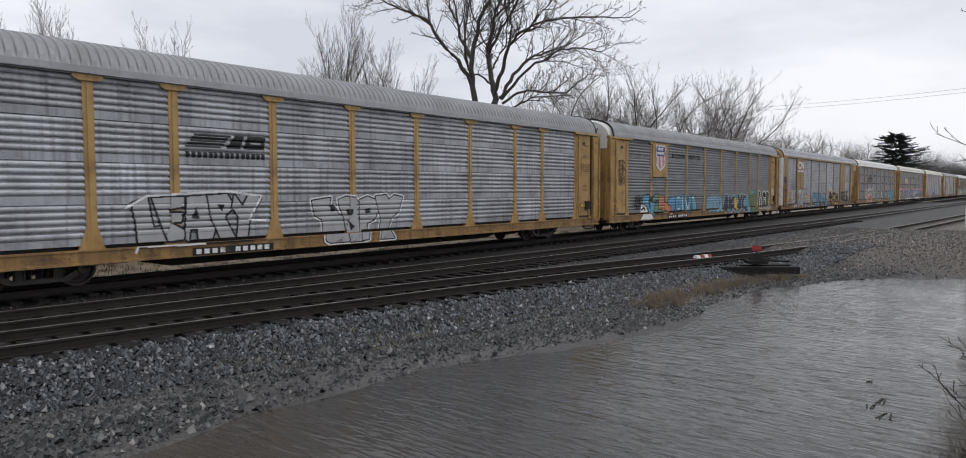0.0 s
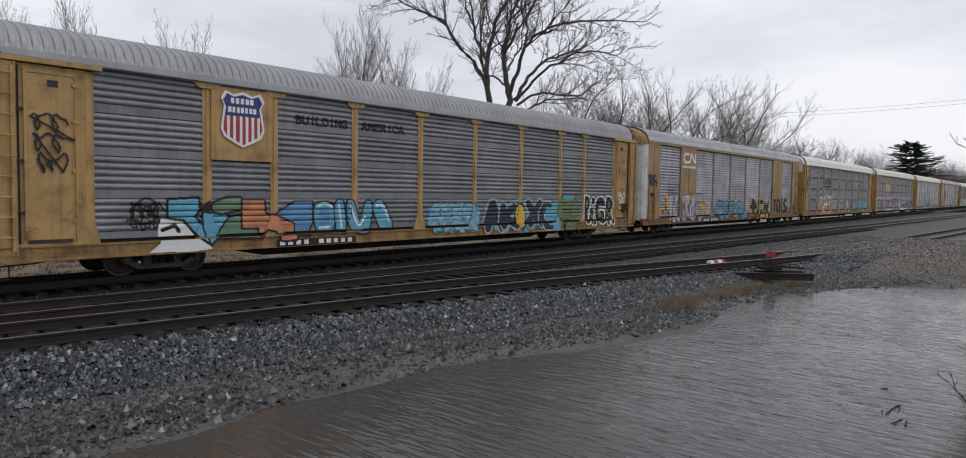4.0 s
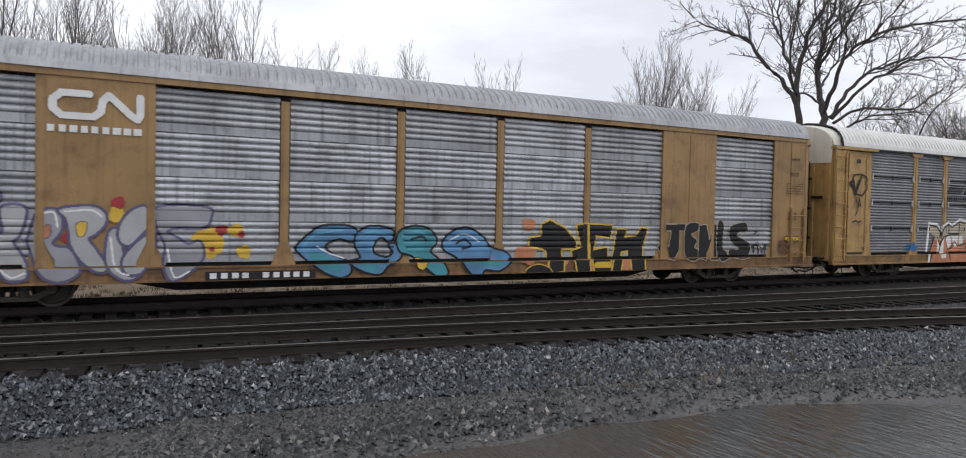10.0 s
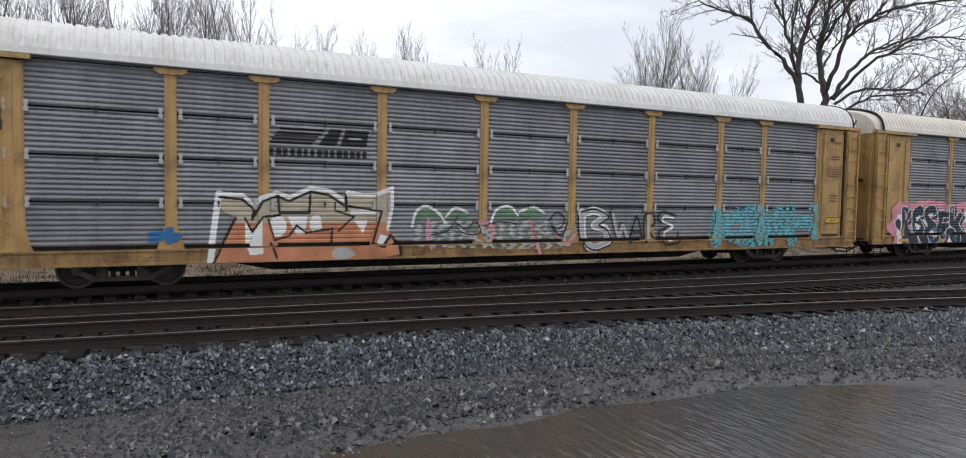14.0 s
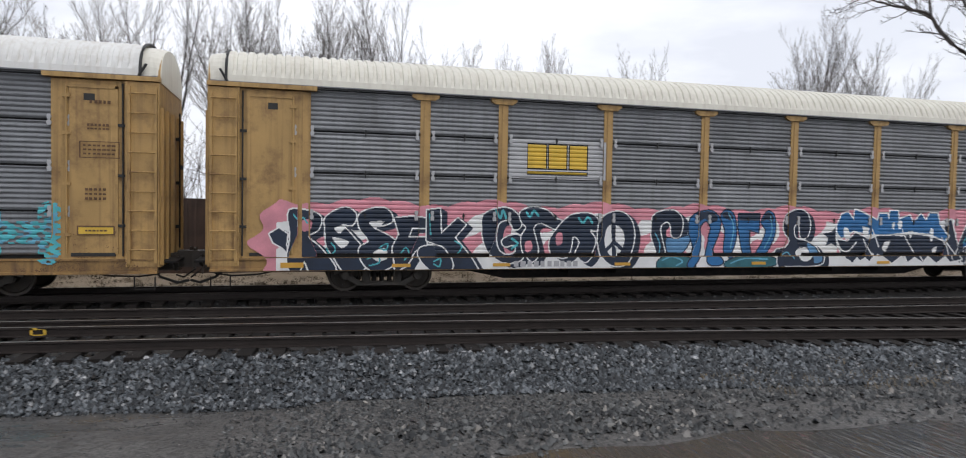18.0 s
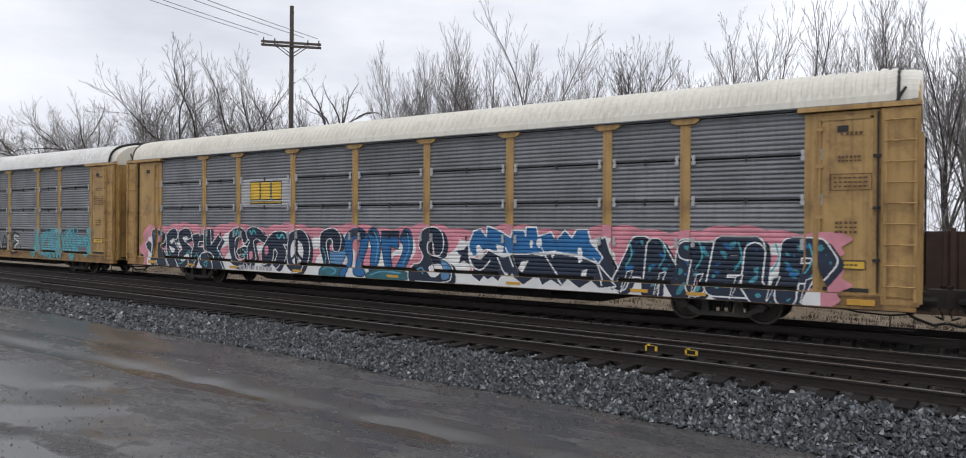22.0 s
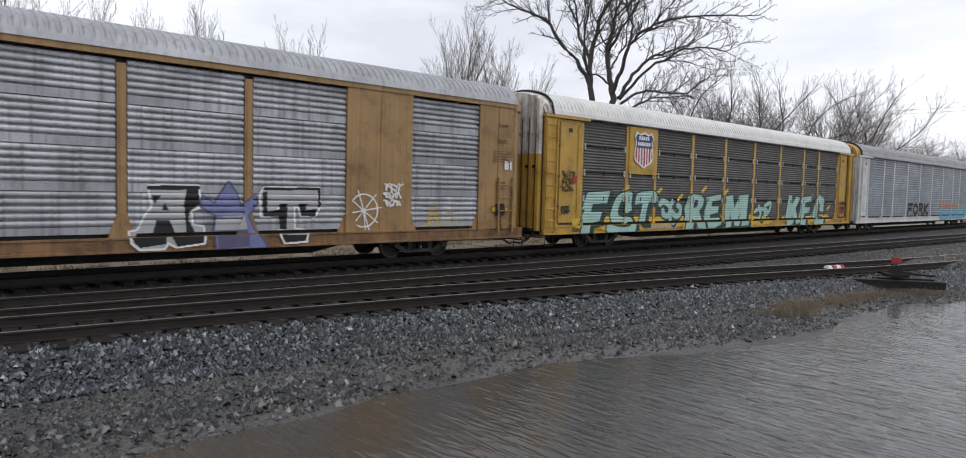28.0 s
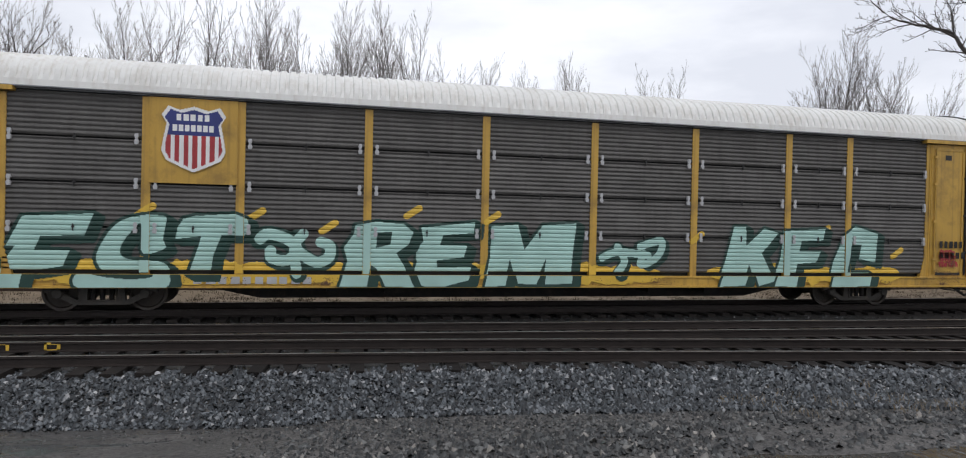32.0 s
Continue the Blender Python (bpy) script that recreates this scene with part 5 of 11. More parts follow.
def mark_bars(cv, x0, x1, z0, z1, k, n, seed=0):
    """A line of writing too small or not to be copied: short bars."""
    rng = random.Random(seed)
    w = (x1 - x0) / n
    for i in range(n):
        cv.box(x0 + i * w, x0 + i * w + w * rng.uniform(0.6, 0.8), z0, z1, k)


def number_board(spec, x0, x1, z0, z1):
    z0 = max(z0, spec.get("sill0", 0.56) + 0.02)
    z1 = max(z1, z0 + 0.2)

    def go(car):
        cv = Canvas(spec, x0, x1, z0, z1, "number_board", "black board with a row of white bars")
        cv.box(x0, x1, z0, z1, "blackpaint")
        zz = (z1 - z0) * 0.22
        n = 10
        w = (x1 - x0 - 0.16) / n
        for i in range(n):
            if i != 4:
                cv.box(x0 + 0.1 + i * w, x0 + 0.1 + i * w + w * 0.62, z0 + zz, z1 - zz, "white")
        cv.put(car)
    return go


def data_marks(spec, x0):
    """Small stencilled data, a yellow consolidated plate and a boxed table on a corner panel."""
    def go(car):
        cv = Canvas(spec, x0, x0 + 1.0, 1.3, 4.6, "stencil", "small dark stencilled data marks")
        k = "rust_stain"
        mark_bars(cv, x0 + 0.35, x0 + 0.8, 4.28, 4.35, k, 5, 1)
        for z in (3.8, 3.72):
            mark_bars(cv, x0 + 0.3, x0 + 0.75, z, z + 0.045, k, 6, 2)
        for a, b, c, d in ((0.15, 0.95, 3.1, 3.12), (0.15, 0.95, 3.45, 3.47), (0.15, 0.17, 3.1, 3.47), (0.93, 0.95, 3.1, 3.47)):
            cv.box(x0 + a, x0 + b, c, d, k)
        for z in (3.18, 3.27, 3.36):
            mark_bars(cv, x0 + 0.22, x0 + 0.88, z, z + 0.04, k, 7, int(z * 100))
        for z in (2.4, 2.3, 2.2):
            mark_bars(cv, x0 + 0.25, x0 + 0.7, z, z + 0.045, k, 5, int(z * 100))
        cv.box(x0 + 0.1, x0 + 0.85, 1.42, 1.62, k)
        cv.box(x0 + 0.13, x0 + 0.82, 1.45, 1.59, "yellowpaint")
        mark_bars(cv, x0 + 0.25, x0 + 0.7, 1.5, 1.54, k, 6, 5)
        tagged(cv.put(car), kind="stuff")
    return go


def shield(spec, cx, z0, z1, w):
    """A railway shield: blue head with two rows of white bars over red and white stripes, white rim."""
    def go(car):
        cv = Canvas(spec, cx - w, cx + w, z0 - 0.1, z1 + 0.1, "railway_shield", "blue shield with red and white stripes and white rim")
        h = z1 - z0

        def outline(s):
            mid = (z0 + z1) / 2
            pts = [(0, 0.5), (-0.22, 0.44), (-0.4, 0.5), (-0.5, 0.36), (-0.42, 0.24), (-0.46, 0.05), (-0.5, -0.18), (-0.42, -0.32), (-0.2, -0.42), (0, -0.5)]
            pts = pts + [(-a, b) for a, b in pts[-2:0:-1]]
            return [(cx + a * w * s, mid + b * h * (s if s < 1 else 1 + (s - 1) * 0.8)) for a, b in pts]
        cv.poly(outline(1.0), "white")
        before = cv.c.copy()
        inner = cv.poly(outline(0.9), "blue")
        low = inner & (cv.Z < z0 + h * 0.56)
        cv.fill(low, "white")
        for i in range(7):
            x = cx - 0.43 * w + i * 0.86 * w / 6.3
            cv.fill(low & (cv.X > x) & (cv.X < x + 0.075 * w), "red")
        for z, n, hw in ((z0 + 0.78 * h, 5, 0.27), (z0 + 0.62 * h, 7, 0.33)):
            for i in range(n):
                s = 2 * hw * w / n
                cv.box(cx - hw * w + i * s, cx - hw * w + i * s + 0.7 * s, z, z + 0.1 * h, "white")
        cv.put(car)
    return go


def ns_mark(spec, x0, x1, z0, z1):
    """Black raked stripes and two rows of black blocks."""
    def go(car):
        cv = Canvas(spec, x0 - 0.1, x1 + 0.1, z0 - 0.05, z1 + 0.05, "railway_emblem", "black raked stripes and blocks")
        h = z1 - z0
        m = z0 + 0.42 * h
        n = 5
        for i in range(n):
            z = m + (z1 - m) * i / n
            cv.box(x0 + 0.06 * i, x0 + (x1 - x0) * (0.42 + 0.03 * i), z, z + (z1 - m) * 0.13, "blackpaint")
        cv.poly([(x0 + 0.48 * (x1 - x0), m), (x0 + 0.6 * (x1 - x0), z1), (x0 + 0.72 * (x1 - x0), z1), (x0 + 0.66 * (x1 - x0), m)], "blackpaint")
        cv.poly([(x0 + 0.7 * (x1 - x0), m), (x0 + 0.76 * (x1 - x0), z1), (x1, z1), (x1 - 0.06, m)], "blackpaint")
        cv.box(x0 + 0.79 * (x1 - x0), x0 + 0.93 * (x1 - x0), m + 0.4 * (z1 - m), m + 0.52 * (z1 - m), None)
        mark_bars(cv, x0, x1, z0, z0 + 0.26 * h, "blackpaint", 15, 3)
        cv.put(car)
    return go


def ribbon_mark(spec, x0, x1, z0, z1):
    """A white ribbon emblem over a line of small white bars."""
    def go(car):
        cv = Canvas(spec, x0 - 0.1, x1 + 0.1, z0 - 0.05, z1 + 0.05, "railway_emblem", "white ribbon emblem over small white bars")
        r = 0.075
        b = z0 + 0.3 * (z1 - z0)
        w = x1 - x0
        cv.stroke([(x0 + 0.42 * w, z1 - r), (x0 + 0.14 * w, z1 - r), (x0 + r + 0.02, z1 - 0.22), (x0 + r + 0.02, b + 0.22), (x0 + 0.14 * w, b + r), (x0 + 0.46 * w, b + r), (x0 + 0.54 * w, b + 0.2), (x0 + 0.56 * w, z1 - 0.2), (x0 + 0.62 * w, z1 - r), (x0 + 0.68 * w, z1 - 0.16), (x0 + 0.86 * w, b + 0.16), (x0 + 0.93 * w, b + r), (x1 - r, b + 0.18), (x1 - r, z1 - r)], r, "white")
        mark_bars(cv, x0, x1, z0, z0 + 0.15, "white", 9, 4)
        cv.put(car)
    return go


def block_mark(spec, x0, x1, z0, z1, k, field, underline, brackets):
    def go(car):
        cv = Canvas(spec, x0 - 0.6, x1 + 0.6, z0 - 0.2, z1 + 0.2, "railway_emblem", "three bold blocks on a bright panel")
        if field:
            cv.box(x0 - 0.5, x1 + 0.5, z0 - 0.12, z1 + 0.12, field)
        w = (x1 - x0) / 3.2
        for i in range(3):
            a = x0 + i * w * 1.1
            if underline:
                cv.box(a - 0.03, a + w * 0.93 + 0.03, z0 - 0.03 + 0.14, z1 + 0.03, "blackpaint")
            cv.box(a, a + w * 0.93, z0 + 0.14, z1, k)
        if underline:
            cv.box(x0 - 0.02, x1, z0 - 0.03, z0 + 0.07, "blackpaint")
            cv.box(x0, x1 - 0.03, z0, z0 + 0.05, k)
        if brackets:
            for s, xx in ((1, x0 - 0.38), (-1, x1 + 0.32)):
                cv.box(xx - 0.03, xx + 0.03, z0 - 0.05, z1 + 0.12, k)
                for z in (z0 - 0.05, z1 + 0.07):
                    cv.box(*sorted((xx, xx + s * 0.16)), z, z + 0.05, k)
            for i in (0.12, 0.24, 0.76, 0.88):
                cv.blob(x0 + (x1 - x0) * i, z0 - 0.08, 0.05, 0.05, k, 0)
        cv.put(car)
    return go


def scrawl(spec, x0, x1, z0, z1, k, seed, lines=4, r=0.022):
    """A quick illegible tag: looping thin strokes."""
    def go(car):
        rng = random.Random(seed)
        cv = Canvas(spec, x0 - 0.1, x1 + 0.1, z0 - 0.1, z1 + 0.1, "graffiti_tag", "thin scrawled paint tag")
        pts = []
        for i in range(lines):
            zc = z0 + (i + 0.5) * (z1 - z0) / lines
            amp = (z1 - z0) / lines * 0.5
            w = (x1 - x0) * rng.uniform(0.7, 1.0)
            loops = rng.uniform(2.2, 3.4) * w / max(amp, 0.05) / 3.2
            ph, e = rng.uniform(0, 6), rng.uniform(0.3, 0.55)
            for j in range(int(loops * 16) + 8):
                u = j / (int(loops * 16) + 7)
                q = 6.283 * loops * u + 1.3 * math.sin(4.1 * u * loops + ph)
                pts.append((x0 + w * u + e * amp * math.sin(q), zc + amp * (0.75 + 0.25 * math.sin(2.3 * q + ph)) * math.cos(q + 0.8 * math.sin(1.7 * u * loops))))
        cv.stroke(pts, r, k)
        cv.put(car)
    return go


def grime(spec, seed, k="rust_stain"):
    """Rust and road dirt on the sill and low on the wagon's corners."""
    def go(car):
        lo = spec.get("sill0", 0.56)
        for x0, x1, z1, share in ((0.05, 2.0, 1.5, 0.07), (CAR_L - 2.0, CAR_L - 0.05, 1.5, 0.07), (2.0, CAR_L - 2.0, 0.84, 0.045)):
            cv = Canvas(spec, x0, x1, lo + 0.07, z1, "stain", "dark rust stains and road dirt", seed)
            n = np.zeros(cv.X.shape)
            for q in range(9):
                a, b, p, c = cv.rng.uniform(0.4, 1.6, 4)
                s = (0.5, 1.1, 2.3)[q % 3]
                n += np.sin(cv.X * 6 * a * s + p * 9 + 2 * np.sin(cv.Z * 5 * b)) * np.cos(cv.Z * 7 * b * s + c * 7 + np.sin(cv.X * 3 * a)) / s ** 0.5
            n += cv.rng.normal(0, 1.6, cv.X.shape) - 3.0 * np.clip((cv.Z - lo) / 0.9, 0, 2)
            lim = np.quantile(n, 1 - share)
            cv.fill(n > lim, k)
            ob = cv.put(car)
            ob.location.y = -0.004
            tagged(ob, cv.label, kind="stuff")
    return go


def plain_letters(spec, text, x0, x1, z0, z1, k, r, name="lettering", label="plain painted letters"):
    def go(car):
        cv = Canvas(spec, x0 - 0.1, x1 + 0.1, z0 - 0.1, z1 + 0.1, name, label)
        cv.word(text, x0, x1, z0, z1, r, [(0.0, k, 0, 0)], 0.3)
        cv.put(car)
    return go


def e_words(sp, car):
    low = sp.get("sill0", 0.56) + 0.015
    cv = Canvas(sp, 1.0, 6.75, low, 2.42, "graffiti", "dark interlocked graffiti letters with white edges", 60)
    cv.letter([(1.35, 1.47), (1.56, 1.6), (1.75, 1.47), (1.72, 1.2), (1.82, 0.95), (1.65, 1.15), (1.44, 1.27)], "navy", "white", 0.035, False, 0.15, "navy")
    cv.letter([(1.79, 2.02), (2.31, 1.99), (2.52, 1.85), (2.45, 1.57), (2.22, 1.41), (2.48, 1.16), (2.83, 0.73), (2.79, 0.55), (2.31, 0.54), (2.14, 0.83), (2, 0.57), (1.79, 0.66), (1.75, 0.95), (1.82, 1.41)], "navy", "white", 0.035, True, 0.15, "navy")
    cv.letter([(2.1, 1.8), (2.31, 1.77), (2.27, 1.57), (2.07, 1.55)], "pink", None, 0.0)
    cv.letter([(2.62, 1.61), (2.62, 1.85), (2.91, 2.06), (3.17, 2.09), (3.34, 1.93), (3.25, 1.69), (3, 1.71), (3.17, 1.52), (3.43, 1.22), (3.6, 0.82), (3.43, 0.55), (3.09, 0.54), (2.79, 0.97), (2.65, 1.21)], "navy", "white", 0.035, True, 0.15, "navy")
    cv.letter([(2.83, 1.61), (3.1, 1.68), (2.96, 1.48)], "white", None, 0.0)
    cv.letter([(2.79, 1.39), (3.17, 1.29), (3, 1.13)], "white", None, 0.0)
    cv.letter([(3.43, 1.62), (3.42, 1.94), (3.77, 2.1), (4.1, 2.07), (4.22, 1.81), (4.02, 1.7), (3.75, 1.63), (4.02, 1.49), (4.28, 1.31), (4.36, 0.99), (4.19, 0.7), (3.77, 0.58), (3.48, 0.82), (3.43, 1.14), (3.65, 1.3)], "navy", "white", 0.035, True, 0.15, "navy")
    cv.letter([(3.65, 1.76), (4.02, 1.78), (3.82, 1.62)], "white", None, 0.0)
    cv.letter([(3.72, 0.98), (4.02, 1.14), (4.11, 0.91), (3.85, 0.82)], "white", None, 0.0)
    cv.letter([(4.27, 1.86), (4.7, 1.91), (5.06, 1.87), (5.06, 1.63), (4.7, 1.63), (4.61, 1.39), (5.07, 1.39), (5.07, 1.19), (4.78, 1.07), (4.56, 0.71), (4.28, 0.57), (4.23, 1.15), (4.39, 1.47)], "navy", "white", 0.035, False, 0.15, "navy")
    cv.letter([(5.06, 2.07), (5.4, 2.11), (5.43, 1.48), (5.86, 1.88), (6.06, 1.72), (5.78, 1.4), (6.11, 1.01), (6.36, 0.61), (5.83, 0.6), (5.53, 1.08), (5.45, 1.19), (5.07, 1.32)], "navy", "white", 0.035, False, 0.15, "navy")
    cv.letter([(4.95, 1.16), (5.45, 1.16), (5.7, 0.77), (5.62, 0.58), (5.2, 0.57), (4.87, 0.92)], "navy", "white", 0.035, True, 0.15, "navy")
    cv.line([(1.89, 1.92), (2, 1.8), (2.1, 1.86), (2.2, 1.73)], 0.018, "aqua")
    cv.line([(2.65, 1.13), (2.74, 0.97), (2.86, 1.1), (2.76, 1.26)], 0.018, "aqua")
    cv.line([(3.61, 0.88), (3.85, 0.98), (3.89, 0.79), (3.65, 0.72)], 0.018, "aqua")
    cv.line([(3.94, 1.17), (4.11, 1.24), (4.06, 1.08), (3.92, 1.14)], 0.018, "aqua")
    cv.line([(4.43, 0.99), (4.56, 1.15), (4.63, 0.99), (4.5, 0.86)], 0.018, "aqua")
    cv.line([(5.78, 1.32), (5.97, 1.17), (5.87, 1.01)], 0.018, "aqua")
    cv.line([(5.13, 1.98), (5.17, 1.47)], 0.02, "aqua")
    cv.line([(5.23, 0.81), (5.4, 0.88), (5.37, 0.69), (5.23, 0.75)], 0.018, "aqua")
    cv.put(car).location.y = -0.005
    cv = Canvas(sp, 6.4, 11.0, low, 2.42, "graffiti", "dark interlocked graffiti letters with white edges", 61)
    cv.letter([(6.49, 1.65), (6.52, 1.96), (6.82, 2.12), (7.18, 2.15), (7.47, 1.94), (7.51, 1.69), (7.34, 1.62), (7.18, 1.84), (6.93, 1.78), (6.85, 1.49), (6.89, 1.15), (7.1, 0.96), (7.38, 1.03), (7.34, 1.22), (7.1, 1.18), (7.02, 1.34), (7.34, 1.47), (7.59, 1.38), (7.59, 1.03), (7.43, 0.81), (7.02, 0.78), (6.69, 0.99), (6.53, 1.33)], "navy", "white", 0.035, True, 0.15, "navy")
    cv.letter([(7.5, 2.05), (7.83, 2.19), (8.23, 2.1), (8.47, 1.9), (8.67, 1.82), (8.48, 1.63), (8.07, 1.79), (7.86, 1.66), (7.93, 1.35), (7.99, 1.04), (7.8, 0.8), (7.59, 1.03), (7.54, 1.42), (7.67, 1.66), (7.54, 1.81)], "navy", "white", 0.035, True, 0.15, "navy")
    cv.letter([(8.64, 1.79), (8.95, 2.01), (9.43, 2.04), (9.67, 1.86), (9.72, 1.6), (9.43, 1.6), (9.59, 1.37), (9.52, 1.06), (9.28, 0.78), (9.04, 0.96), (9.15, 1.29), (8.96, 1.44), (8.88, 1.05), (8.64, 0.89), (8.35, 1.01), (8.32, 1.35), (8.48, 1.59)], "navy", "white", 0.035, True, 0.15, "navy")
    cv.letter([(9.67, 1.52), (9.75, 1.91), (10.03, 2.08), (10.38, 2.08), (10.63, 1.87), (10.73, 1.46), (10.63, 1), (10.38, 0.7), (9.99, 0.7), (9.72, 0.99)], "navy", "white", 0.035, True, 0.15, "navy")
    cv.letter([(9.85, 1.45), (9.94, 1.71), (10.14, 1.76), (10.38, 1.61), (10.44, 1.3), (10.3, 0.99), (10.07, 0.91), (9.88, 1.14)], "white", None, 0.0)
    cv.line([(10.11, 1.8), (10.13, 0.88)], 0.06, "navy", False)
    cv.line([(10.13, 1.3), (9.85, 1.03)], 0.05, "navy", False)
    cv.line([(10.13, 1.3), (10.45, 1.04)], 0.05, "navy", False)
    cv.letter([(8.48, 1.48), (8.64, 1.54), (8.67, 1.28), (8.51, 1.2)], "pink", None, 0.0)
    cv.letter([(7.64, 1.27), (7.8, 1.32), (7.83, 1.1), (7.67, 1.03)], "pink", None, 0.0)
    cv.line([(6.85, 2.09), (6.95, 1.9), (7.02, 2.09), (7.11, 1.9)], 0.03, "aqua")
    cv.line([(7.67, 2.06), (7.76, 1.94), (7.86, 2.09), (7.99, 1.97)], 0.03, "aqua")
    cv.line([(9.11, 1.92), (9.24, 1.8), (9.37, 1.95), (9.5, 1.8)], 0.03, "aqua")
    cv.line([(7.28, 1.37), (7.44, 1.25), (7.28, 1.12)], 0.03, "aqua")
    cv.put(car).location.y = -0.008
    cv = Canvas(sp, 10.9, 16.9, low, 2.42, "graffiti", "dark and blue flowing graffiti letters with white edges", 62)
    cv.letter([(11.24, 1.69), (11.28, 2), (11.59, 2.15), (11.93, 2.15), (12.16, 1.93), (12.16, 1.63), (12.06, 1.43), (11.86, 1.47), (11.81, 1.77), (11.66, 1.85), (11.5, 1.69), (11.55, 1.39), (11.66, 0.97), (11.48, 0.86), (11.35, 1.16), (11.24, 1.46)], "navy", "white", 0.035, True, 0.15, "navy")
    cv.letter([(11.7, 1.39), (12.01, 1.37), (12.43, 1.48), (12.28, 1.1), (12.01, 0.94), (11.75, 1.01)], "steelblue", "navy", 0.03)
    cv.letter([(11.35, 0.75), (11.6, 0.94), (11.94, 0.99), (12.32, 0.87), (12.52, 0.65), (12.28, 0.58), (11.48, 0.57)], "teal", "navy", 0.03)
    cv.letter([(12.39, 1.55), (12.42, 1.93), (12.7, 2.13), (13.08, 2.16), (13.34, 1.94), (13.34, 1.64), (13.23, 1.34), (13.13, 1.03), (13.39, 0.78), (13.19, 0.66), (12.89, 0.77), (12.96, 1.26), (13.06, 1.71), (12.88, 1.89), (12.7, 1.71), (12.73, 1.33), (12.67, 0.95), (12.43, 0.61), (12.28, 0.7), (12.52, 1.1)], "midblue", "navy", 0.035)
    cv.letter([(12.62, 2.08), (12.93, 2.16), (13.18, 2.1), (13.28, 1.94), (13.08, 1.83), (12.85, 1.95), (12.67, 1.86)], "navy", None, 0.0)
    cv.letter([(13.38, 2.04), (13.56, 2.2), (13.79, 2.05), (13.88, 1.57), (13.79, 1.12), (13.61, 0.86), (13.49, 1.11), (13.53, 1.56), (13.46, 1.79)], "midblue", "navy", 0.035)
    cv.letter([(13.41, 2.04), (13.56, 2.17), (13.76, 2.02), (13.73, 1.9), (13.55, 1.95)], "navy", None, 0.0)
    cv.letter([(13.95, 2.09), (14.62, 2.1), (14.6, 1.58), (14.3, 1.65), (14.3, 1.27), (14.39, 0.87), (14.14, 0.87), (14.03, 1.27), (13.94, 1.72)], "midblue", "navy", 0.035, False)
    cv.letter([(13.95, 2.09), (14.62, 2.1), (14.61, 1.9), (13.95, 1.9)], "navy", None, 0.0, False)
    cv.letter([(14.69, 1.87), (14.88, 2.17), (15.1, 2.06), (15.15, 1.58), (14.96, 1.13), (14.74, 0.92), (14.54, 0.98), (14.73, 1.28), (14.84, 1.65)], "midblue", "navy", 0.035)
    cv.letter([(14.71, 1.9), (14.88, 2.16), (15.08, 2.03), (15.04, 1.88), (14.86, 1.94)], "navy", None, 0.0)
    cv.letter([(13.46, 0.75), (14.06, 0.94), (14.81, 0.92), (15.18, 0.75), (14.81, 0.62), (13.62, 0.6)], "teal", "navy", 0.03)
    cv.letter([(15.43, 1.81), (15.54, 2.1), (15.86, 2.24), (16.2, 2.15), (16.33, 1.82), (16.25, 1.48), (16.02, 1.44), (15.95, 1.81), (15.76, 1.77), (15.81, 1.44), (16.21, 1.33), (16.57, 1.15), (16.72, 0.83), (16.5, 0.65), (15.55, 0.64), (15.18, 0.63), (15.18, 1.06), (15.47, 1.14), (15.62, 1.36), (15.47, 1.59)], "navy", "white", 0.035, True, 0.15, "navy")
    cv.letter([(16.25, 1.27), (16.57, 1.1), (16.66, 0.79), (16.4, 0.71), (16.35, 1)], "steelblue", None, 0.0)
    cv.letter([(15.84, 1.07), (16.21, 1.15), (16.34, 0.93), (16.14, 0.76), (15.92, 0.82)], "white", None, 0.0)
    cv.line([(11.35, 1.54), (11.5, 1.24), (11.47, 0.93)], 0.02, "skyblue")
    cv.line([(11.51, 0.81), (11.78, 0.91), (12.12, 0.79), (11.94, 0.67)], 0.02, "skyblue")
    cv.line([(13.61, 2.11), (13.79, 1.72), (13.7, 1.12)], 0.02, "skyblue")
    cv.line([(13.62, 0.72), (14.07, 0.85), (14.81, 0.83)], 0.02, "skyblue")
    cv.line([(14.98, 2.03), (15.04, 1.58), (14.81, 1.13)], 0.02, "skyblue")
    cv.line([(15.33, 0.92), (15.55, 1.02), (15.7, 0.85)], 0.02, "skyblue")
    cv.put(car).location.y = -0.005
    cv = Canvas(sp, 16.6, 22.0, low, 2.42, "graffiti", "blue and black spiked graffiti letters with white edges", 63)
    cv.letter([(16.79, 1.56), (17.07, 1.6), (17.22, 1.75), (17.22, 1.46), (17.29, 1.16), (17.08, 1.28), (16.89, 1.19), (16.97, 1.42)], "navy", "white", 0.04, False)
    cv.letter([(17.29, 1.38), (17.65, 1.32), (17.93, 1.58), (18.22, 1.47), (18.43, 1.4), (18.72, 1.5), (19.14, 1.54), (19.63, 1.49), (19.97, 1.56), (20.6, 1.5), (20.94, 1.43), (21.15, 1.47), (21.42, 1.15), (21.79, 0.8), (21.36, 0.73), (21.15, 0.9), (20.81, 0.7), (20.47, 0.92), (20.29, 0.72), (19.98, 0.88), (19.7, 0.71), (19.49, 0.93), (19.14, 0.7), (18.72, 0.97), (18.44, 0.69), (18.15, 0.88), (17.8, 0.67), (17.47, 0.87)], "navy", "white", 0.04, False)
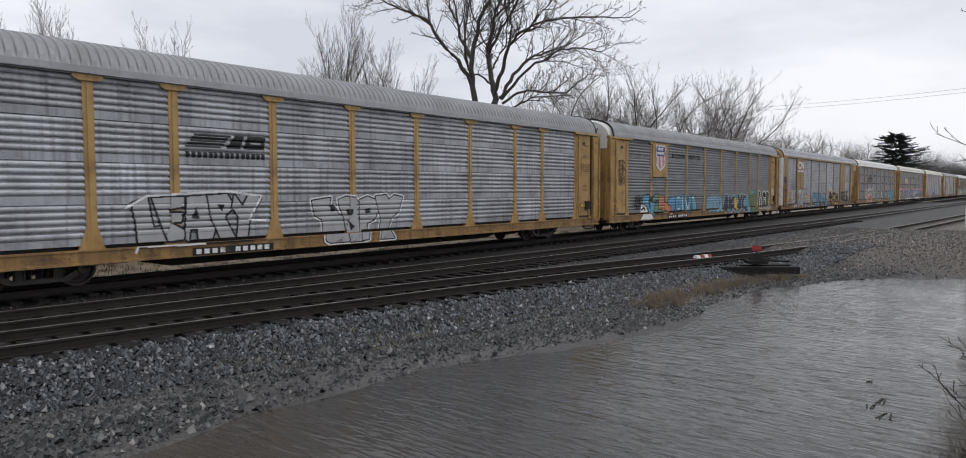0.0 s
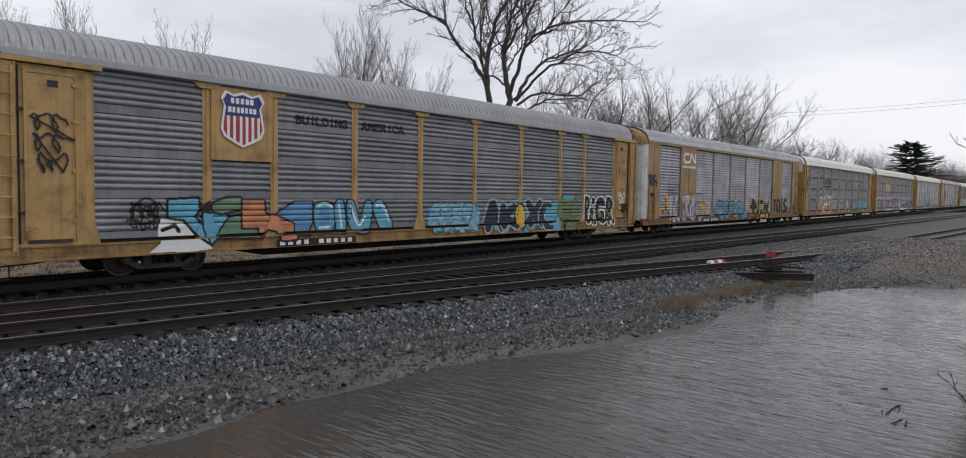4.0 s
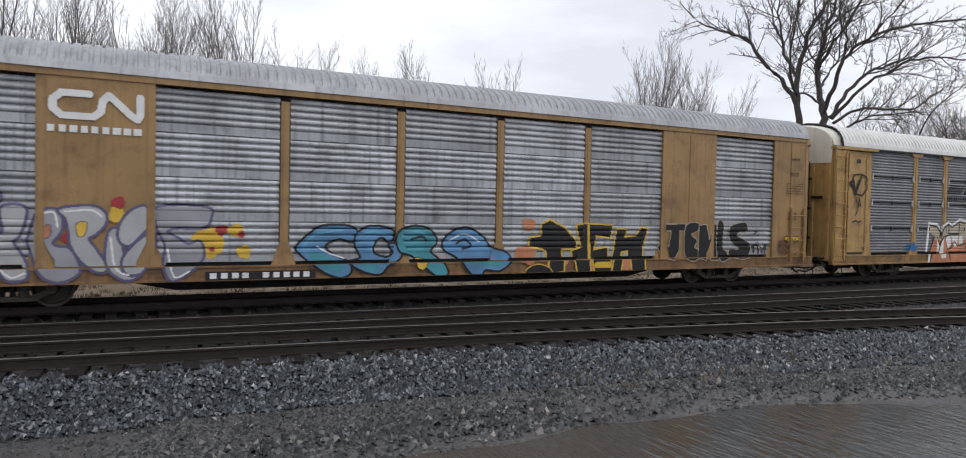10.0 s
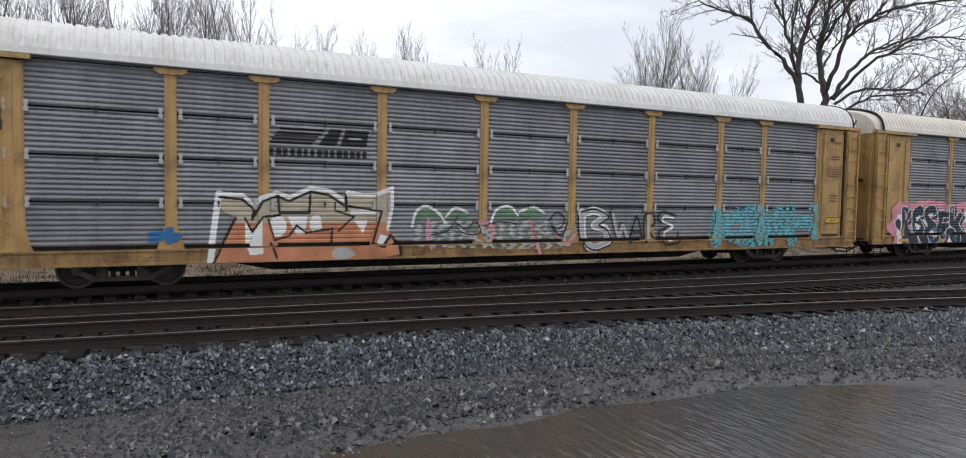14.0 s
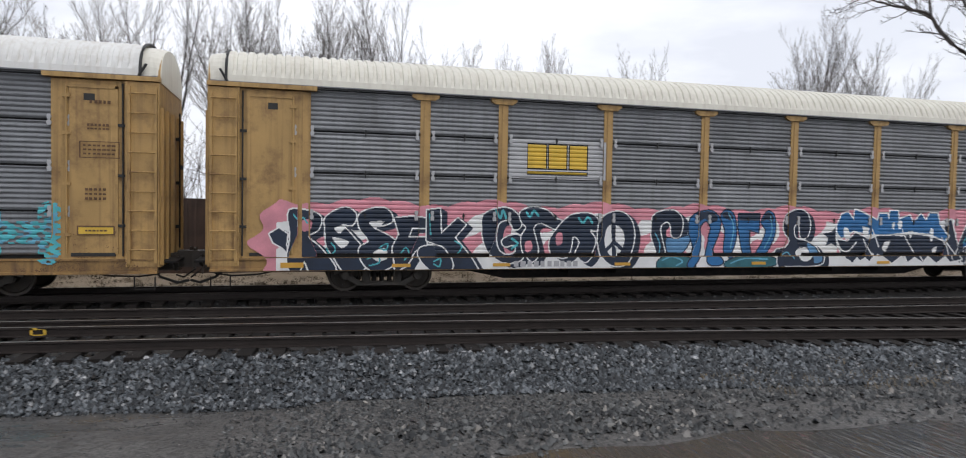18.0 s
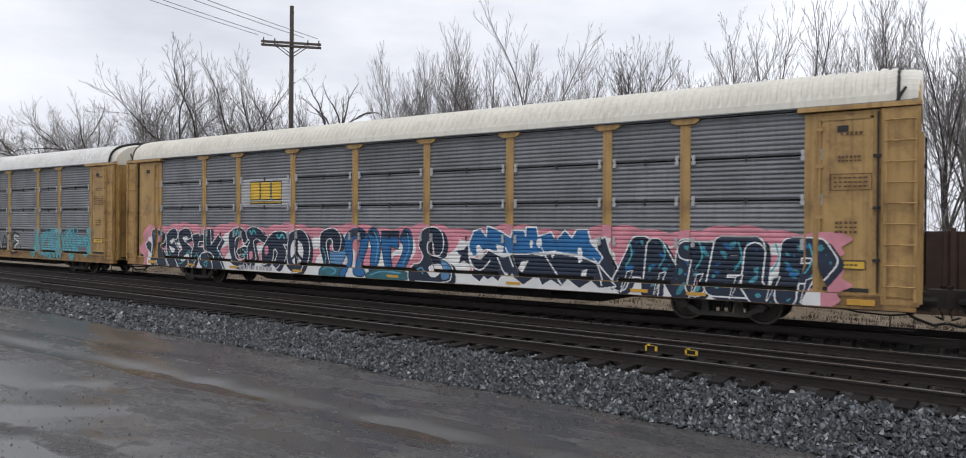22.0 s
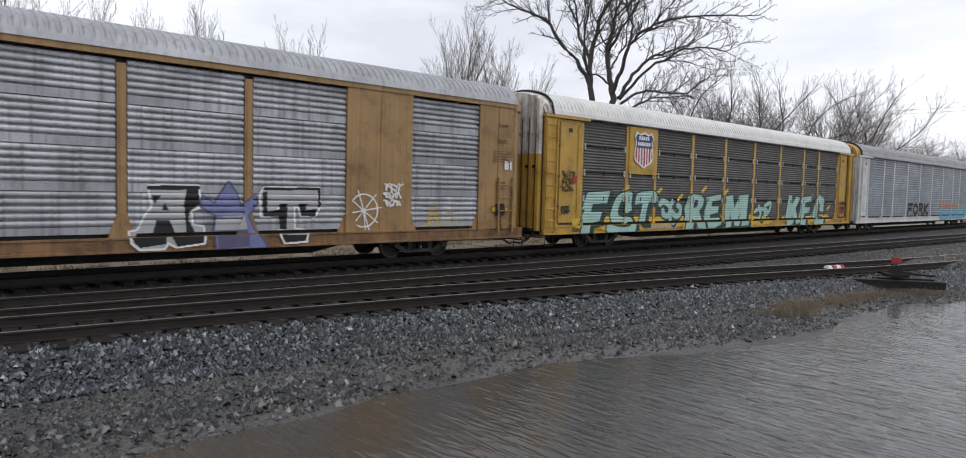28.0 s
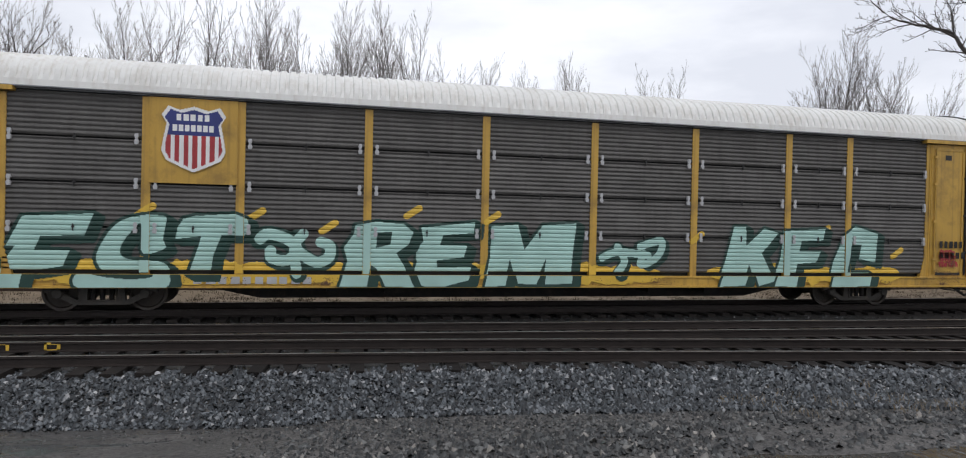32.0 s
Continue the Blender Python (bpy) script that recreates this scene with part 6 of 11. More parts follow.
    cv.letter([(17.26, 1.78), (17.43, 2.13), (17.64, 2.19), (17.86, 1.95), (17.89, 2.27), (18.21, 2.17), (18.68, 1.95), (18.74, 2.17), (19.06, 2.17), (19.13, 1.96), (19.16, 2.25), (19.44, 2.25), (19.5, 2), (19.9, 2.12), (20.04, 1.89), (20.32, 2.17), (20.52, 1.97), (20.66, 2.19), (20.96, 2.19), (21.05, 1.86), (21.38, 1.51), (21.28, 1.36), (20.67, 1.57), (19.97, 1.63), (19.14, 1.55), (18.43, 1.54), (17.86, 1.65), (17.43, 1.43), (17.29, 1.58)], "midblue", "white", 0.045, False)
    cv.letter([(17.5, 1.68), (17.6, 1.75), (17.72, 1.61), (17.75, 1.46), (17.58, 1.39)], "white", None, 0.0)
    cv.letter([(18.17, 1.79), (18.43, 1.73), (18.36, 1.4), (18.22, 1.5)], "white", None, 0.0, False)
    cv.letter([(19.25, 1.89), (19.36, 1.92), (19.33, 1.68), (19.25, 1.74)], "white", None, 0.0, False)
    cv.letter([(19.47, 1.92), (19.61, 1.95), (19.61, 1.75), (19.5, 1.72)], "white", None, 0.0)
    cv.letter([(19, 1.33), (19.22, 1.36), (19.03, 1.01), (18.89, 1.11)], "white", None, 0.0, False)
    cv.letter([(19.86, 1.63), (20.08, 1.66), (19.95, 1.42)], "white", None, 0.0, False)
    cv.letter([(20.69, 1.71), (20.8, 1.71), (20.83, 1.43), (20.72, 1.35)], "white", None, 0.0)
    cv.letter([(20.81, 1.14), (20.97, 1.19), (20.92, 0.93), (20.78, 0.95)], "white", None, 0.0, False)
    cv.letter([(18.37, 0.82), (18.55, 1.01), (18.72, 0.69), (18.3, 0.68)], "white", None, 0.0, False)
    cv.letter([(19.49, 0.7), (19.59, 0.98), (19.73, 0.71)], "white", None, 0.0, False)
    cv.letter([(17.66, 0.64), (17.87, 0.88), (18.16, 0.65)], "white", None, 0.0, False)
    cv.line([(17.26, 1.38), (17.44, 1.09), (17.7, 1.05), (17.98, 1.32)], 0.02, "white")
    cv.line([(18.5, 1.69), (18.65, 1.4), (18.75, 1.18)], 0.02, "white")
    cv.line([(19.63, 1.7), (19.84, 1.34), (20.29, 0.77)], 0.02, "white")
    cv.line([(18.22, 1.4), (18.44, 1.03), (18.72, 0.82)], 0.02, "white")
    cv.line([(21.15, 1.47), (21.33, 1.15), (21.43, 0.79)], 0.02, "white")
    cv.put(car).location.y = -0.008
    cv = Canvas(sp, 21.2, 27.4, low, 2.42, "graffiti", "dark spiked graffiti letters with white edges and blue fill", 64)
    cv.letter([(21.26, 1.92), (21.47, 2.01), (21.59, 1.63), (21.85, 1.15), (22, 0.79), (21.71, 0.69), (21.45, 1.06), (21.3, 0.91), (21.12, 0.96), (21.21, 1.35)], "navy", "white", 0.04, False)
    d = cv.word("ANTEUP", 21.7, 26.75, 0.6, 2.04, 0.2, [(0.03, "navy", 0.12, -0.08), (0.045, "white", 0, 0), (0.01, "navy", 0, 0)], 0.02, 0.1, 0.12)
    cv.speckle(d < 0.12, "duskteal", 0.5, 0.12)
    cv.speckle(d < 0.09, "midblue", 0.4, 0.08)
    for x in (22.05, 22.9, 23.8, 24.7, 25.5, 26.2):
        cv.letter([(x, 1.15), (x + 0.14, 1.2), (x - 0.1, 0.66)], "navy", "white", 0.02, False)
        cv.line([(x + 0.05, 1.95), (x + 0.12, 1.6), (x - 0.04, 1.3)], 0.018, "aqua")
    cv.put(car).location.y = -0.005


def h_letters(sp, car):
    low = sp.get("sill0", 0.56) + 0.015
    cv = Canvas(sp, 1.6, 4.5, low, 2.6, "painted_letter", "mint letter with dark green outline", 43)
    cv.letter([(2.56, 2.15), (3.96, 2.24), (3.78, 1.75), (2.92, 1.72), (2.8, 1.42), (3.49, 1.41), (3.36, 1.07), (2.63, 0.95), (2.56, 0.58), (2.03, 0.58), (2.24, 1.21), (2.43, 1.5), (2.26, 1.51)], "mint", "darkgreen", 0.07, False, 0.17)
    cv.put(car).location.y = -0.008
    cv = Canvas(sp, 3.3, 6.1, low, 2.6, "painted_letter", "mint letter with dark green outline", 44)
    cv.letter([(5.44, 2.14), (5.32, 2.22), (4.96, 2.22), (4.54, 2.1), (4.27, 1.85), (4.05, 1.42), (4.02, 1.21), (4.14, 1), (4.42, 0.93), (5.07, 0.95), (5.19, 0.85), (4.76, 0.8), (4.28, 0.84), (3.7, 0.92), (3.7, 0.61), (4.63, 0.57), (5.45, 0.6), (5.56, 0.9), (5.44, 1.13), (5.21, 1.2), (4.69, 1.23), (4.51, 1.35), (4.53, 1.56), (4.69, 1.81), (4.92, 2.04), (4.93, 1.46), (5.07, 1.36), (5.33, 1.43), (5.44, 1.52), (5.38, 1.71)], "mint", "darkgreen", 0.07, True, 0.17)
    cv.put(car).location.y = -0.011
    cv = Canvas(sp, 5.2, 7.7, low, 2.7, "painted_letter", "mint letter with dark green outline", 45)
    cv.letter([(5.8, 2.16), (6.05, 2.23), (6.9, 2.29), (7.17, 2.18), (7.22, 1.94), (7.11, 1.79), (6.61, 1.79), (6.44, 1.33), (6.39, 0.91), (5.92, 0.92), (6.06, 1.34), (6.18, 1.76), (5.61, 1.7), (5.61, 1.86)], "mint", "darkgreen", 0.07, False, 0.17)
    cv.put(car).location.y = -0.005
    cv = Canvas(sp, 7.1, 9.5, low, 2.3, "painted_star", "small mint star with dark green outline", 46)
    cv.line([(7.46, 1.7), (7.65, 1.82), (8.12, 1.67), (8.29, 1.4), (8.04, 1.19), (7.76, 1.28)], 0.22, "darkgreen")
    cv.line([(8.28, 1.76), (8.24, 1.48), (8.33, 0.92)], 0.2, "darkgreen")
    cv.line([(8.32, 1.4), (8.72, 1.15), (9.01, 1.28), (9.04, 1.51)], 0.2, "darkgreen")
    cv.line([(7.46, 1.73), (7.65, 1.85), (8.12, 1.7), (8.29, 1.43), (8.04, 1.23), (7.73, 1.29), (7.69, 1.45)], 0.13, "mint")
    cv.line([(8.42, 1.86), (8.22, 1.54), (8.29, 0.94)], 0.12, "mint")
    cv.line([(8.32, 1.43), (8.72, 1.2), (9.01, 1.31), (9.04, 1.57), (8.83, 1.67)], 0.13, "mint")
    cv.put(car).location.y = -0.008
    cv = Canvas(sp, 8.9, 11.5, low, 2.6, "painted_letter", "mint letter with dark green outline", 47)
    cv.letter([(9.62, 2.09), (10.13, 2.18), (10.78, 2.14), (11.02, 1.94), (10.91, 1.64), (10.61, 1.43), (10.8, 1.13), (11.04, 0.62), (10.34, 0.63), (10.15, 1.05), (10, 1.14), (9.91, 0.64), (9.27, 0.63), (9.45, 1.23), (9.36, 1.55), (9.59, 1.88)], "mint", "darkgreen", 0.07, False, 0.17)
    cv.letter([(10.15, 1.93), (10.5, 1.94), (10.47, 1.64), (10.12, 1.55)], "darkgreen", None, 0.0, False)
    cv.put(car).location.y = -0.011
    cv = Canvas(sp, 10.6, 13.1, low, 2.6, "painted_letter", "mint letter with dark green outline", 48)
    cv.letter([(11.21, 2.06), (12.56, 2.22), (12.53, 1.95), (11.76, 1.88), (11.68, 1.64), (12.37, 1.64), (12.29, 1.34), (11.61, 1.26), (11.62, 1.08), (12.48, 1.11), (12.39, 0.79), (11.78, 0.63), (10.96, 0.65), (11.11, 1.21), (11.08, 1.55), (11.27, 1.72)], "mint", "darkgreen", 0.07, False, 0.17)
    cv.put(car).location.y = -0.005
    cv = Canvas(sp, 12.4, 15.7, low, 2.6, "painted_letter", "mint letter with dark green outline", 49)
    cv.letter([(12.98, 2.13), (13.67, 2.18), (13.85, 1.55), (14.33, 2.18), (15.24, 2.25), (15.16, 1.54), (15.09, 0.71), (14.36, 0.68), (14.44, 1.36), (14.14, 0.69), (13.66, 0.7), (13.47, 1.31), (13.33, 0.65), (12.8, 0.63), (12.96, 1.37)], "mint", "darkgreen", 0.07, False, 0.17)
    cv.put(car).location.y = -0.008
    cv = Canvas(sp, 15.6, 18.1, low, 2.2, "painted_star", "small mint star with dark green outline", 50)
    cv.line([(15.97, 1.33), (16.4, 1.48), (17.27, 1.4)], 0.19, "darkgreen")
    cv.line([(16.4, 1.6), (16.6, 1.25), (16.46, 0.95)], 0.19, "darkgreen")
    cv.line([(17.04, 1.64), (17.64, 1.75), (17.65, 1.44), (17.3, 1.21)], 0.19, "darkgreen")
    cv.line([(15.97, 1.37), (16.4, 1.52), (17.27, 1.44)], 0.1, "mint")
    cv.line([(16.39, 1.65), (16.6, 1.29), (16.41, 0.99)], 0.1, "mint")
    cv.line([(17.04, 1.67), (17.64, 1.83), (17.6, 1.48), (17.3, 1.25), (17.05, 1.21), (17.14, 1.48)], 0.1, "mint")
    cv.put(car).location.y = -0.011
    cv = Canvas(sp, 18.9, 21.7, low, 2.6, "painted_letter", "mint letter with dark green outline", 51)
    cv.letter([(19.83, 2.25), (20.2, 2.25), (20.22, 1.74), (20.77, 2.22), (21.22, 2.1), (20.71, 1.53), (21.12, 0.79), (20.54, 0.64), (20.32, 1.22), (20.11, 0.65), (19.33, 0.62), (19.58, 1.33)], "mint", "darkgreen", 0.07, False, 0.17)
    cv.put(car).location.y = -0.005
    cv = Canvas(sp, 20.6, 23.2, low, 2.6, "painted_letter", "mint letter with dark green outline", 52)
    cv.letter([(21.39, 2.16), (22.74, 2.24), (22.68, 1.92), (21.98, 1.89), (21.9, 1.59), (22.6, 1.59), (22.46, 1.29), (21.85, 1.25), (21.72, 0.62), (21.03, 0.63), (21.3, 1.42)], "mint", "darkgreen", 0.07, False, 0.17)
    cv.put(car).location.y = -0.008
    cv = Canvas(sp, 22.5, 25.0, low, 2.7, "painted_letter", "mint letter with dark green outline", 53)
    cv.letter([(23.75, 2.34), (24.52, 2.13), (24.45, 1.3), (23.89, 1.41), (23.97, 1.81), (23.64, 1.81), (23.48, 1.02), (24.23, 1.01), (24.15, 0.64), (22.86, 0.59), (23.02, 1.31), (23.38, 2.07)], "mint", "darkgreen", 0.07, False, 0.17)
    cv.put(car).location.y = -0.005


def c_words(sp, car):
    low = sp.get("sill0", 0.56) + 0.015
    cv = Canvas(sp, 1.6, 9.4, low, 3.0, "graffiti", "silver balloon letters with lilac shade and yellow spots", 13)
    cv.blob(2.34, 1.32, 0.16, 0.19, "yellowpaint", 0.2)
    cv.blob(3.04, 2.03, 0.18, 0.18, "yellowpaint", 0.2)
    cv.blob(3.19, 1.59, 0.23, 0.25, "yellowpaint", 0.2)
    cv.blob(2.71, 1.45, 0.15, 0.16, "yellowpaint", 0.2)
    cv.blob(3.26, 0.88, 0.13, 0.14, "yellowpaint", 0.2)
    cv.blob(6.17, 2.04, 0.17, 0.17, "yellowpaint", 0.2)
    cv.blob(8.03, 1.45, 0.36, 0.34, "yellowpaint", 0.2)
    cv.blob(8.62, 1.72, 0.17, 0.15, "yellowpaint", 0.2)
    cv.blob(8.8, 1.22, 0.16, 0.16, "yellowpaint", 0.2)
    cv.blob(2.44, 1.21, 0.10, 0.10, "red", 0.2)
    cv.blob(2.91, 1.9, 0.10, 0.11, "red", 0.2)
    cv.blob(3.23, 1.21, 0.10, 0.11, "red", 0.2)
    cv.blob(6.19, 2.31, 0.13, 0.13, "red", 0.2)
    cv.blob(8.3, 1.72, 0.13, 0.12, "red", 0.2)
    cv.blob(8.74, 1.63, 0.08, 0.08, "red", 0.2)
    cv.blob(8.1, 1.28, 0.06, 0.06, "red", 0.2)
    cv.blob(5.24, 1.55, 0.11, 0.11, "red", 0.2)
    cv.blob(2.95, 1.48, 0.16, 0.18, "lilac", 0.2)
    cv.blob(2.66, 1.23, 0.10, 0.13, "lilac", 0.2)
    cv.letter([(3.35, 2.13), (3.46, 2.19), (3.85, 2.2), (3.89, 2.07), (3.81, 1.59), (3.75, 1.25), (3.88, 0.97), (3.95, 0.69), (3.76, 0.64), (3.64, 0.7), (3.54, 0.97), (3.47, 1.38), (3.38, 1.79)], "silver", "lilac", 0.06)
    cv.letter([(4.09, 2.15), (4.45, 2.18), (4.48, 1.95), (4.37, 1.59), (4.26, 1.45), (4.46, 1.1), (4.53, 0.75), (4.27, 0.68), (4.1, 0.83), (4.01, 1.24), (3.92, 1.38), (3.94, 1.59), (4.13, 1.66)], "silver", "lilac", 0.06)
    cv.letter([(4.65, 1.88), (4.74, 2.06), (4.98, 2.14), (5.12, 2), (5.12, 1.7), (4.96, 1.45), (5.06, 1.35), (5.27, 1.31), (5.43, 1.02), (5.44, 0.8), (5.14, 0.64), (4.87, 0.71), (4.7, 0.96), (4.62, 1.24), (4.56, 1.45), (4.59, 1.66)], "greypaint", "lilac", 0.06)
    cv.letter([(4.83, 1.75), (4.93, 1.81), (4.94, 1.61), (4.83, 1.55)], "orange", "lilac", 0.02)
    cv.letter([(4.78, 1.18), (4.91, 1.21), (5, 1.07), (4.86, 1.03)], "orange", "lilac", 0.02)
    cv.letter([(5.12, 2.14), (5.67, 2.21), (5.92, 2.08), (5.93, 1.85), (5.76, 1.64), (5.61, 1.53), (5.75, 1.31), (5.97, 0.91), (5.83, 0.83), (5.55, 1.02), (5.33, 1.38), (5.29, 1.67), (5.23, 1.96)], "silver", "lilac", 0.06)
    cv.letter([(5.42, 1.84), (5.59, 1.87), (5.57, 1.64), (5.45, 1.58)], "yellowpaint", "lilac", 0.02)
    cv.letter([(6.03, 1.67), (6.22, 1.7), (6.25, 1.38), (6.33, 1.08), (6.55, 1.01), (6.62, 0.78), (6.38, 0.64), (6.11, 0.79), (5.97, 1.09)], "silver", "lilac", 0.06)
    cv.letter([(6.41, 2.09), (6.67, 2.23), (6.82, 2.1), (6.78, 1.83), (6.54, 1.53), (6.37, 1.39), (6.22, 1.53), (6.24, 1.82)], "silver", "lilac", 0.06)
    cv.letter([(6.4, 1.26), (6.76, 1.6), (6.92, 1.53), (6.84, 1.23), (6.67, 0.83), (6.4, 0.76), (6.28, 0.98)], "silver", "lilac", 0.06)
    cv.letter([(6.97, 2.21), (7.97, 2.23), (8.05, 2), (7.9, 1.79), (7.36, 1.79), (7.13, 1.68), (7.36, 1.53), (7.6, 1.38), (7.83, 1.45), (7.91, 1.15), (7.76, 0.92), (7.42, 0.66), (7.23, 0.62), (7.11, 0.93), (7.14, 1.38), (6.98, 1.76)], "greypaint", "lilac", 0.06)
    cv.line([(3.31, 2.23), (3.33, 2.4), (3.49, 2.48), (3.74, 2.42), (3.87, 2.28)], 0.03, "lilac")
    cv.line([(3.8, 2.49), (3.9, 2.6), (4.03, 2.52), (4.09, 2.33), (3.96, 2.27), (3.83, 2.38), (3.8, 2.49)], 0.03, "lilac")
    cv.line([(3.4, 2.07), (3.47, 1.45), (3.62, 0.72), (3.9, 0.75)], 0.02, "white")
    cv.line([(3.97, 1.49), (4.05, 0.97), (4.27, 0.74), (4.49, 0.82)], 0.02, "white")
    cv.line([(4.8, 2.06), (5.01, 2.07), (5.07, 1.78)], 0.02, "white")
    cv.line([(5.2, 2.1), (5.67, 2.14), (5.87, 2.02)], 0.02, "white")
    cv.line([(6.05, 1.56), (6.14, 0.91), (6.4, 0.73)], 0.02, "white")
    cv.line([(7.17, 1.3), (7.3, 0.68), (7.61, 0.8)], 0.02, "white")
    cv.put(car).location.y = -0.005
    cv = Canvas(sp, 9.3, 16.2, low, 2.1, "graffiti", "turquoise and blue graffiti with dark outline", 15)
    cv.letter([(10.03, 1.34), (10.41, 1.7), (10.68, 1.83), (11.22, 1.84), (11.5, 1.71), (11.42, 1.46), (11.05, 1.54), (10.69, 1.37), (10.87, 1.13), (11.24, 0.96), (11.31, 0.7), (11.07, 0.59), (10.7, 0.71), (10.34, 0.97), (10.1, 1.18)], "steelblue", "blackpaint", 0.055)
    cv.letter([(11.51, 1.62), (11.78, 1.81), (12.07, 1.83), (12.46, 1.71), (12.37, 1.46), (12.17, 1.58), (11.98, 1.46), (11.93, 1.17), (12.28, 1.03), (12.48, 1.17), (12.37, 1.37), (12.67, 1.37), (12.64, 1.03), (12.29, 0.86), (12.1, 0.66), (11.72, 0.7), (11.34, 0.92), (11.62, 1.04), (11.48, 1.37)], "steelblue", "blackpaint", 0.055)
    cv.letter([(12.57, 1.46), (12.66, 1.72), (13.05, 1.84), (13.46, 1.76), (13.67, 1.46), (13.48, 1.19), (13.79, 0.93), (13.95, 0.62), (13.7, 0.54), (13.28, 0.84), (12.97, 1.11), (12.67, 1.2)], "duskteal", "blackpaint", 0.055)
    cv.letter([(13.88, 1.46), (14.19, 1.73), (14.61, 1.8), (15.06, 1.55), (15.28, 1.28), (15.74, 1.14), (15.9, 0.96), (15.53, 0.67), (15.08, 0.71), (14.93, 0.51), (14.65, 0.61), (14.32, 1.01), (13.93, 1.23)], "steelblue", "blackpaint", 0.055)
    cv.letter([(13.08, 1.02), (13.38, 0.95), (13.29, 0.74), (13.12, 0.78)], "yellowpaint", "blackpaint", 0.02)
    cv.letter([(10.28, 1.18), (10.69, 1.13), (11.15, 0.84), (11.01, 0.68), (10.61, 0.81)], "duskteal", None, 0.0)
    cv.letter([(11.56, 0.97), (12.06, 0.86), (11.95, 0.69), (11.64, 0.8)], "duskteal", None, 0.0)
    cv.letter([(14.86, 0.91), (15.52, 0.93), (15.68, 0.81), (15.19, 0.75)], "duskteal", None, 0.0)
    cv.line([(10.17, 1.37), (10.5, 1.64), (11.13, 1.74)], 0.025, "skyblue")
    cv.line([(11.6, 1.61), (11.92, 1.71), (12.27, 1.64)], 0.025, "skyblue")
    cv.line([(12.72, 1.58), (13.06, 1.72), (13.42, 1.62)], 0.025, "skyblue")
    cv.line([(10.51, 1.34), (10.78, 1.18), (11.19, 1.04)], 0.018, "white")
    cv.line([(14.05, 1.48), (14.51, 1.66), (14.95, 1.44)], 0.018, "white")
    cv.line([(12.96, 1.51), (13.26, 1.58), (13.39, 1.48)], 0.03, "blackpaint")
    cv.line([(14.26, 1.4), (14.51, 1.51), (14.69, 1.33), (14.44, 1.26)], 0.03, "blackpaint")
    cv.put(car).location.y = -0.008
    cv = Canvas(sp, 15.8, 21.2, low, 2.2, "graffiti", "bold black graffiti letters with yellow edges and orange haze", 17)
    cv.blob(16.42, 1.08, 0.34, 0.26, "orange", 0.2)
    cv.blob(17.38, 0.89, 0.35, 0.28, "orange", 0.2)
    cv.blob(18.5, 0.78, 0.31, 0.24, "orange", 0.2)
    cv.blob(16.51, 1.93, 0.22, 0.17, "orange", 0.2)
    cv.blob(19.79, 0.76, 0.34, 0.25, "orange", 0.2)
    cv.letter([(16.94, 1.93), (17.22, 2.05), (17.71, 1.84), (18.12, 1.46), (18.13, 1.25), (17.61, 1.25), (17.63, 0.6), (17.15, 0.55), (17.13, 1.16), (16.96, 1.25), (16.53, 1.33), (16.57, 1.55), (16.95, 1.59)], "blackpaint", "yellowpaint", 0.05, False)
    cv.letter([(16.39, 0.65), (16.74, 0.8), (17.15, 0.68), (17.15, 0.51), (16.44, 0.52)], "blackpaint", "yellowpaint", 0.03)
    cv.letter([(18.15, 1.91), (18.5, 1.97), (18.55, 0.58), (18.13, 0.53), (17.98, 1.15), (18.33, 1.27)], "blackpaint", "yellowpaint", 0.05, False)
    cv.letter([(18.6, 1.95), (19.43, 1.92), (19.37, 1.56), (18.85, 1.64), (18.74, 1.17), (19.25, 1.26), (19.33, 0.57), (18.76, 0.48), (18.64, 0.97)], "blackpaint", "yellowpaint", 0.05, False)
    cv.letter([(19.62, 1.8), (19.97, 1.8), (19.9, 1.56), (20.35, 1.6), (20.56, 1.87), (20.78, 1.81), (20.59, 1.24), (20.61, 0.54), (20.13, 0.49), (20.04, 1.18), (19.78, 1.14), (19.67, 0.5), (19.36, 0.51), (19.51, 1.16)], "blackpaint", "yellowpaint", 0.05, False)
    cv.line([(18.8, 0.75), (19.27, 0.75)], 0.09, "yellowpaint", False)
    cv.put(car).location.y = -0.005
    cv = Canvas(sp, 21.0, 25.6, low, 2.2, "graffiti", "fat black graffiti letters with pale edges", 18)
    cv.letter([(21.45, 1.98), (22.25, 1.99), (22.26, 1.8), (22, 1.8), (22, 1.15), (21.78, 0.86), (21.38, 0.95), (21.2, 1.26), (21.33, 1.46), (21.59, 1.25), (21.68, 1.79), (21.45, 1.79)], "blackpaint", "sand", 0.03, False)
    cv.letter([(22.31, 1.97), (22.78, 2.03), (22.79, 1.82), (22.5, 1.67), (22.75, 1.46), (22.64, 1.25), (22.97, 1.1), (22.66, 0.83), (22.3, 0.94), (22.22, 1.46)], "blackpaint", "sand", 0.03)
    cv.letter([(22.84, 1.95), (23.14, 1.99), (23.29, 1.46), (23.44, 2), (23.69, 2), (23.72, 1.35), (23.68, 0.84), (23.35, 0.84), (23.24, 1.14), (23.13, 0.84), (22.83, 0.93)], "blackpaint", "sand", 0.03, False)
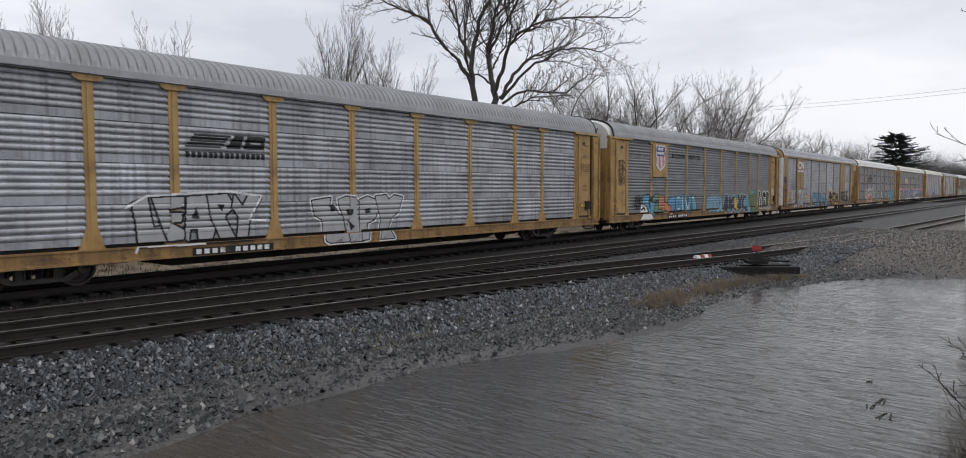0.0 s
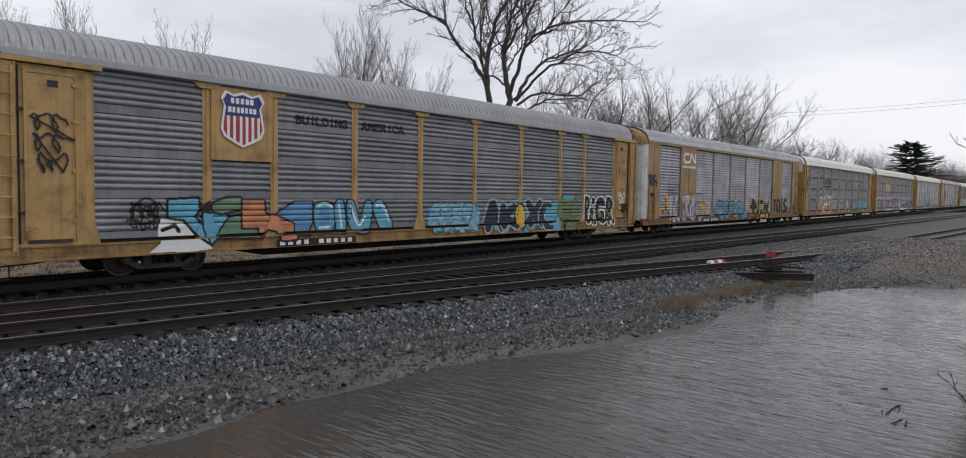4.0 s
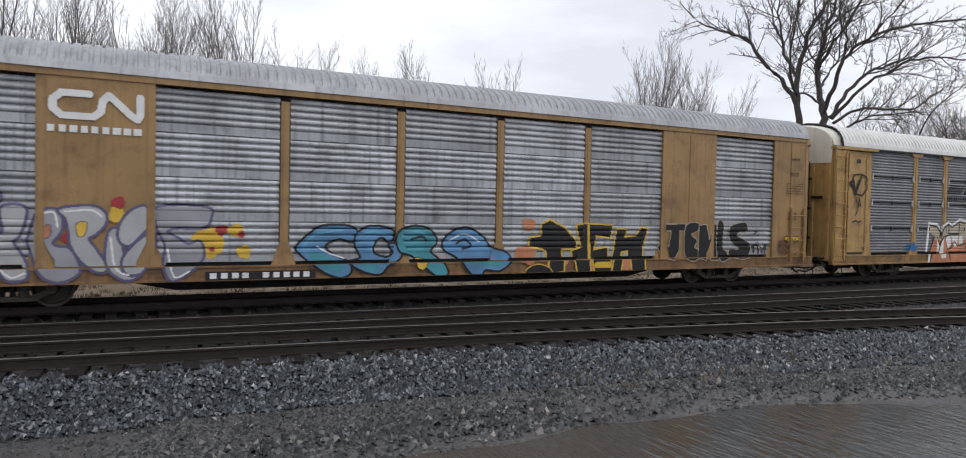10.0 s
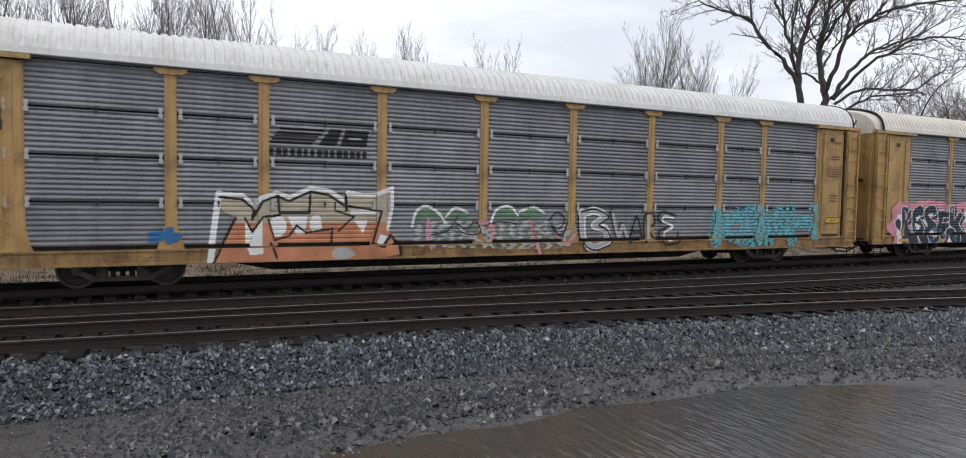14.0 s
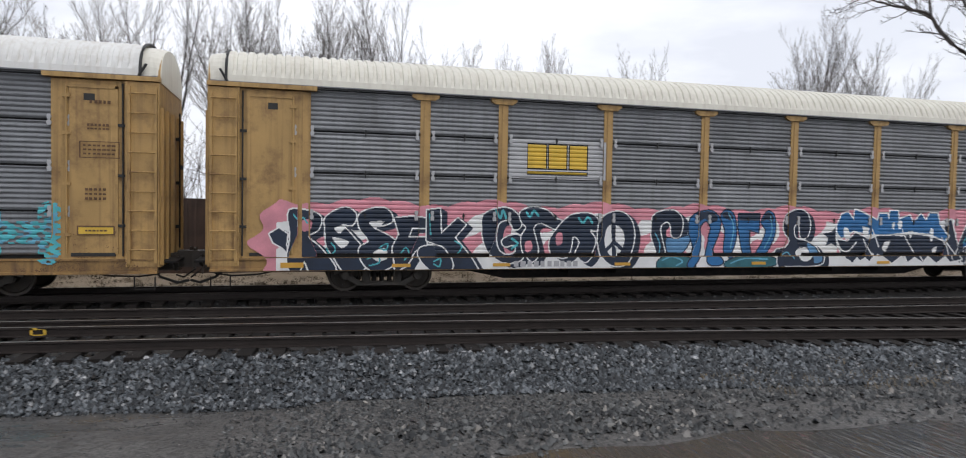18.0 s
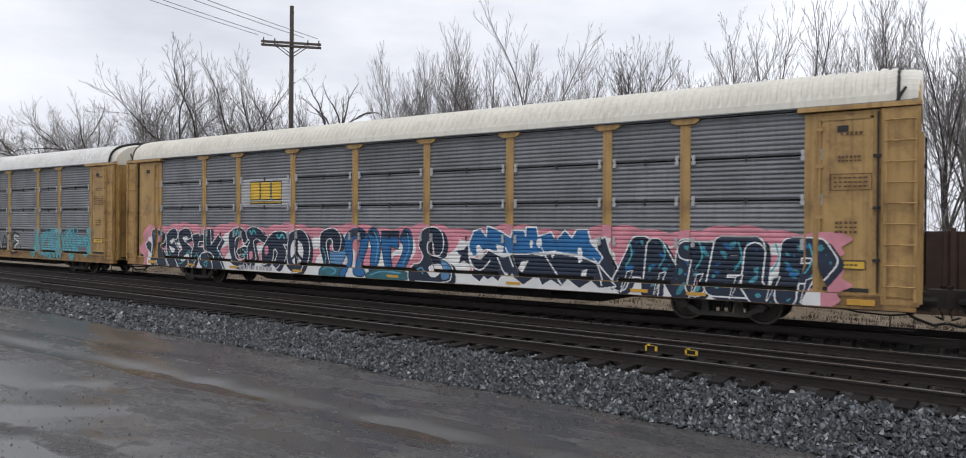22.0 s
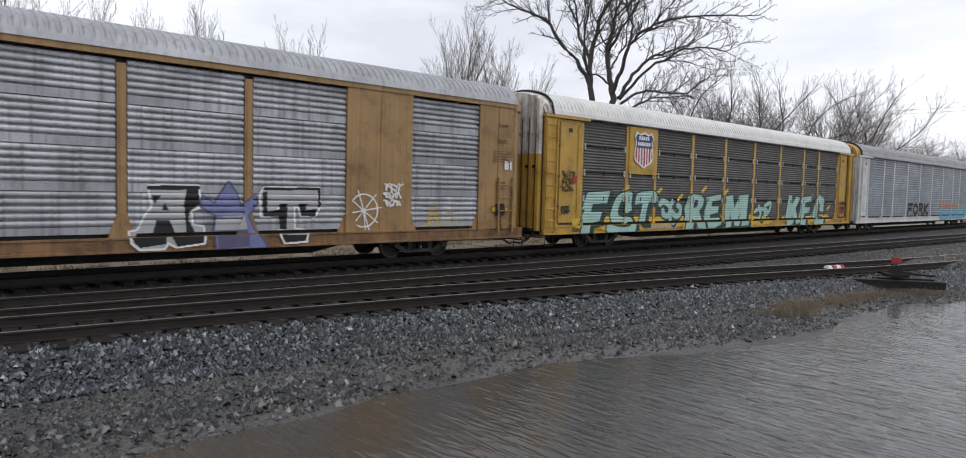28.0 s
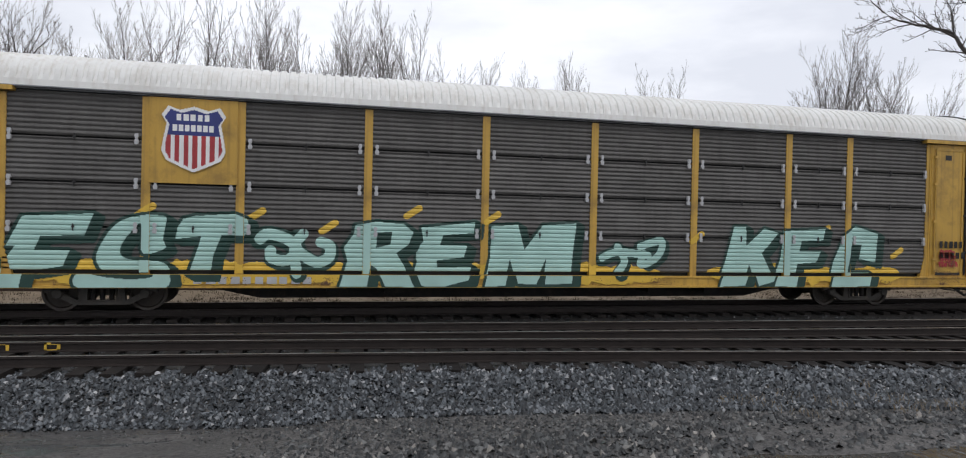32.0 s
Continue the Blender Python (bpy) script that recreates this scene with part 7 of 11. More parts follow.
    cv.letter([(23.75, 2.04), (24, 2), (23.97, 1.25), (24.17, 1.09), (24.12, 0.88), (23.74, 0.88)], "blackpaint", "sand", 0.03)
    cv.letter([(24.44, 1.99), (25.01, 2.06), (25.09, 1.79), (24.71, 1.75), (24.65, 1.62), (25.21, 1.35), (25.19, 1.02), (24.91, 0.87), (24.37, 0.92), (24.29, 1.16), (24.73, 1.18), (24.34, 1.46), (24.26, 1.79)], "blackpaint", "sand", 0.03)
    cv.line([(25.42, 1.69), (25.74, 1.84), (25.89, 1.53), (25.5, 1.35), (25.97, 1.26), (26.15, 1.76), (26.49, 1.62), (26.23, 1.35), (26.65, 1.17)], 0.02, "blackpaint")
    cv.put(car).location.y = -0.005


def d_words(sp, car):
    low = sp.get("sill0", 0.56) + 0.015
    cv = Canvas(sp, 5.4, 10.9, low, 2.6, "graffiti", "large orange and sand outlined letters", 19)
    cv.letter([(6, 2.14), (6.53, 2.09), (6.77, 1.86), (6.95, 2.05), (7.3, 2.17), (7.59, 2.06), (8.1, 2.29), (8.55, 2.22), (8.94, 1.97), (9.02, 2.18), (9.33, 2.14), (9.73, 2.15), (10.16, 2.31), (10.13, 1.82), (10.03, 1.41), (6.33, 1.43), (6.37, 1.6), (6.14, 1.73), (5.97, 1.87)], "sand", None, 0.0, False)
    cv.letter([(6.33, 1.49), (10.03, 1.48), (10.07, 1.26), (10.27, 1.13), (10.38, 0.68), (10.24, 0.65), (9.59, 0.57), (6.88, 0.58), (5.82, 0.57), (5.98, 0.88)], "orange", None, 0.0, False)
    cv.letter([(6.58, 1.59), (6.74, 1.27), (6.96, 1.62), (6.97, 0.76), (6.67, 0.73), (6.58, 1.01)], "white", None, 0.0, False)
    cv.letter([(7.16, 1.54), (7.37, 1.66), (7.53, 1.45), (7.45, 1.2), (7.22, 1.18)], "white", None, 0.0)
    cv.letter([(7.56, 1.63), (8.03, 1.63), (7.96, 1.21), (7.77, 1.19), (7.65, 1.41)], "white", None, 0.0, False)
    cv.letter([(8.11, 1.6), (8.33, 1.65), (8.35, 1.28), (8.11, 1.32)], "white", None, 0.0)
    cv.letter([(9.19, 1.54), (9.54, 1.54), (9.42, 1.2)], "white", None, 0.0, False)
    cv.letter([(9.1, 1.8), (9.77, 1.81), (9.77, 1.71), (9.1, 1.71)], "white", None, 0.0, False)
    cv.letter([(9.78, 0.96), (9.87, 1.19), (10.07, 1.13), (9.94, 0.85)], "white", None, 0.0, False)
    cv.letter([(8.64, 0.83), (8.95, 0.87), (9.19, 0.71), (8.95, 0.59), (8.64, 0.63)], "silver", None, 0.0)
    cv.line([(6, 2.16), (5.8, 0.56)], 0.07, "white", False)
    cv.line([(5.97, 1.88), (6, 2.16), (6.53, 2.12), (6.77, 1.9), (6.95, 2.08), (7.3, 2.2), (7.59, 2.09), (8.1, 2.33), (8.55, 2.27), (8.94, 2.03), (9.02, 2.23), (9.33, 2.19), (9.73, 2.19), (10.19, 2.36), (10.18, 1.85), (10.07, 1.32)], 0.05, "white", False)
    cv.line([(6.02, 2.08), (6.52, 2.03), (6.78, 1.8), (6.74, 1.57), (6.98, 1.99), (7.3, 2.11), (7.59, 2), (8.1, 2.24), (8.54, 2.16), (8.93, 1.91), (9.9, 1.77), (9.77, 1.32), (9.66, 0.95)], 0.03, "blackpaint", False)
    cv.line([(7.33, 2.13), (7.37, 1.66), (7.05, 1.63)], 0.03, "blackpaint", False)
    cv.line([(8.1, 2.24), (8.07, 1.72), (7.37, 1.72)], 0.03, "blackpaint", False)
    cv.line([(6.58, 1.59), (6.74, 1.27), (6.99, 1.63)], 0.025, "blackpaint", False)
    cv.line([(7.1, 1.57), (7.25, 1.07), (7.59, 1.16), (7.77, 1.42), (8, 1.24), (8.64, 1.33), (8.61, 0.96)], 0.025, "blackpaint", False)
    cv.line([(8.71, 1.97), (8.71, 1.78), (9.18, 1.63), (8.79, 1.27)], 0.025, "blackpaint", False)
    cv.line([(8.97, 2.15), (8.99, 1.79)], 0.04, "blackpaint", False)
    cv.line([(6.37, 1.6), (5.88, 0.58)], 0.03, "blackpaint", False)
    cv.line([(7.16, 1), (7.28, 0.66)], 0.03, "blackpaint", False)
    cv.line([(9.66, 0.95), (9.94, 0.88), (10.14, 1.16), (10.34, 0.94), (10.39, 0.68)], 0.04, "blackpaint", False)
    cv.put(car).location.y = -0.008
    cv = Canvas(sp, 10.7, 16.2, low, 2.1, "graffiti", "faded green and pink lettering with white arcs", 21)
    cv.letter([(10.71, 1.35), (11.61, 1.54), (13.09, 1.47), (14.67, 1.53), (15.73, 1.32), (15.64, 0.81), (14.29, 0.73), (11.98, 0.81), (10.75, 0.9)], "silver", None, 0.0)
    cv.letter([(10.74, 1.47), (10.82, 1.73), (11.08, 1.88), (11.36, 1.81), (11.54, 1.5), (11.12, 1.57)], "green", None, 0.0)
    cv.letter([(11.64, 1.57), (11.75, 1.78), (12.14, 1.87), (12.37, 1.67), (12.26, 1.47), (11.97, 1.64)], "green", None, 0.0)
    cv.letter([(13.08, 1.57), (13.23, 1.82), (13.66, 1.88), (13.86, 1.67), (13.75, 1.5), (13.43, 1.67)], "green", None, 0.0)
    cv.letter([(13.9, 1.85), (14.66, 1.9), (14.75, 1.64), (14.06, 1.57)], "green", None, 0.0, False)
    cv.line([(10.74, 1.38), (10.84, 1.75), (11.11, 1.91), (11.46, 1.75), (11.68, 1.47)], 0.035, "white")
    cv.line([(11.7, 1.64), (11.96, 1.87), (12.33, 1.75)], 0.035, "white")
    cv.line([(13.05, 1.47), (13.23, 1.84), (13.66, 1.91), (13.9, 1.67)], 0.035, "white")
    cv.line([(13.94, 1.78), (14.42, 1.9), (14.75, 1.75)], 0.035, "white")
    cv.line([(11.2, 1.55), (11.17, 1.18), (11.23, 0.82)], 0.05, "pink")
    cv.line([(12.71, 1.5), (13.13, 1.33), (13.02, 0.96)], 0.045, "pink")
    cv.line([(14.3, 1.53), (14.49, 0.8), (14.62, 0.51)], 0.05, "pink")
    cv.line([(15.2, 1.14), (15.42, 0.83), (15.78, 1.06)], 0.045, "pink")
    cv.line([(11.26, 1.15), (11.76, 1.27), (12.06, 1.67)], 0.016, "blackpaint")
    cv.line([(11.97, 1.47), (12.34, 1.3), (12.56, 1.54), (12.71, 1.2), (12.27, 1.17), (12.01, 1.34)], 0.016, "blackpaint")
    cv.line([(12.82, 1.37), (13.28, 1.5), (13.87, 1.43)], 0.016, "blackpaint")
    cv.line([(14.94, 1.53), (15.19, 1.76), (15.47, 1.57), (15.26, 1.28), (15.01, 1.39), (15.35, 1.07), (15.56, 1.46)], 0.022, "blackpaint")
    cv.speckle(cv.c == cv.key("silver"), None, 0.3, 0.45, 1.5)
    cv.speckle(cv.c == cv.key("silver"), "green", 0.4, 0.25, 1.5)
    cv.put(car).location.y = -0.005
    cv = Canvas(sp, 15.9, 20.5, low, 2.1, "graffiti", "grey letters with black and white outlines", 23)
    cv.line([(16.07, 1.77), (16.14, 0.95), (16.41, 0.73), (16.97, 0.9), (16.93, 1.27), (16.52, 1.39), (16.92, 1.64), (16.51, 1.82), (16.11, 1.71)], 0.12, "white")
    cv.line([(16.07, 1.77), (16.14, 0.95), (16.45, 0.76), (16.96, 0.94), (16.88, 1.27), (16.52, 1.39), (16.92, 1.64), (16.51, 1.82), (16.11, 1.71)], 0.07, "silver")
    cv.line([(15.94, 1.68), (16.05, 0.91), (16.45, 0.65), (17.08, 0.86), (17.02, 1.23), (16.7, 1.38), (17.05, 1.64), (16.55, 1.86), (16.06, 1.79)], 0.028, "blackpaint")
    cv.line([(17.09, 1.79), (17.4, 0.93), (17.52, 1.46), (17.78, 0.85), (18.08, 1.68)], 0.028, "blackpaint")
    cv.line([(17.21, 1.68), (17.44, 1.01), (17.57, 1.38), (17.77, 1)], 0.06, "silver")
    cv.line([(17.82, 0.89), (18.13, 1.64), (18.35, 0.88)], 0.028, "blackpaint")
    cv.line([(17.96, 1.19), (18.29, 1.19)], 0.028, "blackpaint")
    cv.line([(18.4, 0.84), (18.42, 1.68), (18.76, 1.72), (18.82, 1.41), (18.53, 1.3), (18.89, 0.87)], 0.028, "blackpaint")
    cv.line([(18.54, 1.64), (18.57, 0.95)], 0.06, "silver")
    cv.line([(19.66, 1.68), (19.1, 1.8), (18.96, 1.53), (19.42, 1.37), (19.02, 1.18), (19.14, 0.79), (19.74, 0.86), (19.78, 1.17)], 0.03, "blackpaint")
    cv.line([(19.56, 1.61), (19.2, 1.65), (19.16, 1.49), (19.57, 1.33), (19.23, 1.14), (19.29, 0.91), (19.64, 0.98)], 0.035, "white")
    cv.put(car).location.y = -0.005


def f_words(sp, car):
    low = sp.get("sill0", 0.56) + 0.015
    cv = Canvas(sp, 9.6, 17.4, low, 2.6, "graffiti", "flowing blue graffiti with white edge and pink haze", 33)
    cv.blob(12.72, 1.77, 0.21, 0.22, "pink", 0.2)
    cv.blob(13.52, 1.94, 0.25, 0.24, "pink", 0.2)
    cv.blob(16.68, 1.26, 0.31, 0.29, "pink", 0.2)
    cv.blob(10.54, 1.2, 0.19, 0.21, "pink", 0.2)
    cv.blob(10.96, 1.51, 0.12, 0.12, "pink", 0.2)
    cv.letter([(10.54, 1.52), (10.61, 1.78), (10.82, 1.92), (11.32, 1.95), (11.68, 1.8), (12.01, 1.61), (11.68, 1.55), (11.25, 1.72), (10.92, 1.66), (10.89, 1.4), (11.17, 1.28), (11.36, 1.2), (10.96, 1.12), (10.68, 1.23)], "deepblue", "white", 0.035)
    cv.letter([(10.73, 1.98), (11.11, 2.04), (11.54, 1.92), (12.01, 1.65), (11.54, 1.7), (11.11, 1.85), (10.8, 1.85)], "midblue", "white", 0.03)
    cv.letter([(12.5, 1.99), (12.62, 2.13), (12.8, 2.07), (12.84, 1.72), (12.92, 1.57), (12.69, 1.62), (12.51, 1.8)], "deepblue", "white", 0.035)
    cv.letter([(12.91, 2.1), (13.15, 2.13), (13.26, 1.79), (13.18, 1.46), (12.95, 1.61)], "teal", "white", 0.03)
    cv.letter([(13.77, 1.64), (13.83, 1.82), (14.04, 1.87), (14.27, 1.67), (14.37, 1.53), (13.83, 1.52)], "deepblue", "white", 0.03)
    cv.letter([(14.23, 1.87), (14.31, 2.07), (14.51, 2.1), (14.72, 1.97), (14.85, 1.68), (14.27, 1.6)], "deepblue", "white", 0.03)
    cv.letter([(14.84, 1.97), (15.08, 2.02), (15.18, 1.68), (14.79, 1.63)], "teal", "white", 0.03)
    cv.letter([(15.28, 2.05), (15.44, 2.13), (15.66, 1.94), (15.67, 1.59), (15.38, 1.56)], "deepblue", "white", 0.03)
    cv.letter([(15.54, 1.28), (15.91, 1.54), (16.28, 1.86), (16.59, 2.02), (16.86, 1.97), (16.9, 1.78), (16.59, 1.62), (16.28, 1.62), (16.08, 1.37), (15.83, 1.24)], "midblue", "white", 0.035)
    cv.letter([(16.28, 1.52), (16.76, 1.7), (16.85, 1.45), (16.68, 1.1), (16.35, 1.03), (16.25, 1.3)], "deepblue", "white", 0.03)
    cv.letter([(10.19, 0.64), (10.53, 0.86), (11.24, 1.14), (11.9, 1.46), (12.5, 1.63), (12.72, 1.71), (12.95, 1.63), (13.06, 1.33), (13.33, 1.44), (13.64, 1.55), (14.43, 1.65), (15.08, 1.72), (15.49, 1.69), (15.61, 1.2), (16.08, 1.29), (16.59, 0.98), (17.22, 0.72), (17.03, 0.61), (16.08, 0.6), (15.25, 0.53), (14.27, 0.6), (13.64, 0.54), (12.12, 0.56), (11.24, 0.58)], "deepblue", "white", 0.04, False)
    cv.letter([(13.33, 1.31), (14.27, 1.48), (14.92, 1.38), (14.27, 1.17), (13.49, 1.09)], "navy", None, 0.0)
    cv.letter([(11.53, 0.95), (12.27, 1.2), (12.87, 1.13), (12.27, 0.93)], "navy", None, 0.0)
    cv.letter([(15.25, 1.09), (15.91, 1.05), (15.58, 0.87)], "navy", None, 0.0)
    cv.letter([(10.67, 0.76), (11.53, 1.04), (12.12, 1.17), (11.68, 0.8)], "midblue", None, 0.0)
    cv.letter([(12.87, 0.71), (13.96, 0.87), (14.92, 0.79), (13.96, 0.62)], "midblue", None, 0.0)
    cv.line([(10.67, 0.91), (11.24, 1.07), (12.12, 1.41), (12.72, 1.56)], 0.018, "aqua")
    cv.line([(11.53, 0.74), (11.75, 0.97), (12.12, 1.02), (11.97, 1.19)], 0.018, "aqua")
    cv.line([(12.12, 0.88), (12.42, 1.11), (12.9, 1.34)], 0.018, "aqua")
    cv.line([(13.18, 1.28), (13.96, 1.45), (14.63, 1.6)], 0.018, "aqua")
    cv.line([(13.33, 0.94), (14.27, 1.08), (15.11, 1.22)], 0.018, "aqua")
    cv.line([(15.25, 0.81), (16.08, 0.9), (16.8, 0.81)], 0.018, "aqua")
    cv.line([(12.3, 0.96), (12.72, 0.71), (13.64, 0.61)], 0.018, "aqua")
    cv.line([(11.54, 1.8), (11.25, 1.69), (11.36, 1.33), (11.13, 1.22)], 0.018, "aqua")
    cv.line([(11.75, 0.91), (12.12, 0.99), (12.39, 0.84)], 0.016, "white")
    cv.line([(14.35, 0.98), (14.84, 1.1), (15.08, 0.94)], 0.016, "white")
    deep = cv.c == cv.key("deepblue")
    cv.speckle(deep, "midblue", 0.45, 0.3, 2.2)
    cv.speckle(deep, "navy", 0.6, 0.18, 2.0)
    cv.speckle(deep, "skyblue", 0.3, 0.1, 2.6)
    cv.speckle(deep, "white", 0.25, 0.04, 3.0)
    cv.put(car).location.y = -0.005


def g_words(sp, car):
    low = sp.get("sill0", 0.56) + 0.015
    cv = Canvas(sp, 3.3, 9.6, low, 2.8, "graffiti", "silver letters with dark red outline", 35)
    cv.line([(4.11, 2.26), (3.78, 1.62), (3.59, 1.34), (4.32, 0.89), (4.77, 0.67)], 0.12, "red", False)
    cv.letter([(4.08, 2.1), (4.44, 2.18), (4.75, 2.12), (5.07, 1.9), (5.04, 1.54), (4.77, 1.28), (4.5, 1.35), (4.47, 1.1), (4.94, 0.81), (4.59, 0.75), (4.28, 0.86), (3.97, 1.19), (3.71, 1.28), (3.82, 1.62), (4.01, 1.79)], "silver", "red", 0.1)
    cv.letter([(4.5, 1.59), (4.74, 1.63), (4.71, 1.42), (4.46, 1.45)], "red", None, 0.0)
    cv.letter([(5.1, 2.16), (5.38, 2.14), (5.33, 1.72), (5.51, 1.49), (5.76, 1.64), (5.6, 2.09), (5.81, 2.09), (6.05, 1.64), (6.29, 1.31), (6.31, 0.9), (6.02, 0.72), (5.85, 1.09), (5.51, 1.35), (5.42, 1), (5.54, 0.73), (5.21, 0.74), (5.26, 1.27), (5.07, 1.72)], "silver", "red", 0.1)
    cv.letter([(6.26, 2.16), (6.61, 1.98), (6.58, 1.55), (6.37, 1.12), (6.77, 0.97), (6.93, 1.08), (6.81, 1.65), (6.96, 1.93), (7.19, 2.12), (7.32, 1.94), (7.15, 1.46), (7.12, 0.97), (6.77, 0.78), (6.38, 0.9), (6.24, 1.37)], "silver", "red", 0.1)
    cv.letter([(7.21, 1.75), (7.55, 2.13), (8.05, 2.2), (8.52, 1.96), (8.64, 1.47), (8.47, 1.23), (8.13, 1.37), (7.95, 1.66), (7.7, 1.66), (7.59, 1.37), (7.84, 1.27), (8.41, 0.96), (7.61, 0.77), (7.31, 1.12), (7.49, 1.46)], "silver", "red", 0.1)
    cv.line([(8.73, 1.77), (8.95, 1.07), (9.48, 0.72)], 0.06, "red", False)
    cv.line([(3.89, 1.71), (4.08, 2.04), (4.64, 2.12), (4.94, 1.84)], 0.022, "white")
    cv.line([(5.27, 2.03), (5.37, 1.63), (5.6, 1.38)], 0.022, "white")
    cv.line([(6.43, 1.98), (6.44, 1.53)], 0.022, "white")
    cv.line([(7.47, 1.88), (7.95, 2.08), (8.37, 1.86)], 0.022, "white")
    cv.put(car).location.y = -0.008
    cv = Canvas(sp, 15.2, 20.9, low, 2.5, "graffiti", "black and silver slab letters beside a plain blue star", 37)
    cv.letter([(16.13, 2.08), (17.23, 2.09), (17.29, 1.62), (17.06, 1.51), (17.09, 1.16), (17.36, 1.1), (17.33, 0.74), (16.7, 0.67), (16.49, 0.79), (16.42, 0.65), (15.89, 0.65), (15.73, 0.79), (15.71, 1.02), (15.89, 1.05), (16.06, 1.4), (16.22, 1.62), (16.16, 1.83)], "silver", "white", 0.05, False)
    cv.line([(16.13, 2.04), (17.23, 2.06)], 0.05, "blackpaint", False)
    cv.letter([(16.98, 2.06), (17.23, 2.06), (17.29, 1.66), (17.07, 1.53), (17, 1.32), (17.17, 0.98), (16.97, 0.96), (16.91, 1.69)], "blackpaint", None, 0.0, False)
    cv.letter([(16.18, 1.86), (16.39, 1.86), (16.25, 1.67)], "blackpaint", None, 0.0, False)
    cv.letter([(16.28, 1.29), (16.58, 1.28), (16.72, 0.96), (16.21, 0.98)], "blackpaint", None, 0.0, False)
    cv.letter([(16.48, 1.7), (16.56, 1.53), (16.41, 1.53)], "blackpaint", None, 0.0, False)
    cv.letter([(15.72, 0.93), (16.47, 0.94), (16.47, 0.74), (15.9, 0.67), (15.77, 0.79)], "blackpaint", None, 0.0, False)
    cv.letter([(16.58, 0.91), (17.33, 0.95), (17.32, 0.74), (16.72, 0.67)], "blackpaint", None, 0.0, False)
    cv.letter([(18.91, 2.08), (20.45, 2.1), (20.49, 1.62), (20.35, 1.34), (19.95, 1.36), (19.87, 1.62), (19.73, 1.62), (19.74, 1.02), (20.06, 0.96), (20.05, 0.7), (19.43, 0.67), (19.29, 0.96), (19.51, 1.02), (19.5, 1.62), (19.33, 1.62), (19.08, 1.38), (18.83, 1.37), (18.82, 1.93)], "silver", "white", 0.05, False)
    cv.letter([(18.86, 1.95), (18.99, 2.01), (18.99, 1.46), (19.33, 1.54), (19.33, 1.68), (19.56, 1.68), (19.53, 1.02), (19.34, 1.02), (19.33, 1.38), (18.88, 1.35)], "blackpaint", None, 0.0, False)
    cv.letter([(19.87, 1.69), (20.12, 1.69), (20.07, 1.51), (20.42, 1.55), (20.35, 1.34), (19.95, 1.36)], "blackpaint", None, 0.0, False)
    cv.letter([(19.34, 0.88), (20.06, 0.86), (19.99, 0.7), (19.43, 0.68)], "blackpaint", None, 0.0, False)
    cv.line([(18.91, 2.06), (20.47, 2.09), (20.49, 1.62)], 0.035, "blackpaint", False)
    cv.letter([(17.79, 1.92), (17.98, 2.2), (18.18, 1.92), (18.29, 1.6), (18.66, 1.88), (18.71, 1.7), (18.45, 1.39), (18.59, 1.07), (18.92, 0.59), (18.88, 0.49), (17.65, 0.55), (17.62, 1.01), (17.68, 1.39), (17.32, 1.62), (17.35, 1.84), (17.64, 1.66)], "periwinkle", "lilac", 0.05, False)
    cv.letter([(17.68, 1.36), (18.39, 1.39), (18.46, 1.04), (17.65, 1.03)], "silver", None, 0.0, False)
    cv.letter([(17.65, 1), (18.46, 1.03), (18.46, 0.61), (17.68, 0.57)], "lilac", None, 0.0, False)
    cv.put(car).location.y = -0.005


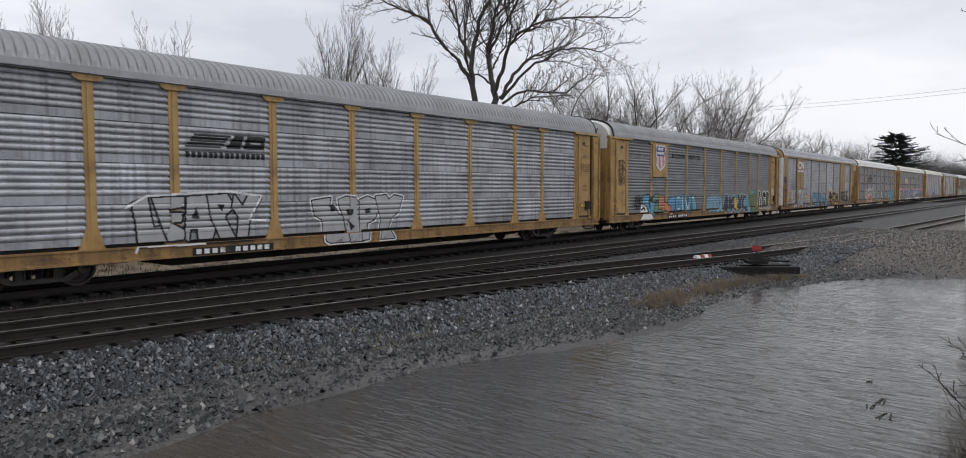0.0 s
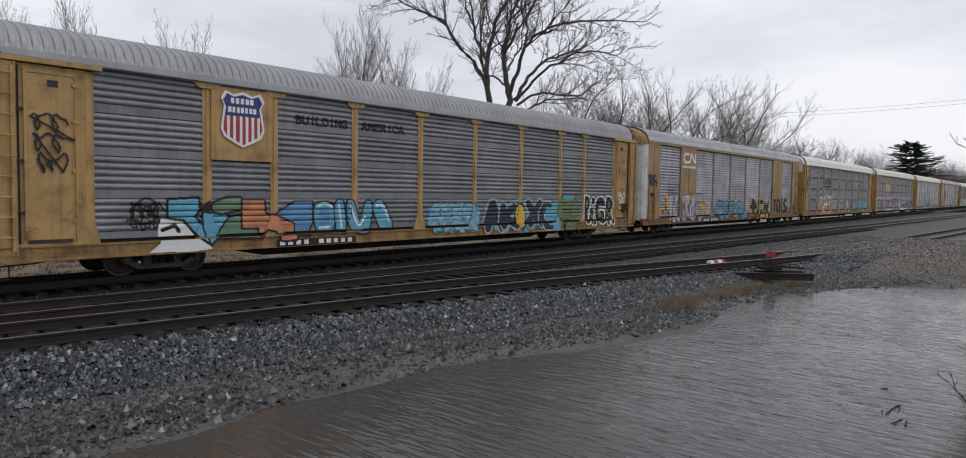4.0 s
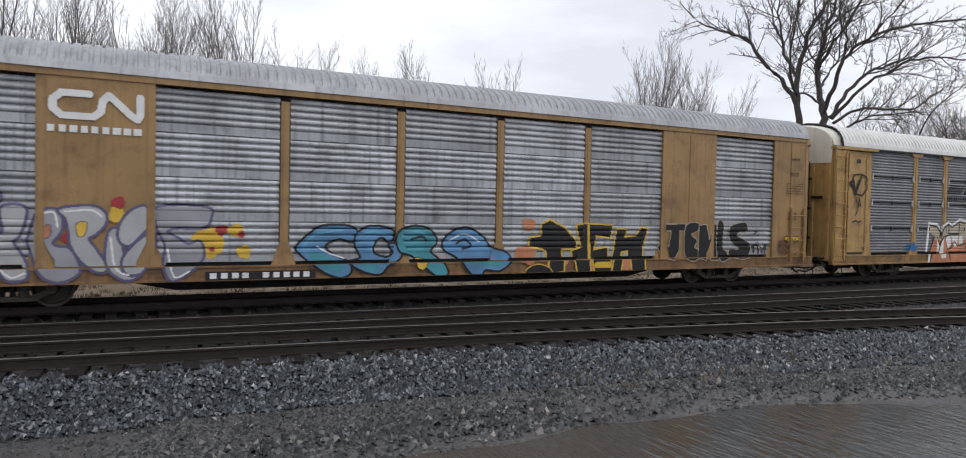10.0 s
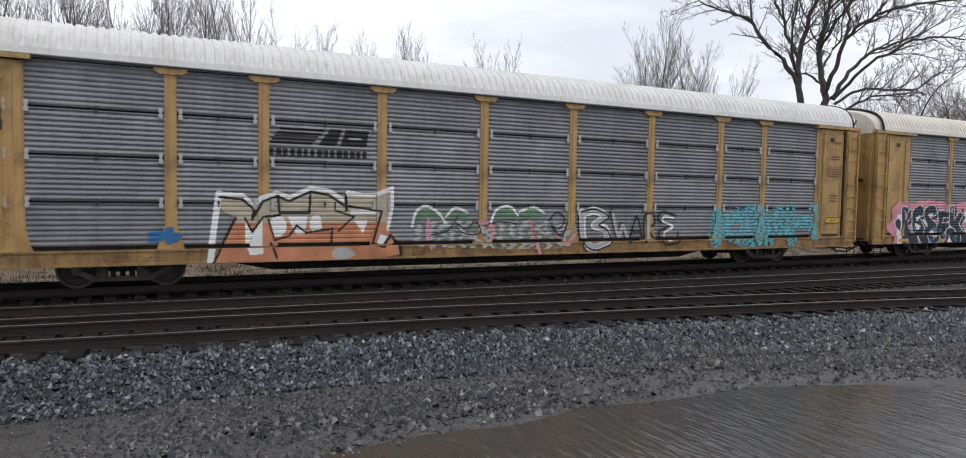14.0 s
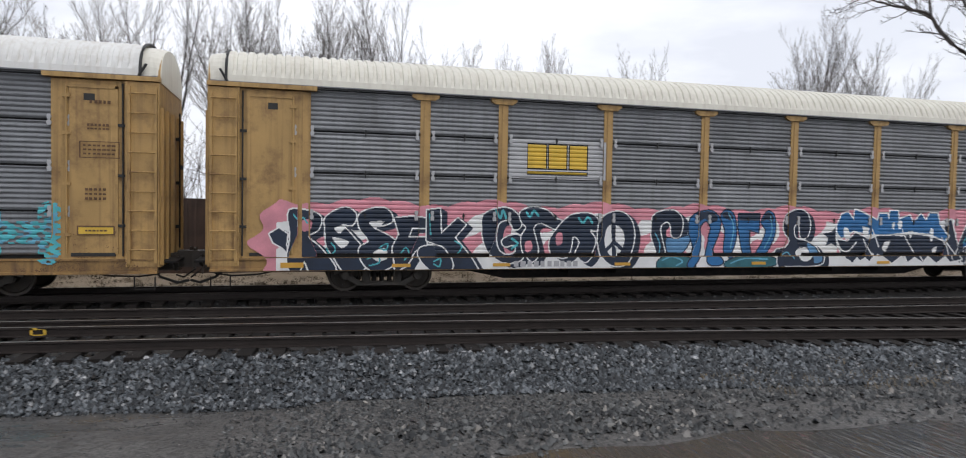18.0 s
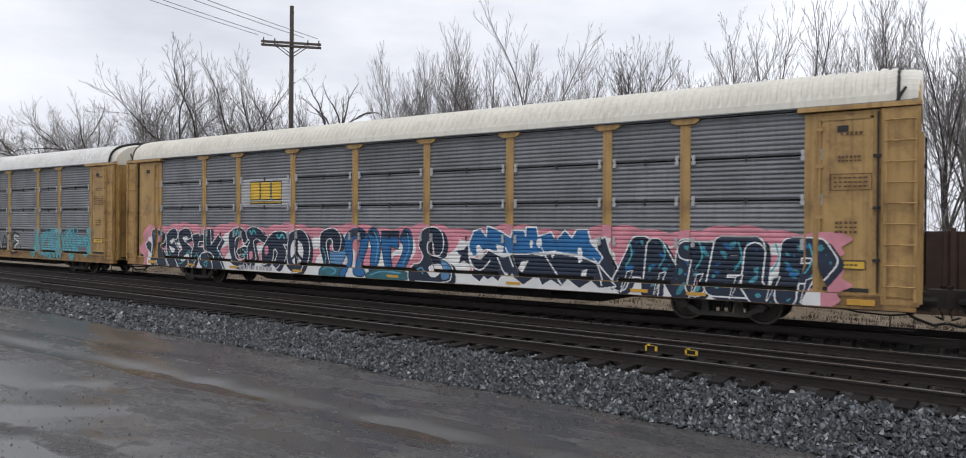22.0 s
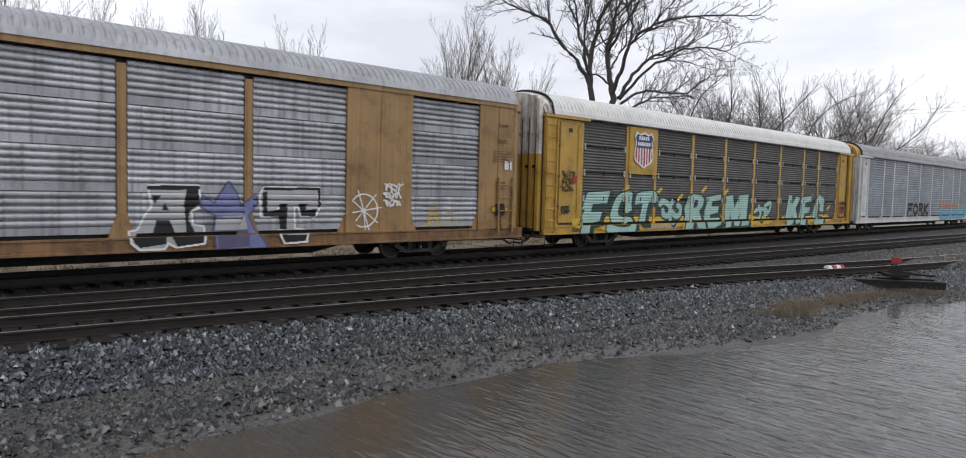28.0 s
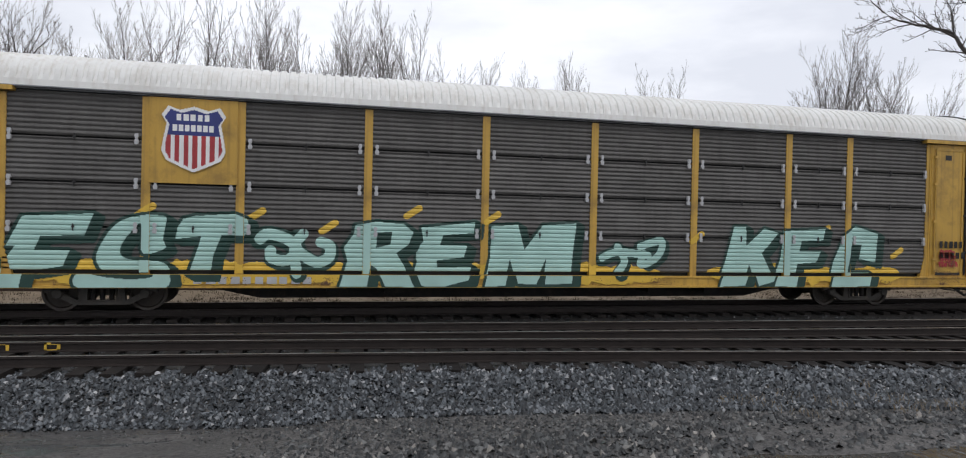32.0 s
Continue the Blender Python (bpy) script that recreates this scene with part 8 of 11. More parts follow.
def b_words(sp, car):
    low = sp.get("sill0", 0.56) + 0.015
    cv = Canvas(sp, 2.7, 12.6, low, 2.2, "graffiti", "blue, green and salmon outlined graffiti letters", 7)
    cv.letter([(3.78, 1.43), (4.37, 1.35), (4.86, 0.94), (5.06, 0.63), (4.53, 0.59), (3.44, 0.62), (3.71, 0.84), (3.71, 1.21)], "white", None, 0.0, False)
    cv.line([(3.82, 1.15), (4.13, 1.26), (4.24, 1.11)], 0.05, "blackpaint", False)
    cv.line([(3.71, 0.94), (4.7, 0.96)], 0.04, "blackpaint", False)
    cv.letter([(3.98, 1.88), (4.74, 1.93), (4.78, 1.66), (4.62, 1.47), (4.95, 1.1), (5.03, 0.77), (4.78, 0.94), (4.37, 1.41), (3.98, 1.48)], "skyblue", "blackpaint", 0.07, False)
    cv.letter([(4.87, 1.56), (5.59, 1.49), (5.29, 1), (5.03, 0.77), (4.9, 1.18)], "skyblue", "blackpaint", 0.05, False)
    cv.letter([(4.72, 1.72), (5.09, 1.9), (5.09, 1.62), (4.95, 1.56)], "blackpaint", None, 0.0, False)
    cv.letter([(5.14, 1.8), (5.56, 1.95), (5.96, 1.95), (5.96, 1.65), (5.38, 1.55), (5.14, 1.62)], "green", "blackpaint", 0.06, False)
    cv.letter([(5.24, 0.91), (5.59, 1.4), (6.01, 1.51), (6.01, 1.18), (6.52, 1.1), (6.48, 0.87)], "green", "blackpaint", 0.05, False)
    cv.letter([(6.01, 1.88), (6.67, 1.88), (6.71, 1.5), (6.97, 1.46), (7.27, 1.42), (7.69, 1.27), (7.65, 0.77), (7.17, 0.76), (7.07, 1.03), (6.77, 1.09), (6.52, 0.86), (6.52, 1.13), (6.01, 1.15)], "orange", "blackpaint", 0.06, False)
    cv.letter([(7.07, 1.5), (7.69, 1.84), (8.29, 1.84), (8.29, 1.26), (8.12, 0.88), (7.69, 0.9), (7.69, 1.24)], "steelblue", "blackpaint", 0.05, False)
    cv.letter([(8.38, 1.71), (8.6, 1.84), (9.01, 1.77), (9.13, 1.39), (9.02, 1), (8.56, 0.96), (8.38, 1.26)], "skyblue", "blackpaint", 0.05)
    cv.letter([(9.15, 1.77), (9.44, 1.84), (9.54, 0.98), (9.21, 0.99)], "skyblue", "blackpaint", 0.05)
    cv.letter([(9.61, 1.82), (9.85, 1.82), (10.1, 1.22), (10.35, 1.82), (10.61, 1.76), (10.49, 0.99), (9.98, 0.87), (9.68, 1.13)], "skyblue", "blackpaint", 0.05)
    cv.letter([(10.69, 1.78), (11.01, 1.88), (11.33, 1.49), (11.48, 1.02), (11.02, 0.97), (10.75, 1.4)], "skyblue", "blackpaint", 0.05)
    cv.letter([(8.56, 1.62), (8.88, 1.65), (8.92, 1.21), (8.6, 1.14)], "steelblue", None, 0.0)
    cv.line([(8.51, 1.73), (8.78, 1.8), (9.01, 1.69)], 0.03, "white")
    cv.line([(9.29, 1.76), (9.39, 1.04)], 0.03, "white")
    cv.line([(9.73, 1.72), (10.03, 1.1), (10.33, 1.37)], 0.03, "white")
    cv.line([(10.8, 1.72), (11.12, 1.68), (11.34, 1.19)], 0.03, "white")
    cv.line([(8.56, 1.07), (8.92, 1.09)], 0.03, "white")
    cv.line([(7.07, 0.92), (11.56, 0.94)], 0.04, "blackpaint", False)
    cv.line([(3.07, 1.59), (3.22, 1.82), (3.42, 1.94), (3.63, 1.85), (3.72, 1.64), (3.6, 1.4), (3.36, 1.32), (3.15, 1.41), (3.07, 1.59)], 0.025, "blackpaint")
    cv.line([(3.19, 1.67), (3.33, 1.58), (3.27, 1.5), (3.45, 1.76), (3.51, 1.49), (3.6, 1.67)], 0.02, "blackpaint")
    cv.put(car).location.y = -0.005
    cv = Canvas(sp, 22.9, 26.9, low, 2.3, "graffiti", "fat black letters with white outline", 11)
    cv.letter([(23.55, 2.01), (23.78, 2.08), (24, 2.01), (24.07, 1.74), (23.96, 1.47), (23.88, 1.37), (23.91, 0.87), (23.6, 0.85), (23.55, 1.21)], "blackpaint", "white", 0.07)
    cv.letter([(23.76, 1.83), (23.87, 1.83), (23.84, 1.58), (23.75, 1.55)], "silver", None, 0.0)
    cv.letter([(24.14, 1.54), (24.41, 1.46), (24.38, 1), (24.45, 0.78), (24.12, 0.77), (24.04, 1.06)], "blackpaint", "white", 0.06)
    cv.letter([(24.24, 2), (24.51, 1.96), (24.47, 1.72), (24.26, 1.72)], "blackpaint", "white", 0.05)
    cv.letter([(24.62, 1.82), (24.96, 2.04), (25.37, 1.94), (25.46, 1.62), (25.21, 1.62), (24.97, 1.66), (24.87, 1.39), (25.03, 1.23), (24.98, 1.39), (25.37, 1.34), (25.39, 0.96), (25.1, 0.78), (24.72, 0.9), (24.57, 1.27)], "blackpaint", "white", 0.07)
    cv.letter([(25.57, 1.94), (25.91, 2.04), (26.17, 1.84), (26.17, 1.56), (26.02, 1.3), (26.19, 0.92), (26.09, 0.73), (25.83, 0.94), (25.75, 1.12), (25.74, 0.76), (25.51, 0.81)], "blackpaint", "white", 0.07)
    cv.letter([(24.85, 1.53), (24.94, 1.6), (24.93, 1.2), (25.12, 1.14), (24.95, 1.07), (24.82, 1.26)], "green", None, 0.0)
    cv.letter([(25.78, 1.8), (25.93, 1.83), (25.95, 1.61), (25.82, 1.5)], "green", None, 0.0)
    cv.speckle((cv.c == cv.key("blackpaint")) & (cv.Z < 1.5), "olive", 0.5, 0.2)
    cv.put(car).location.y = -0.005


def a_words(sp, car):
    low = sp.get("sill0", 0.56) + 0.015
    cv = Canvas(sp, 5.4, 10.6, low, 2.4, "graffiti", "silver block graffiti with black outline", 3)
    cv.letter([(5.91, 1.94), (6.29, 2.09), (6.36, 1.65), (6.42, 1.34), (6.81, 1.39), (6.81, 1), (6.04, 0.97), (6, 1.51)], "silver", "blackpaint", 0.05, False)
    cv.letter([(6.41, 2.07), (7.23, 2.09), (7.22, 1.86), (6.83, 1.79), (6.83, 1.69), (7.18, 1.68), (7.14, 1.47), (6.82, 1.45), (7.2, 1.24), (7.23, 1.02), (6.78, 0.99), (6.6, 1.49)], "silver", "blackpaint", 0.05, False)
    cv.letter([(7.31, 2.09), (7.81, 2.12), (8.05, 1.19), (7.96, 0.95), (7.61, 0.94), (7.57, 1.26), (7.37, 1.27), (7.33, 0.95), (7.23, 1.02)], "silver", "blackpaint", 0.05, False)
    cv.letter([(7.87, 2.12), (8.43, 2.16), (8.63, 1.83), (8.34, 1.55), (8.64, 0.98), (8.24, 0.93), (7.97, 1.52)], "silver", "blackpaint", 0.05, False)
    cv.letter([(8.65, 2.14), (8.89, 1.81), (9.08, 2.14), (9.47, 2.04), (9.09, 1.48), (9.02, 0.95), (8.7, 0.94), (8.77, 1.54), (8.57, 1.81)], "silver", "blackpaint", 0.05, False)
    cv.letter([(7.41, 1.54), (7.55, 1.83), (7.64, 1.51)], "blackpaint", None, 0.0, False)
    cv.letter([(8.1, 1.89), (8.35, 1.88), (8.28, 1.69)], "blackpaint", None, 0.0, False)
    cv.line([(6.03, 0.92), (7.7, 0.91), (9.54, 0.93)], 0.05, "blackpaint", False)
    cv.line([(5.92, 0.77), (5.98, 0.91), (7.69, 0.87)], 0.03, "white", False)
    cv.line([(5.77, 1.84), (6.29, 2.13), (7.23, 2.17), (8.43, 2.23), (9.49, 2.1), (9.09, 1.46), (9.59, 1.41)], 0.03, "white", False)
    cv.put(car).location.y = -0.005


def painting_a(sp):
    def go(car):
        a_words(sp, car)
        cv = Canvas(sp, 10.9, 15.4, 0.45, 2.3, "graffiti", "silver letters with black and white outlines", 5)
        letters = ([(11.21, 1.94), (11.91, 2.02), (11.86, 1.74), (12.05, 1.74), (12.25, 1.48), (12.42, 1.48), (12.58, 1.01), (12.89, 0.99), (12.84, 0.65), (11.79, 0.65), (11.63, 0.72), (11.59, 1.36), (11.3, 1.51)],
                   [(12.21, 1.95), (12.53, 2.05), (12.9, 2.01), (13.08, 1.78), (13.02, 0.99), (13.11, 0.63), (12.58, 0.64), (12.42, 1.43), (12.27, 1.7)],
                   [(13.08, 1.94), (13.42, 2.05), (13.76, 1.94), (13.88, 1.58), (13.71, 1.3), (13.39, 1.19), (13.34, 0.68), (13.06, 0.65)],
                   [(13.76, 2.05), (14.24, 2.09), (14.36, 1.93), (14.61, 2.08), (14.99, 2.01), (14.78, 1.5), (14.48, 1.35), (14.28, 0.93), (14.48, 0.65), (13.87, 0.65), (13.99, 1.29)])
        for pts in letters:
            cv.stroke(pts + pts[:1], 0.085, "white")
        for pts in letters:
            cv.letter(pts, "silver", "blackpaint", 0.04, False)
        for pts in ([(11.86, 1.77), (12.01, 1.84), (12.11, 1.61), (11.94, 1.6)], [(12.53, 1.66), (12.81, 1.65), (12.76, 1.47), (12.55, 1.48)], [(13.3, 1.64), (13.53, 1.68), (13.53, 1.53), (13.3, 1.49)], [(12.59, 1.3), (12.85, 1.1), (12.67, 0.97)]):
            cv.poly(pts, "blackpaint")
        cv.put(car)
    return go


def painting_b(sp):
    def go(car):
        b_words(sp, car)
        cv = Canvas(sp, 13.0, 23.3, 0.42, 2.1, "graffiti", "faded blue lettering, a dark piece with a yellow spot and a scribbled olive piece", 9)
        d = cv.word("SEED", 13.2, 16.0, 0.8, 1.75, 0.2, [(0.08, "teal", 0, 0), (0, "skyblue", 0, 0)])
        cv.speckle(d < 0.28, "silver", 0.4, 0.3)
        for x in (17.2, 18.1, 19.2, 20.4):
            cv.blob(x, 1.25, 0.8, 0.6, "skyblue", 0.3)
        cv.word("AK", 16.2, 18.4, 0.7, 1.85, 0.17, [(0.09, "silver", 0, 0), (0.02, "navy", 0, 0)], wobble=0.1)
        cv.word("XC", 19.0, 21.1, 0.7, 1.85, 0.17, [(0.09, "silver", 0, 0), (0.02, "navy", 0, 0)], wobble=0.1)
        cv.blob(18.6, 1.25, 0.4, 0.55, "blackpaint", 0.1)
        cv.blob(18.6, 1.25, 0.33, 0.48, "yellowpaint", 0.1)
        cv.blob(21.0, 1.2, 0.55, 0.6, "skyblue", 0.35)
        cv.letter([(21.45, 1.75), (21.75, 2.0), (22.6, 2.02), (22.95, 1.75), (23.0, 1.3), (22.75, 0.95), (22.7, 0.6), (21.9, 0.58), (21.8, 0.95), (21.4, 1.25)], "olive", "darkgreen", 0.045)
        cv.blob(22.2, 2.0, 0.45, 0.1, "aqua", 0.3)
        for i in range(7):
            z = 0.75 + 0.18 * i
            cv.line([(21.6 + 0.1 * math.sin(i * 2.1), z), (21.95, z + 0.09 * math.sin(i * 1.7)), (22.35, z - 0.07 * math.cos(i * 2.9)), (22.75, z + 0.06)], 0.016, "darkgreen")
        cv.line([(21.9, 1.75), (21.95, 1.35), (22.1, 1.0)], 0.018, "darkgreen")
        cv.line([(22.5, 1.8), (22.4, 1.3), (22.45, 0.9)], 0.018, "darkgreen")
        cv.put(car)
        cv = Canvas(sp, 7.5, 12.3, 3.9, 4.5, "lettering", "small black painted slogan letters")
        for text, a, b in (("BUILDING", 7.7, 9.6), ("AMERICA", 10.15, 12.0)):
            cv.word(text, a, b, 4.08, 4.36, 0.032, [(0, "blackpaint", 0, 0)], 0.35)
        cv.put(car)
    return go


def painting_c(sp):
    def go(car):
        c_words(sp, car)
    return go


def painting_d(sp):
    def go(car):
        d_words(sp, car)
        cv = Canvas(sp, 20.6, 26.8, 0.6, 2.3, "graffiti", "pale turquoise paint fill", 25)
        d = cv.word("KSAH", 21.1, 26.3, 0.72, 2.05, 0.2, [(0.04, "aqua", 0, 0)], 0.04, 0, 0.1)
        cv.speckle(d < 0.4, "skyblue", 0.5, 0.3)
        cv.speckle(d < 0.4, None, 0.25, 0.35)
        cv.put(car)
        cv = Canvas(sp, 4.0, 5.6, 0.9, 1.6, "graffiti", "faint blue spray", 27)
        cv.blob(4.9, 1.2, 0.35, 0.15, "midblue", 0.5)
        cv.put(car)
        cv = Canvas(sp, 0.8, 2.0, 2.0, 4.1, "graffiti_tag", "black marker drawing", 29)
        cv.stroke([(1.0, 3.5), (1.1, 3.9), (1.5, 3.95), (1.85, 3.85), (1.88, 3.4), (1.6, 3.15), (1.3, 3.2), (1.15, 3.3), (1.45, 3.6), (1.55, 3.95)], 0.028, "blackpaint")
        cv.stroke([(1.2, 3.2), (1.45, 3.7)], 0.07, "blackpaint")
        cv.stroke([(0.9, 3.6), (1.1, 3.7), (1.15, 3.4), (0.95, 3.55)], 0.05, "blackpaint")
        cv.stroke([(1.25, 3.1), (1.3, 2.9), (1.55, 2.75), (1.45, 3.05), (1.4, 2.6), (1.25, 2.4)], 0.02, "blackpaint")
        cv.stroke([(1.1, 2.15), (1.3, 2.22), (1.4, 2.14), (1.6, 2.2)], 0.02, "blackpaint")
        cv.put(car)
    return go


def painting_e(sp):
    def go(car):
        cv = Canvas(sp, 0.75, 28.0, 0.615, 2.42, "graffiti", "dark navy and blue graffiti on white and pink ground", 31)
        top = 2.22 + 0.08 * np.sin(cv.X * 2.1) + 0.07 * np.abs(np.sin(cv.X * 4.3 + 1))
        left = 0.95 + 0.5 * np.abs(cv.Z - 1.3) + 0.12 * np.sin(cv.Z * 9)
        right = 26.9 + 0.12 * np.sin(cv.Z * 7) + 0.08 * np.sin(cv.Z * 19)
        ground = (cv.Z < top) & (cv.X > left) & (cv.X < right)
        cv.fill(ground, "white")
        cv.speckle(ground & (cv.Z > 0.9), "pink", 1.1, 0.55, 1.6)
        cv.fill(ground & (cv.Z > top - 0.32), "pink")
        cv.fill(ground & ((cv.X < 1.5) | (cv.X > 26.5)), "pink")
        cv.put(car)
        e_words(sp, car)
        for i, x in enumerate((1.6, 4.2, 6.75, 10.1, 14.3, 18.6, 22.2, 23.6, 27.0)):
            s = Shape()
            s.box(x, x + (0.52 if i in (0, 8) else 0.45), -1.668, -1.64, 0.68, 0.68 + (0.12 if i in (0, 8) else 0.08))
            part("reflector", s.mesh("reflector", M["amber"]), car, "yellow reflective strip on the sill")
        cv = Canvas(sp, 7.2, 9.2, 0.63, 0.86, "number_marks", "row of pale bars over the paint")
        mark_bars(cv, 7.3, 9.1, 0.66, 0.82, "silver", 10, 8)
        cv.put(car).location.y = -0.016
    return go


def painting_f(sp):
    def go(car):
        f_words(sp, car)
    return go


def painting_g(sp):
    def go(car):
        g_words(sp, car)
        cv = Canvas(sp, 21.0, 25.8, 0.8, 2.7, "graffiti_tag", "thin white wheel drawing and tag letters", 39)
        cv.stroke([(21.84 + 0.47 * math.cos(a * 0.35), 1.5 + 0.47 * math.sin(a * 0.35)) for a in range(19)], 0.022, "white")
        for a in (0.15, 0.85, 1.9, 2.5):
            cv.stroke([(21.84 - 0.58 * math.cos(a), 1.5 - 0.58 * math.sin(a)), (21.84 + 0.6 * math.cos(a), 1.5 + 0.6 * math.sin(a))], 0.02, "white")
        cv.stroke([(21.84, 1.48), (21.9, 0.95)], 0.02, "white")
        cv.put(car)
        cv = Canvas(sp, 23.6, 26.0, 0.8, 1.9, "graffiti", "faded pale yellow paint letters", 40)
        cv.line([(24.1, 1.0), (24.35, 1.1), (24.3, 1.55), (24.55, 1.6), (24.7, 1.1), (24.95, 1.02)], 0.1, "sand")
        cv.line([(24.2, 1.02), (24.4, 1.5), (24.62, 1.05)], 0.05, "yellowpaint")
        cv.line([(24.95, 1.35), (25.2, 1.4), (25.35, 1.05), (25.0, 1.05)], 0.08, "sand")
        cv.speckle(cv.c > 0, None, 0.12, 0.25)
        cv.put(car)
    return go


def painting_h(sp):
    def go(car):
        cv = Canvas(sp, 1.6, 26.4, 0.62, 2.75, "graffiti", "large mint letters with dark green outline and yellow splashes", 41)
        for x in np.arange(2.4, 25.2, 1.1):
            if not 17.6 < x < 19.2:
                cv.blob(float(x), 0.95, 0.75, 0.25, "yellowpaint", 0.35)
        for x, z in ((5.0, 2.35), (7.35, 2.3), (9.0, 2.05), (11.0, 2.45), (13.0, 2.35), (18.7, 1.95), (22.7, 2.2), (25.2, 1.6)):
            cv.stroke([(x - 0.15, z - 0.12), (x + 0.15, z + 0.08)], 0.08, "yellowpaint")
        cv.put(car)
        h_letters(sp, car)
        cv = Canvas(sp, 6.0, 8.8, 0.66, 0.95, "number_marks", "row of pale bars over the paint")
        mark_bars(cv, 6.05, 8.7, 0.7, 0.86, "silver", 10, 8)
        cv.put(car).location.y = -0.004
        cv = Canvas(sp, 26.4, 28.2, 0.9, 2.6, "graffiti_tag", "small black tags on the corner panel")
        mark_bars(cv, 26.6, 27.5, 1.75, 1.95, "blackpaint", 5, 4)
        mark_bars(cv, 26.6, 27.6, 1.45, 1.62, "blackpaint", 5, 6)
        cv.put(car)
    return go


SPECS = [
    dict(label="grey-roofed autorack wagon with bright galvanised panels and yellow posts", frame="yellow", panel="galv", roof="roof_grey", style="coarse", kind="posts"),
    dict(label="autorack wagon with weathered grey panels and a railway shield", frame="yellow", panel="galv_grey", roof="roof_grey", style="coarse", kind="posts", plate_bay=1),
    dict(label="tan framed autorack wagon with bright ribbed panels", frame="tan", panel="galv", roof="roof_zinc", style="coarse", kind="framed", end="tan", corner=("white_rack", "white_rack")),
    dict(label="white-roofed autorack wagon with grey panels and yellow posts", frame="yellow", panel="galv_grey", roof="roof_white", style="fine", kind="posts"),
    dict(label="cream-roofed autorack wagon, its lower side covered by dark graffiti", frame="yellow", panel="galv_grey", roof="roof_cream", style="fine", kind="posts", sill0=0.6),
    dict(label="cream-roofed autorack wagon with bright ribbed panels and blue graffiti", frame="yellow", panel="galv", roof="roof_cream", style="coarse", kind="posts"),
    dict(label="tan framed autorack wagon with bright panels and red graffiti", frame="tan", panel="galv", roof="roof_zinc", style="coarse", kind="framed", end="tan", corner=("peeled", "tan")),
    dict(label="golden autorack wagon with dark panels and large mint graffiti letters", frame="gold", panel="galv_dark", roof="roof_white", style="fine", kind="plain", plate_bay=1, ribbed=True, sill0=0.6),
    dict(label="white and silver autorack wagon with bright panels", frame="white_rack", panel="galv_blue", roof="roof_grey", style="coarse", kind="plain"),
    dict(label="autorack wagon with bright galvanised panels and yellow posts", frame="yellow", panel="galv", roof="roof_white", style="coarse", kind="posts"),
    dict(label="autorack wagon with grey panels and yellow posts", frame="yellow", panel="galv_grey", roof="roof_grey", style="coarse", kind="posts"),
    dict(label="tan framed autorack wagon with grey roof", frame="tan", panel="galv", roof="roof_grey", style="coarse", kind="framed", corner=("tan", "tan")),
    dict(label="white-roofed autorack wagon with grey panels", frame="yellow", panel="galv_grey", roof="roof_white", style="fine", kind="posts"),
    dict(label="autorack wagon with bright panels and yellow posts", frame="yellow", panel="galv", roof="roof_grey", style="coarse", kind="posts"),
]
for i, k in ((1, "roof_white"), (3, "roof_cream"), (2, "tan"), (6, "tan"), (4, "roof_cream"), (0, "roof_grey"), (7, "peeled"), (8, "gold")):
    SPECS[i]["hood"] = k
SPECS[1]["hood_low"] = SPECS[3]["hood_low"] = 4.32
for i in (0, 1, 6, 9, 10, 11):
    SPECS[i]["brake"] = True
S0, S1, S2, S3, S4, S5, S6, S7, S8 = SPECS[:9]
S0["paint"] = [painting_a(S0), ns_mark(S0, 7.3, 9.66, 3.1, 3.75), number_board(S0, 7.35, 9.75, 0.47, 0.78), data_marks(S0, 26.5)]
S1["paint"] = [painting_b(S1), shield(S1, 5.98, 3.3, 4.78, 1.3), number_board(S1, 7.0, 9.85, 0.46, 0.7), scrawl(S1, 1.0, 1.8, 2.5, 3.8, "blackpaint", 3, 3), scrawl(S1, 3.05, 3.85, 1.15, 1.85, "blackpaint", 5, 2), data_marks(S1, 26.5), scrawl(S1, 26.6, 27.3, 1.7, 2.3, "white", 7, 2)]
S2["paint"] = [painting_c(S2), ribbon_mark(S2, 4.88, 6.68, 3.76, 4.66), number_board(S2, 7.95, 10.45, 0.47, 0.73), scrawl(S2, 0.6, 1.75, 2.65, 3.3, "blackpaint", 9, 2, 0.03), scrawl(S2, 0.85, 1.5, 2.12, 2.28, "blackpaint", 11, 1, 0.03), data_marks(S2, 26.7), scrawl(S2, 25.35, 26.1, 0.98, 1.35, "blackpaint", 23, 1, 0.022), scrawl(S2, 26.5, 27.1, 1.0, 1.5, "rust_stain", 25, 3, 0.018)]
S3["paint"] = [painting_d(S3), ns_mark(S3, 7.12, 9.55, 3.08, 3.78), number_board(S3, 6.64, 8.6, 0.52, 0.72), data_marks(S3, 26.55)]
S4["paint"] = [painting_e(S4), block_mark(S4, 7.68, 9.34, 3.05, 3.8, "yellowpaint", "silver", True, False), data_marks(S4, 26.5)]
S5["paint"] = [painting_f(S5), block_mark(S5, 7.9, 8.75, 3.25, 3.7, "blackpaint", "white", False, True), number_board(S5, 7.13, 8.95, 0.68, 0.86), data_marks(S5, 0.9), data_marks(S5, 26.5)]
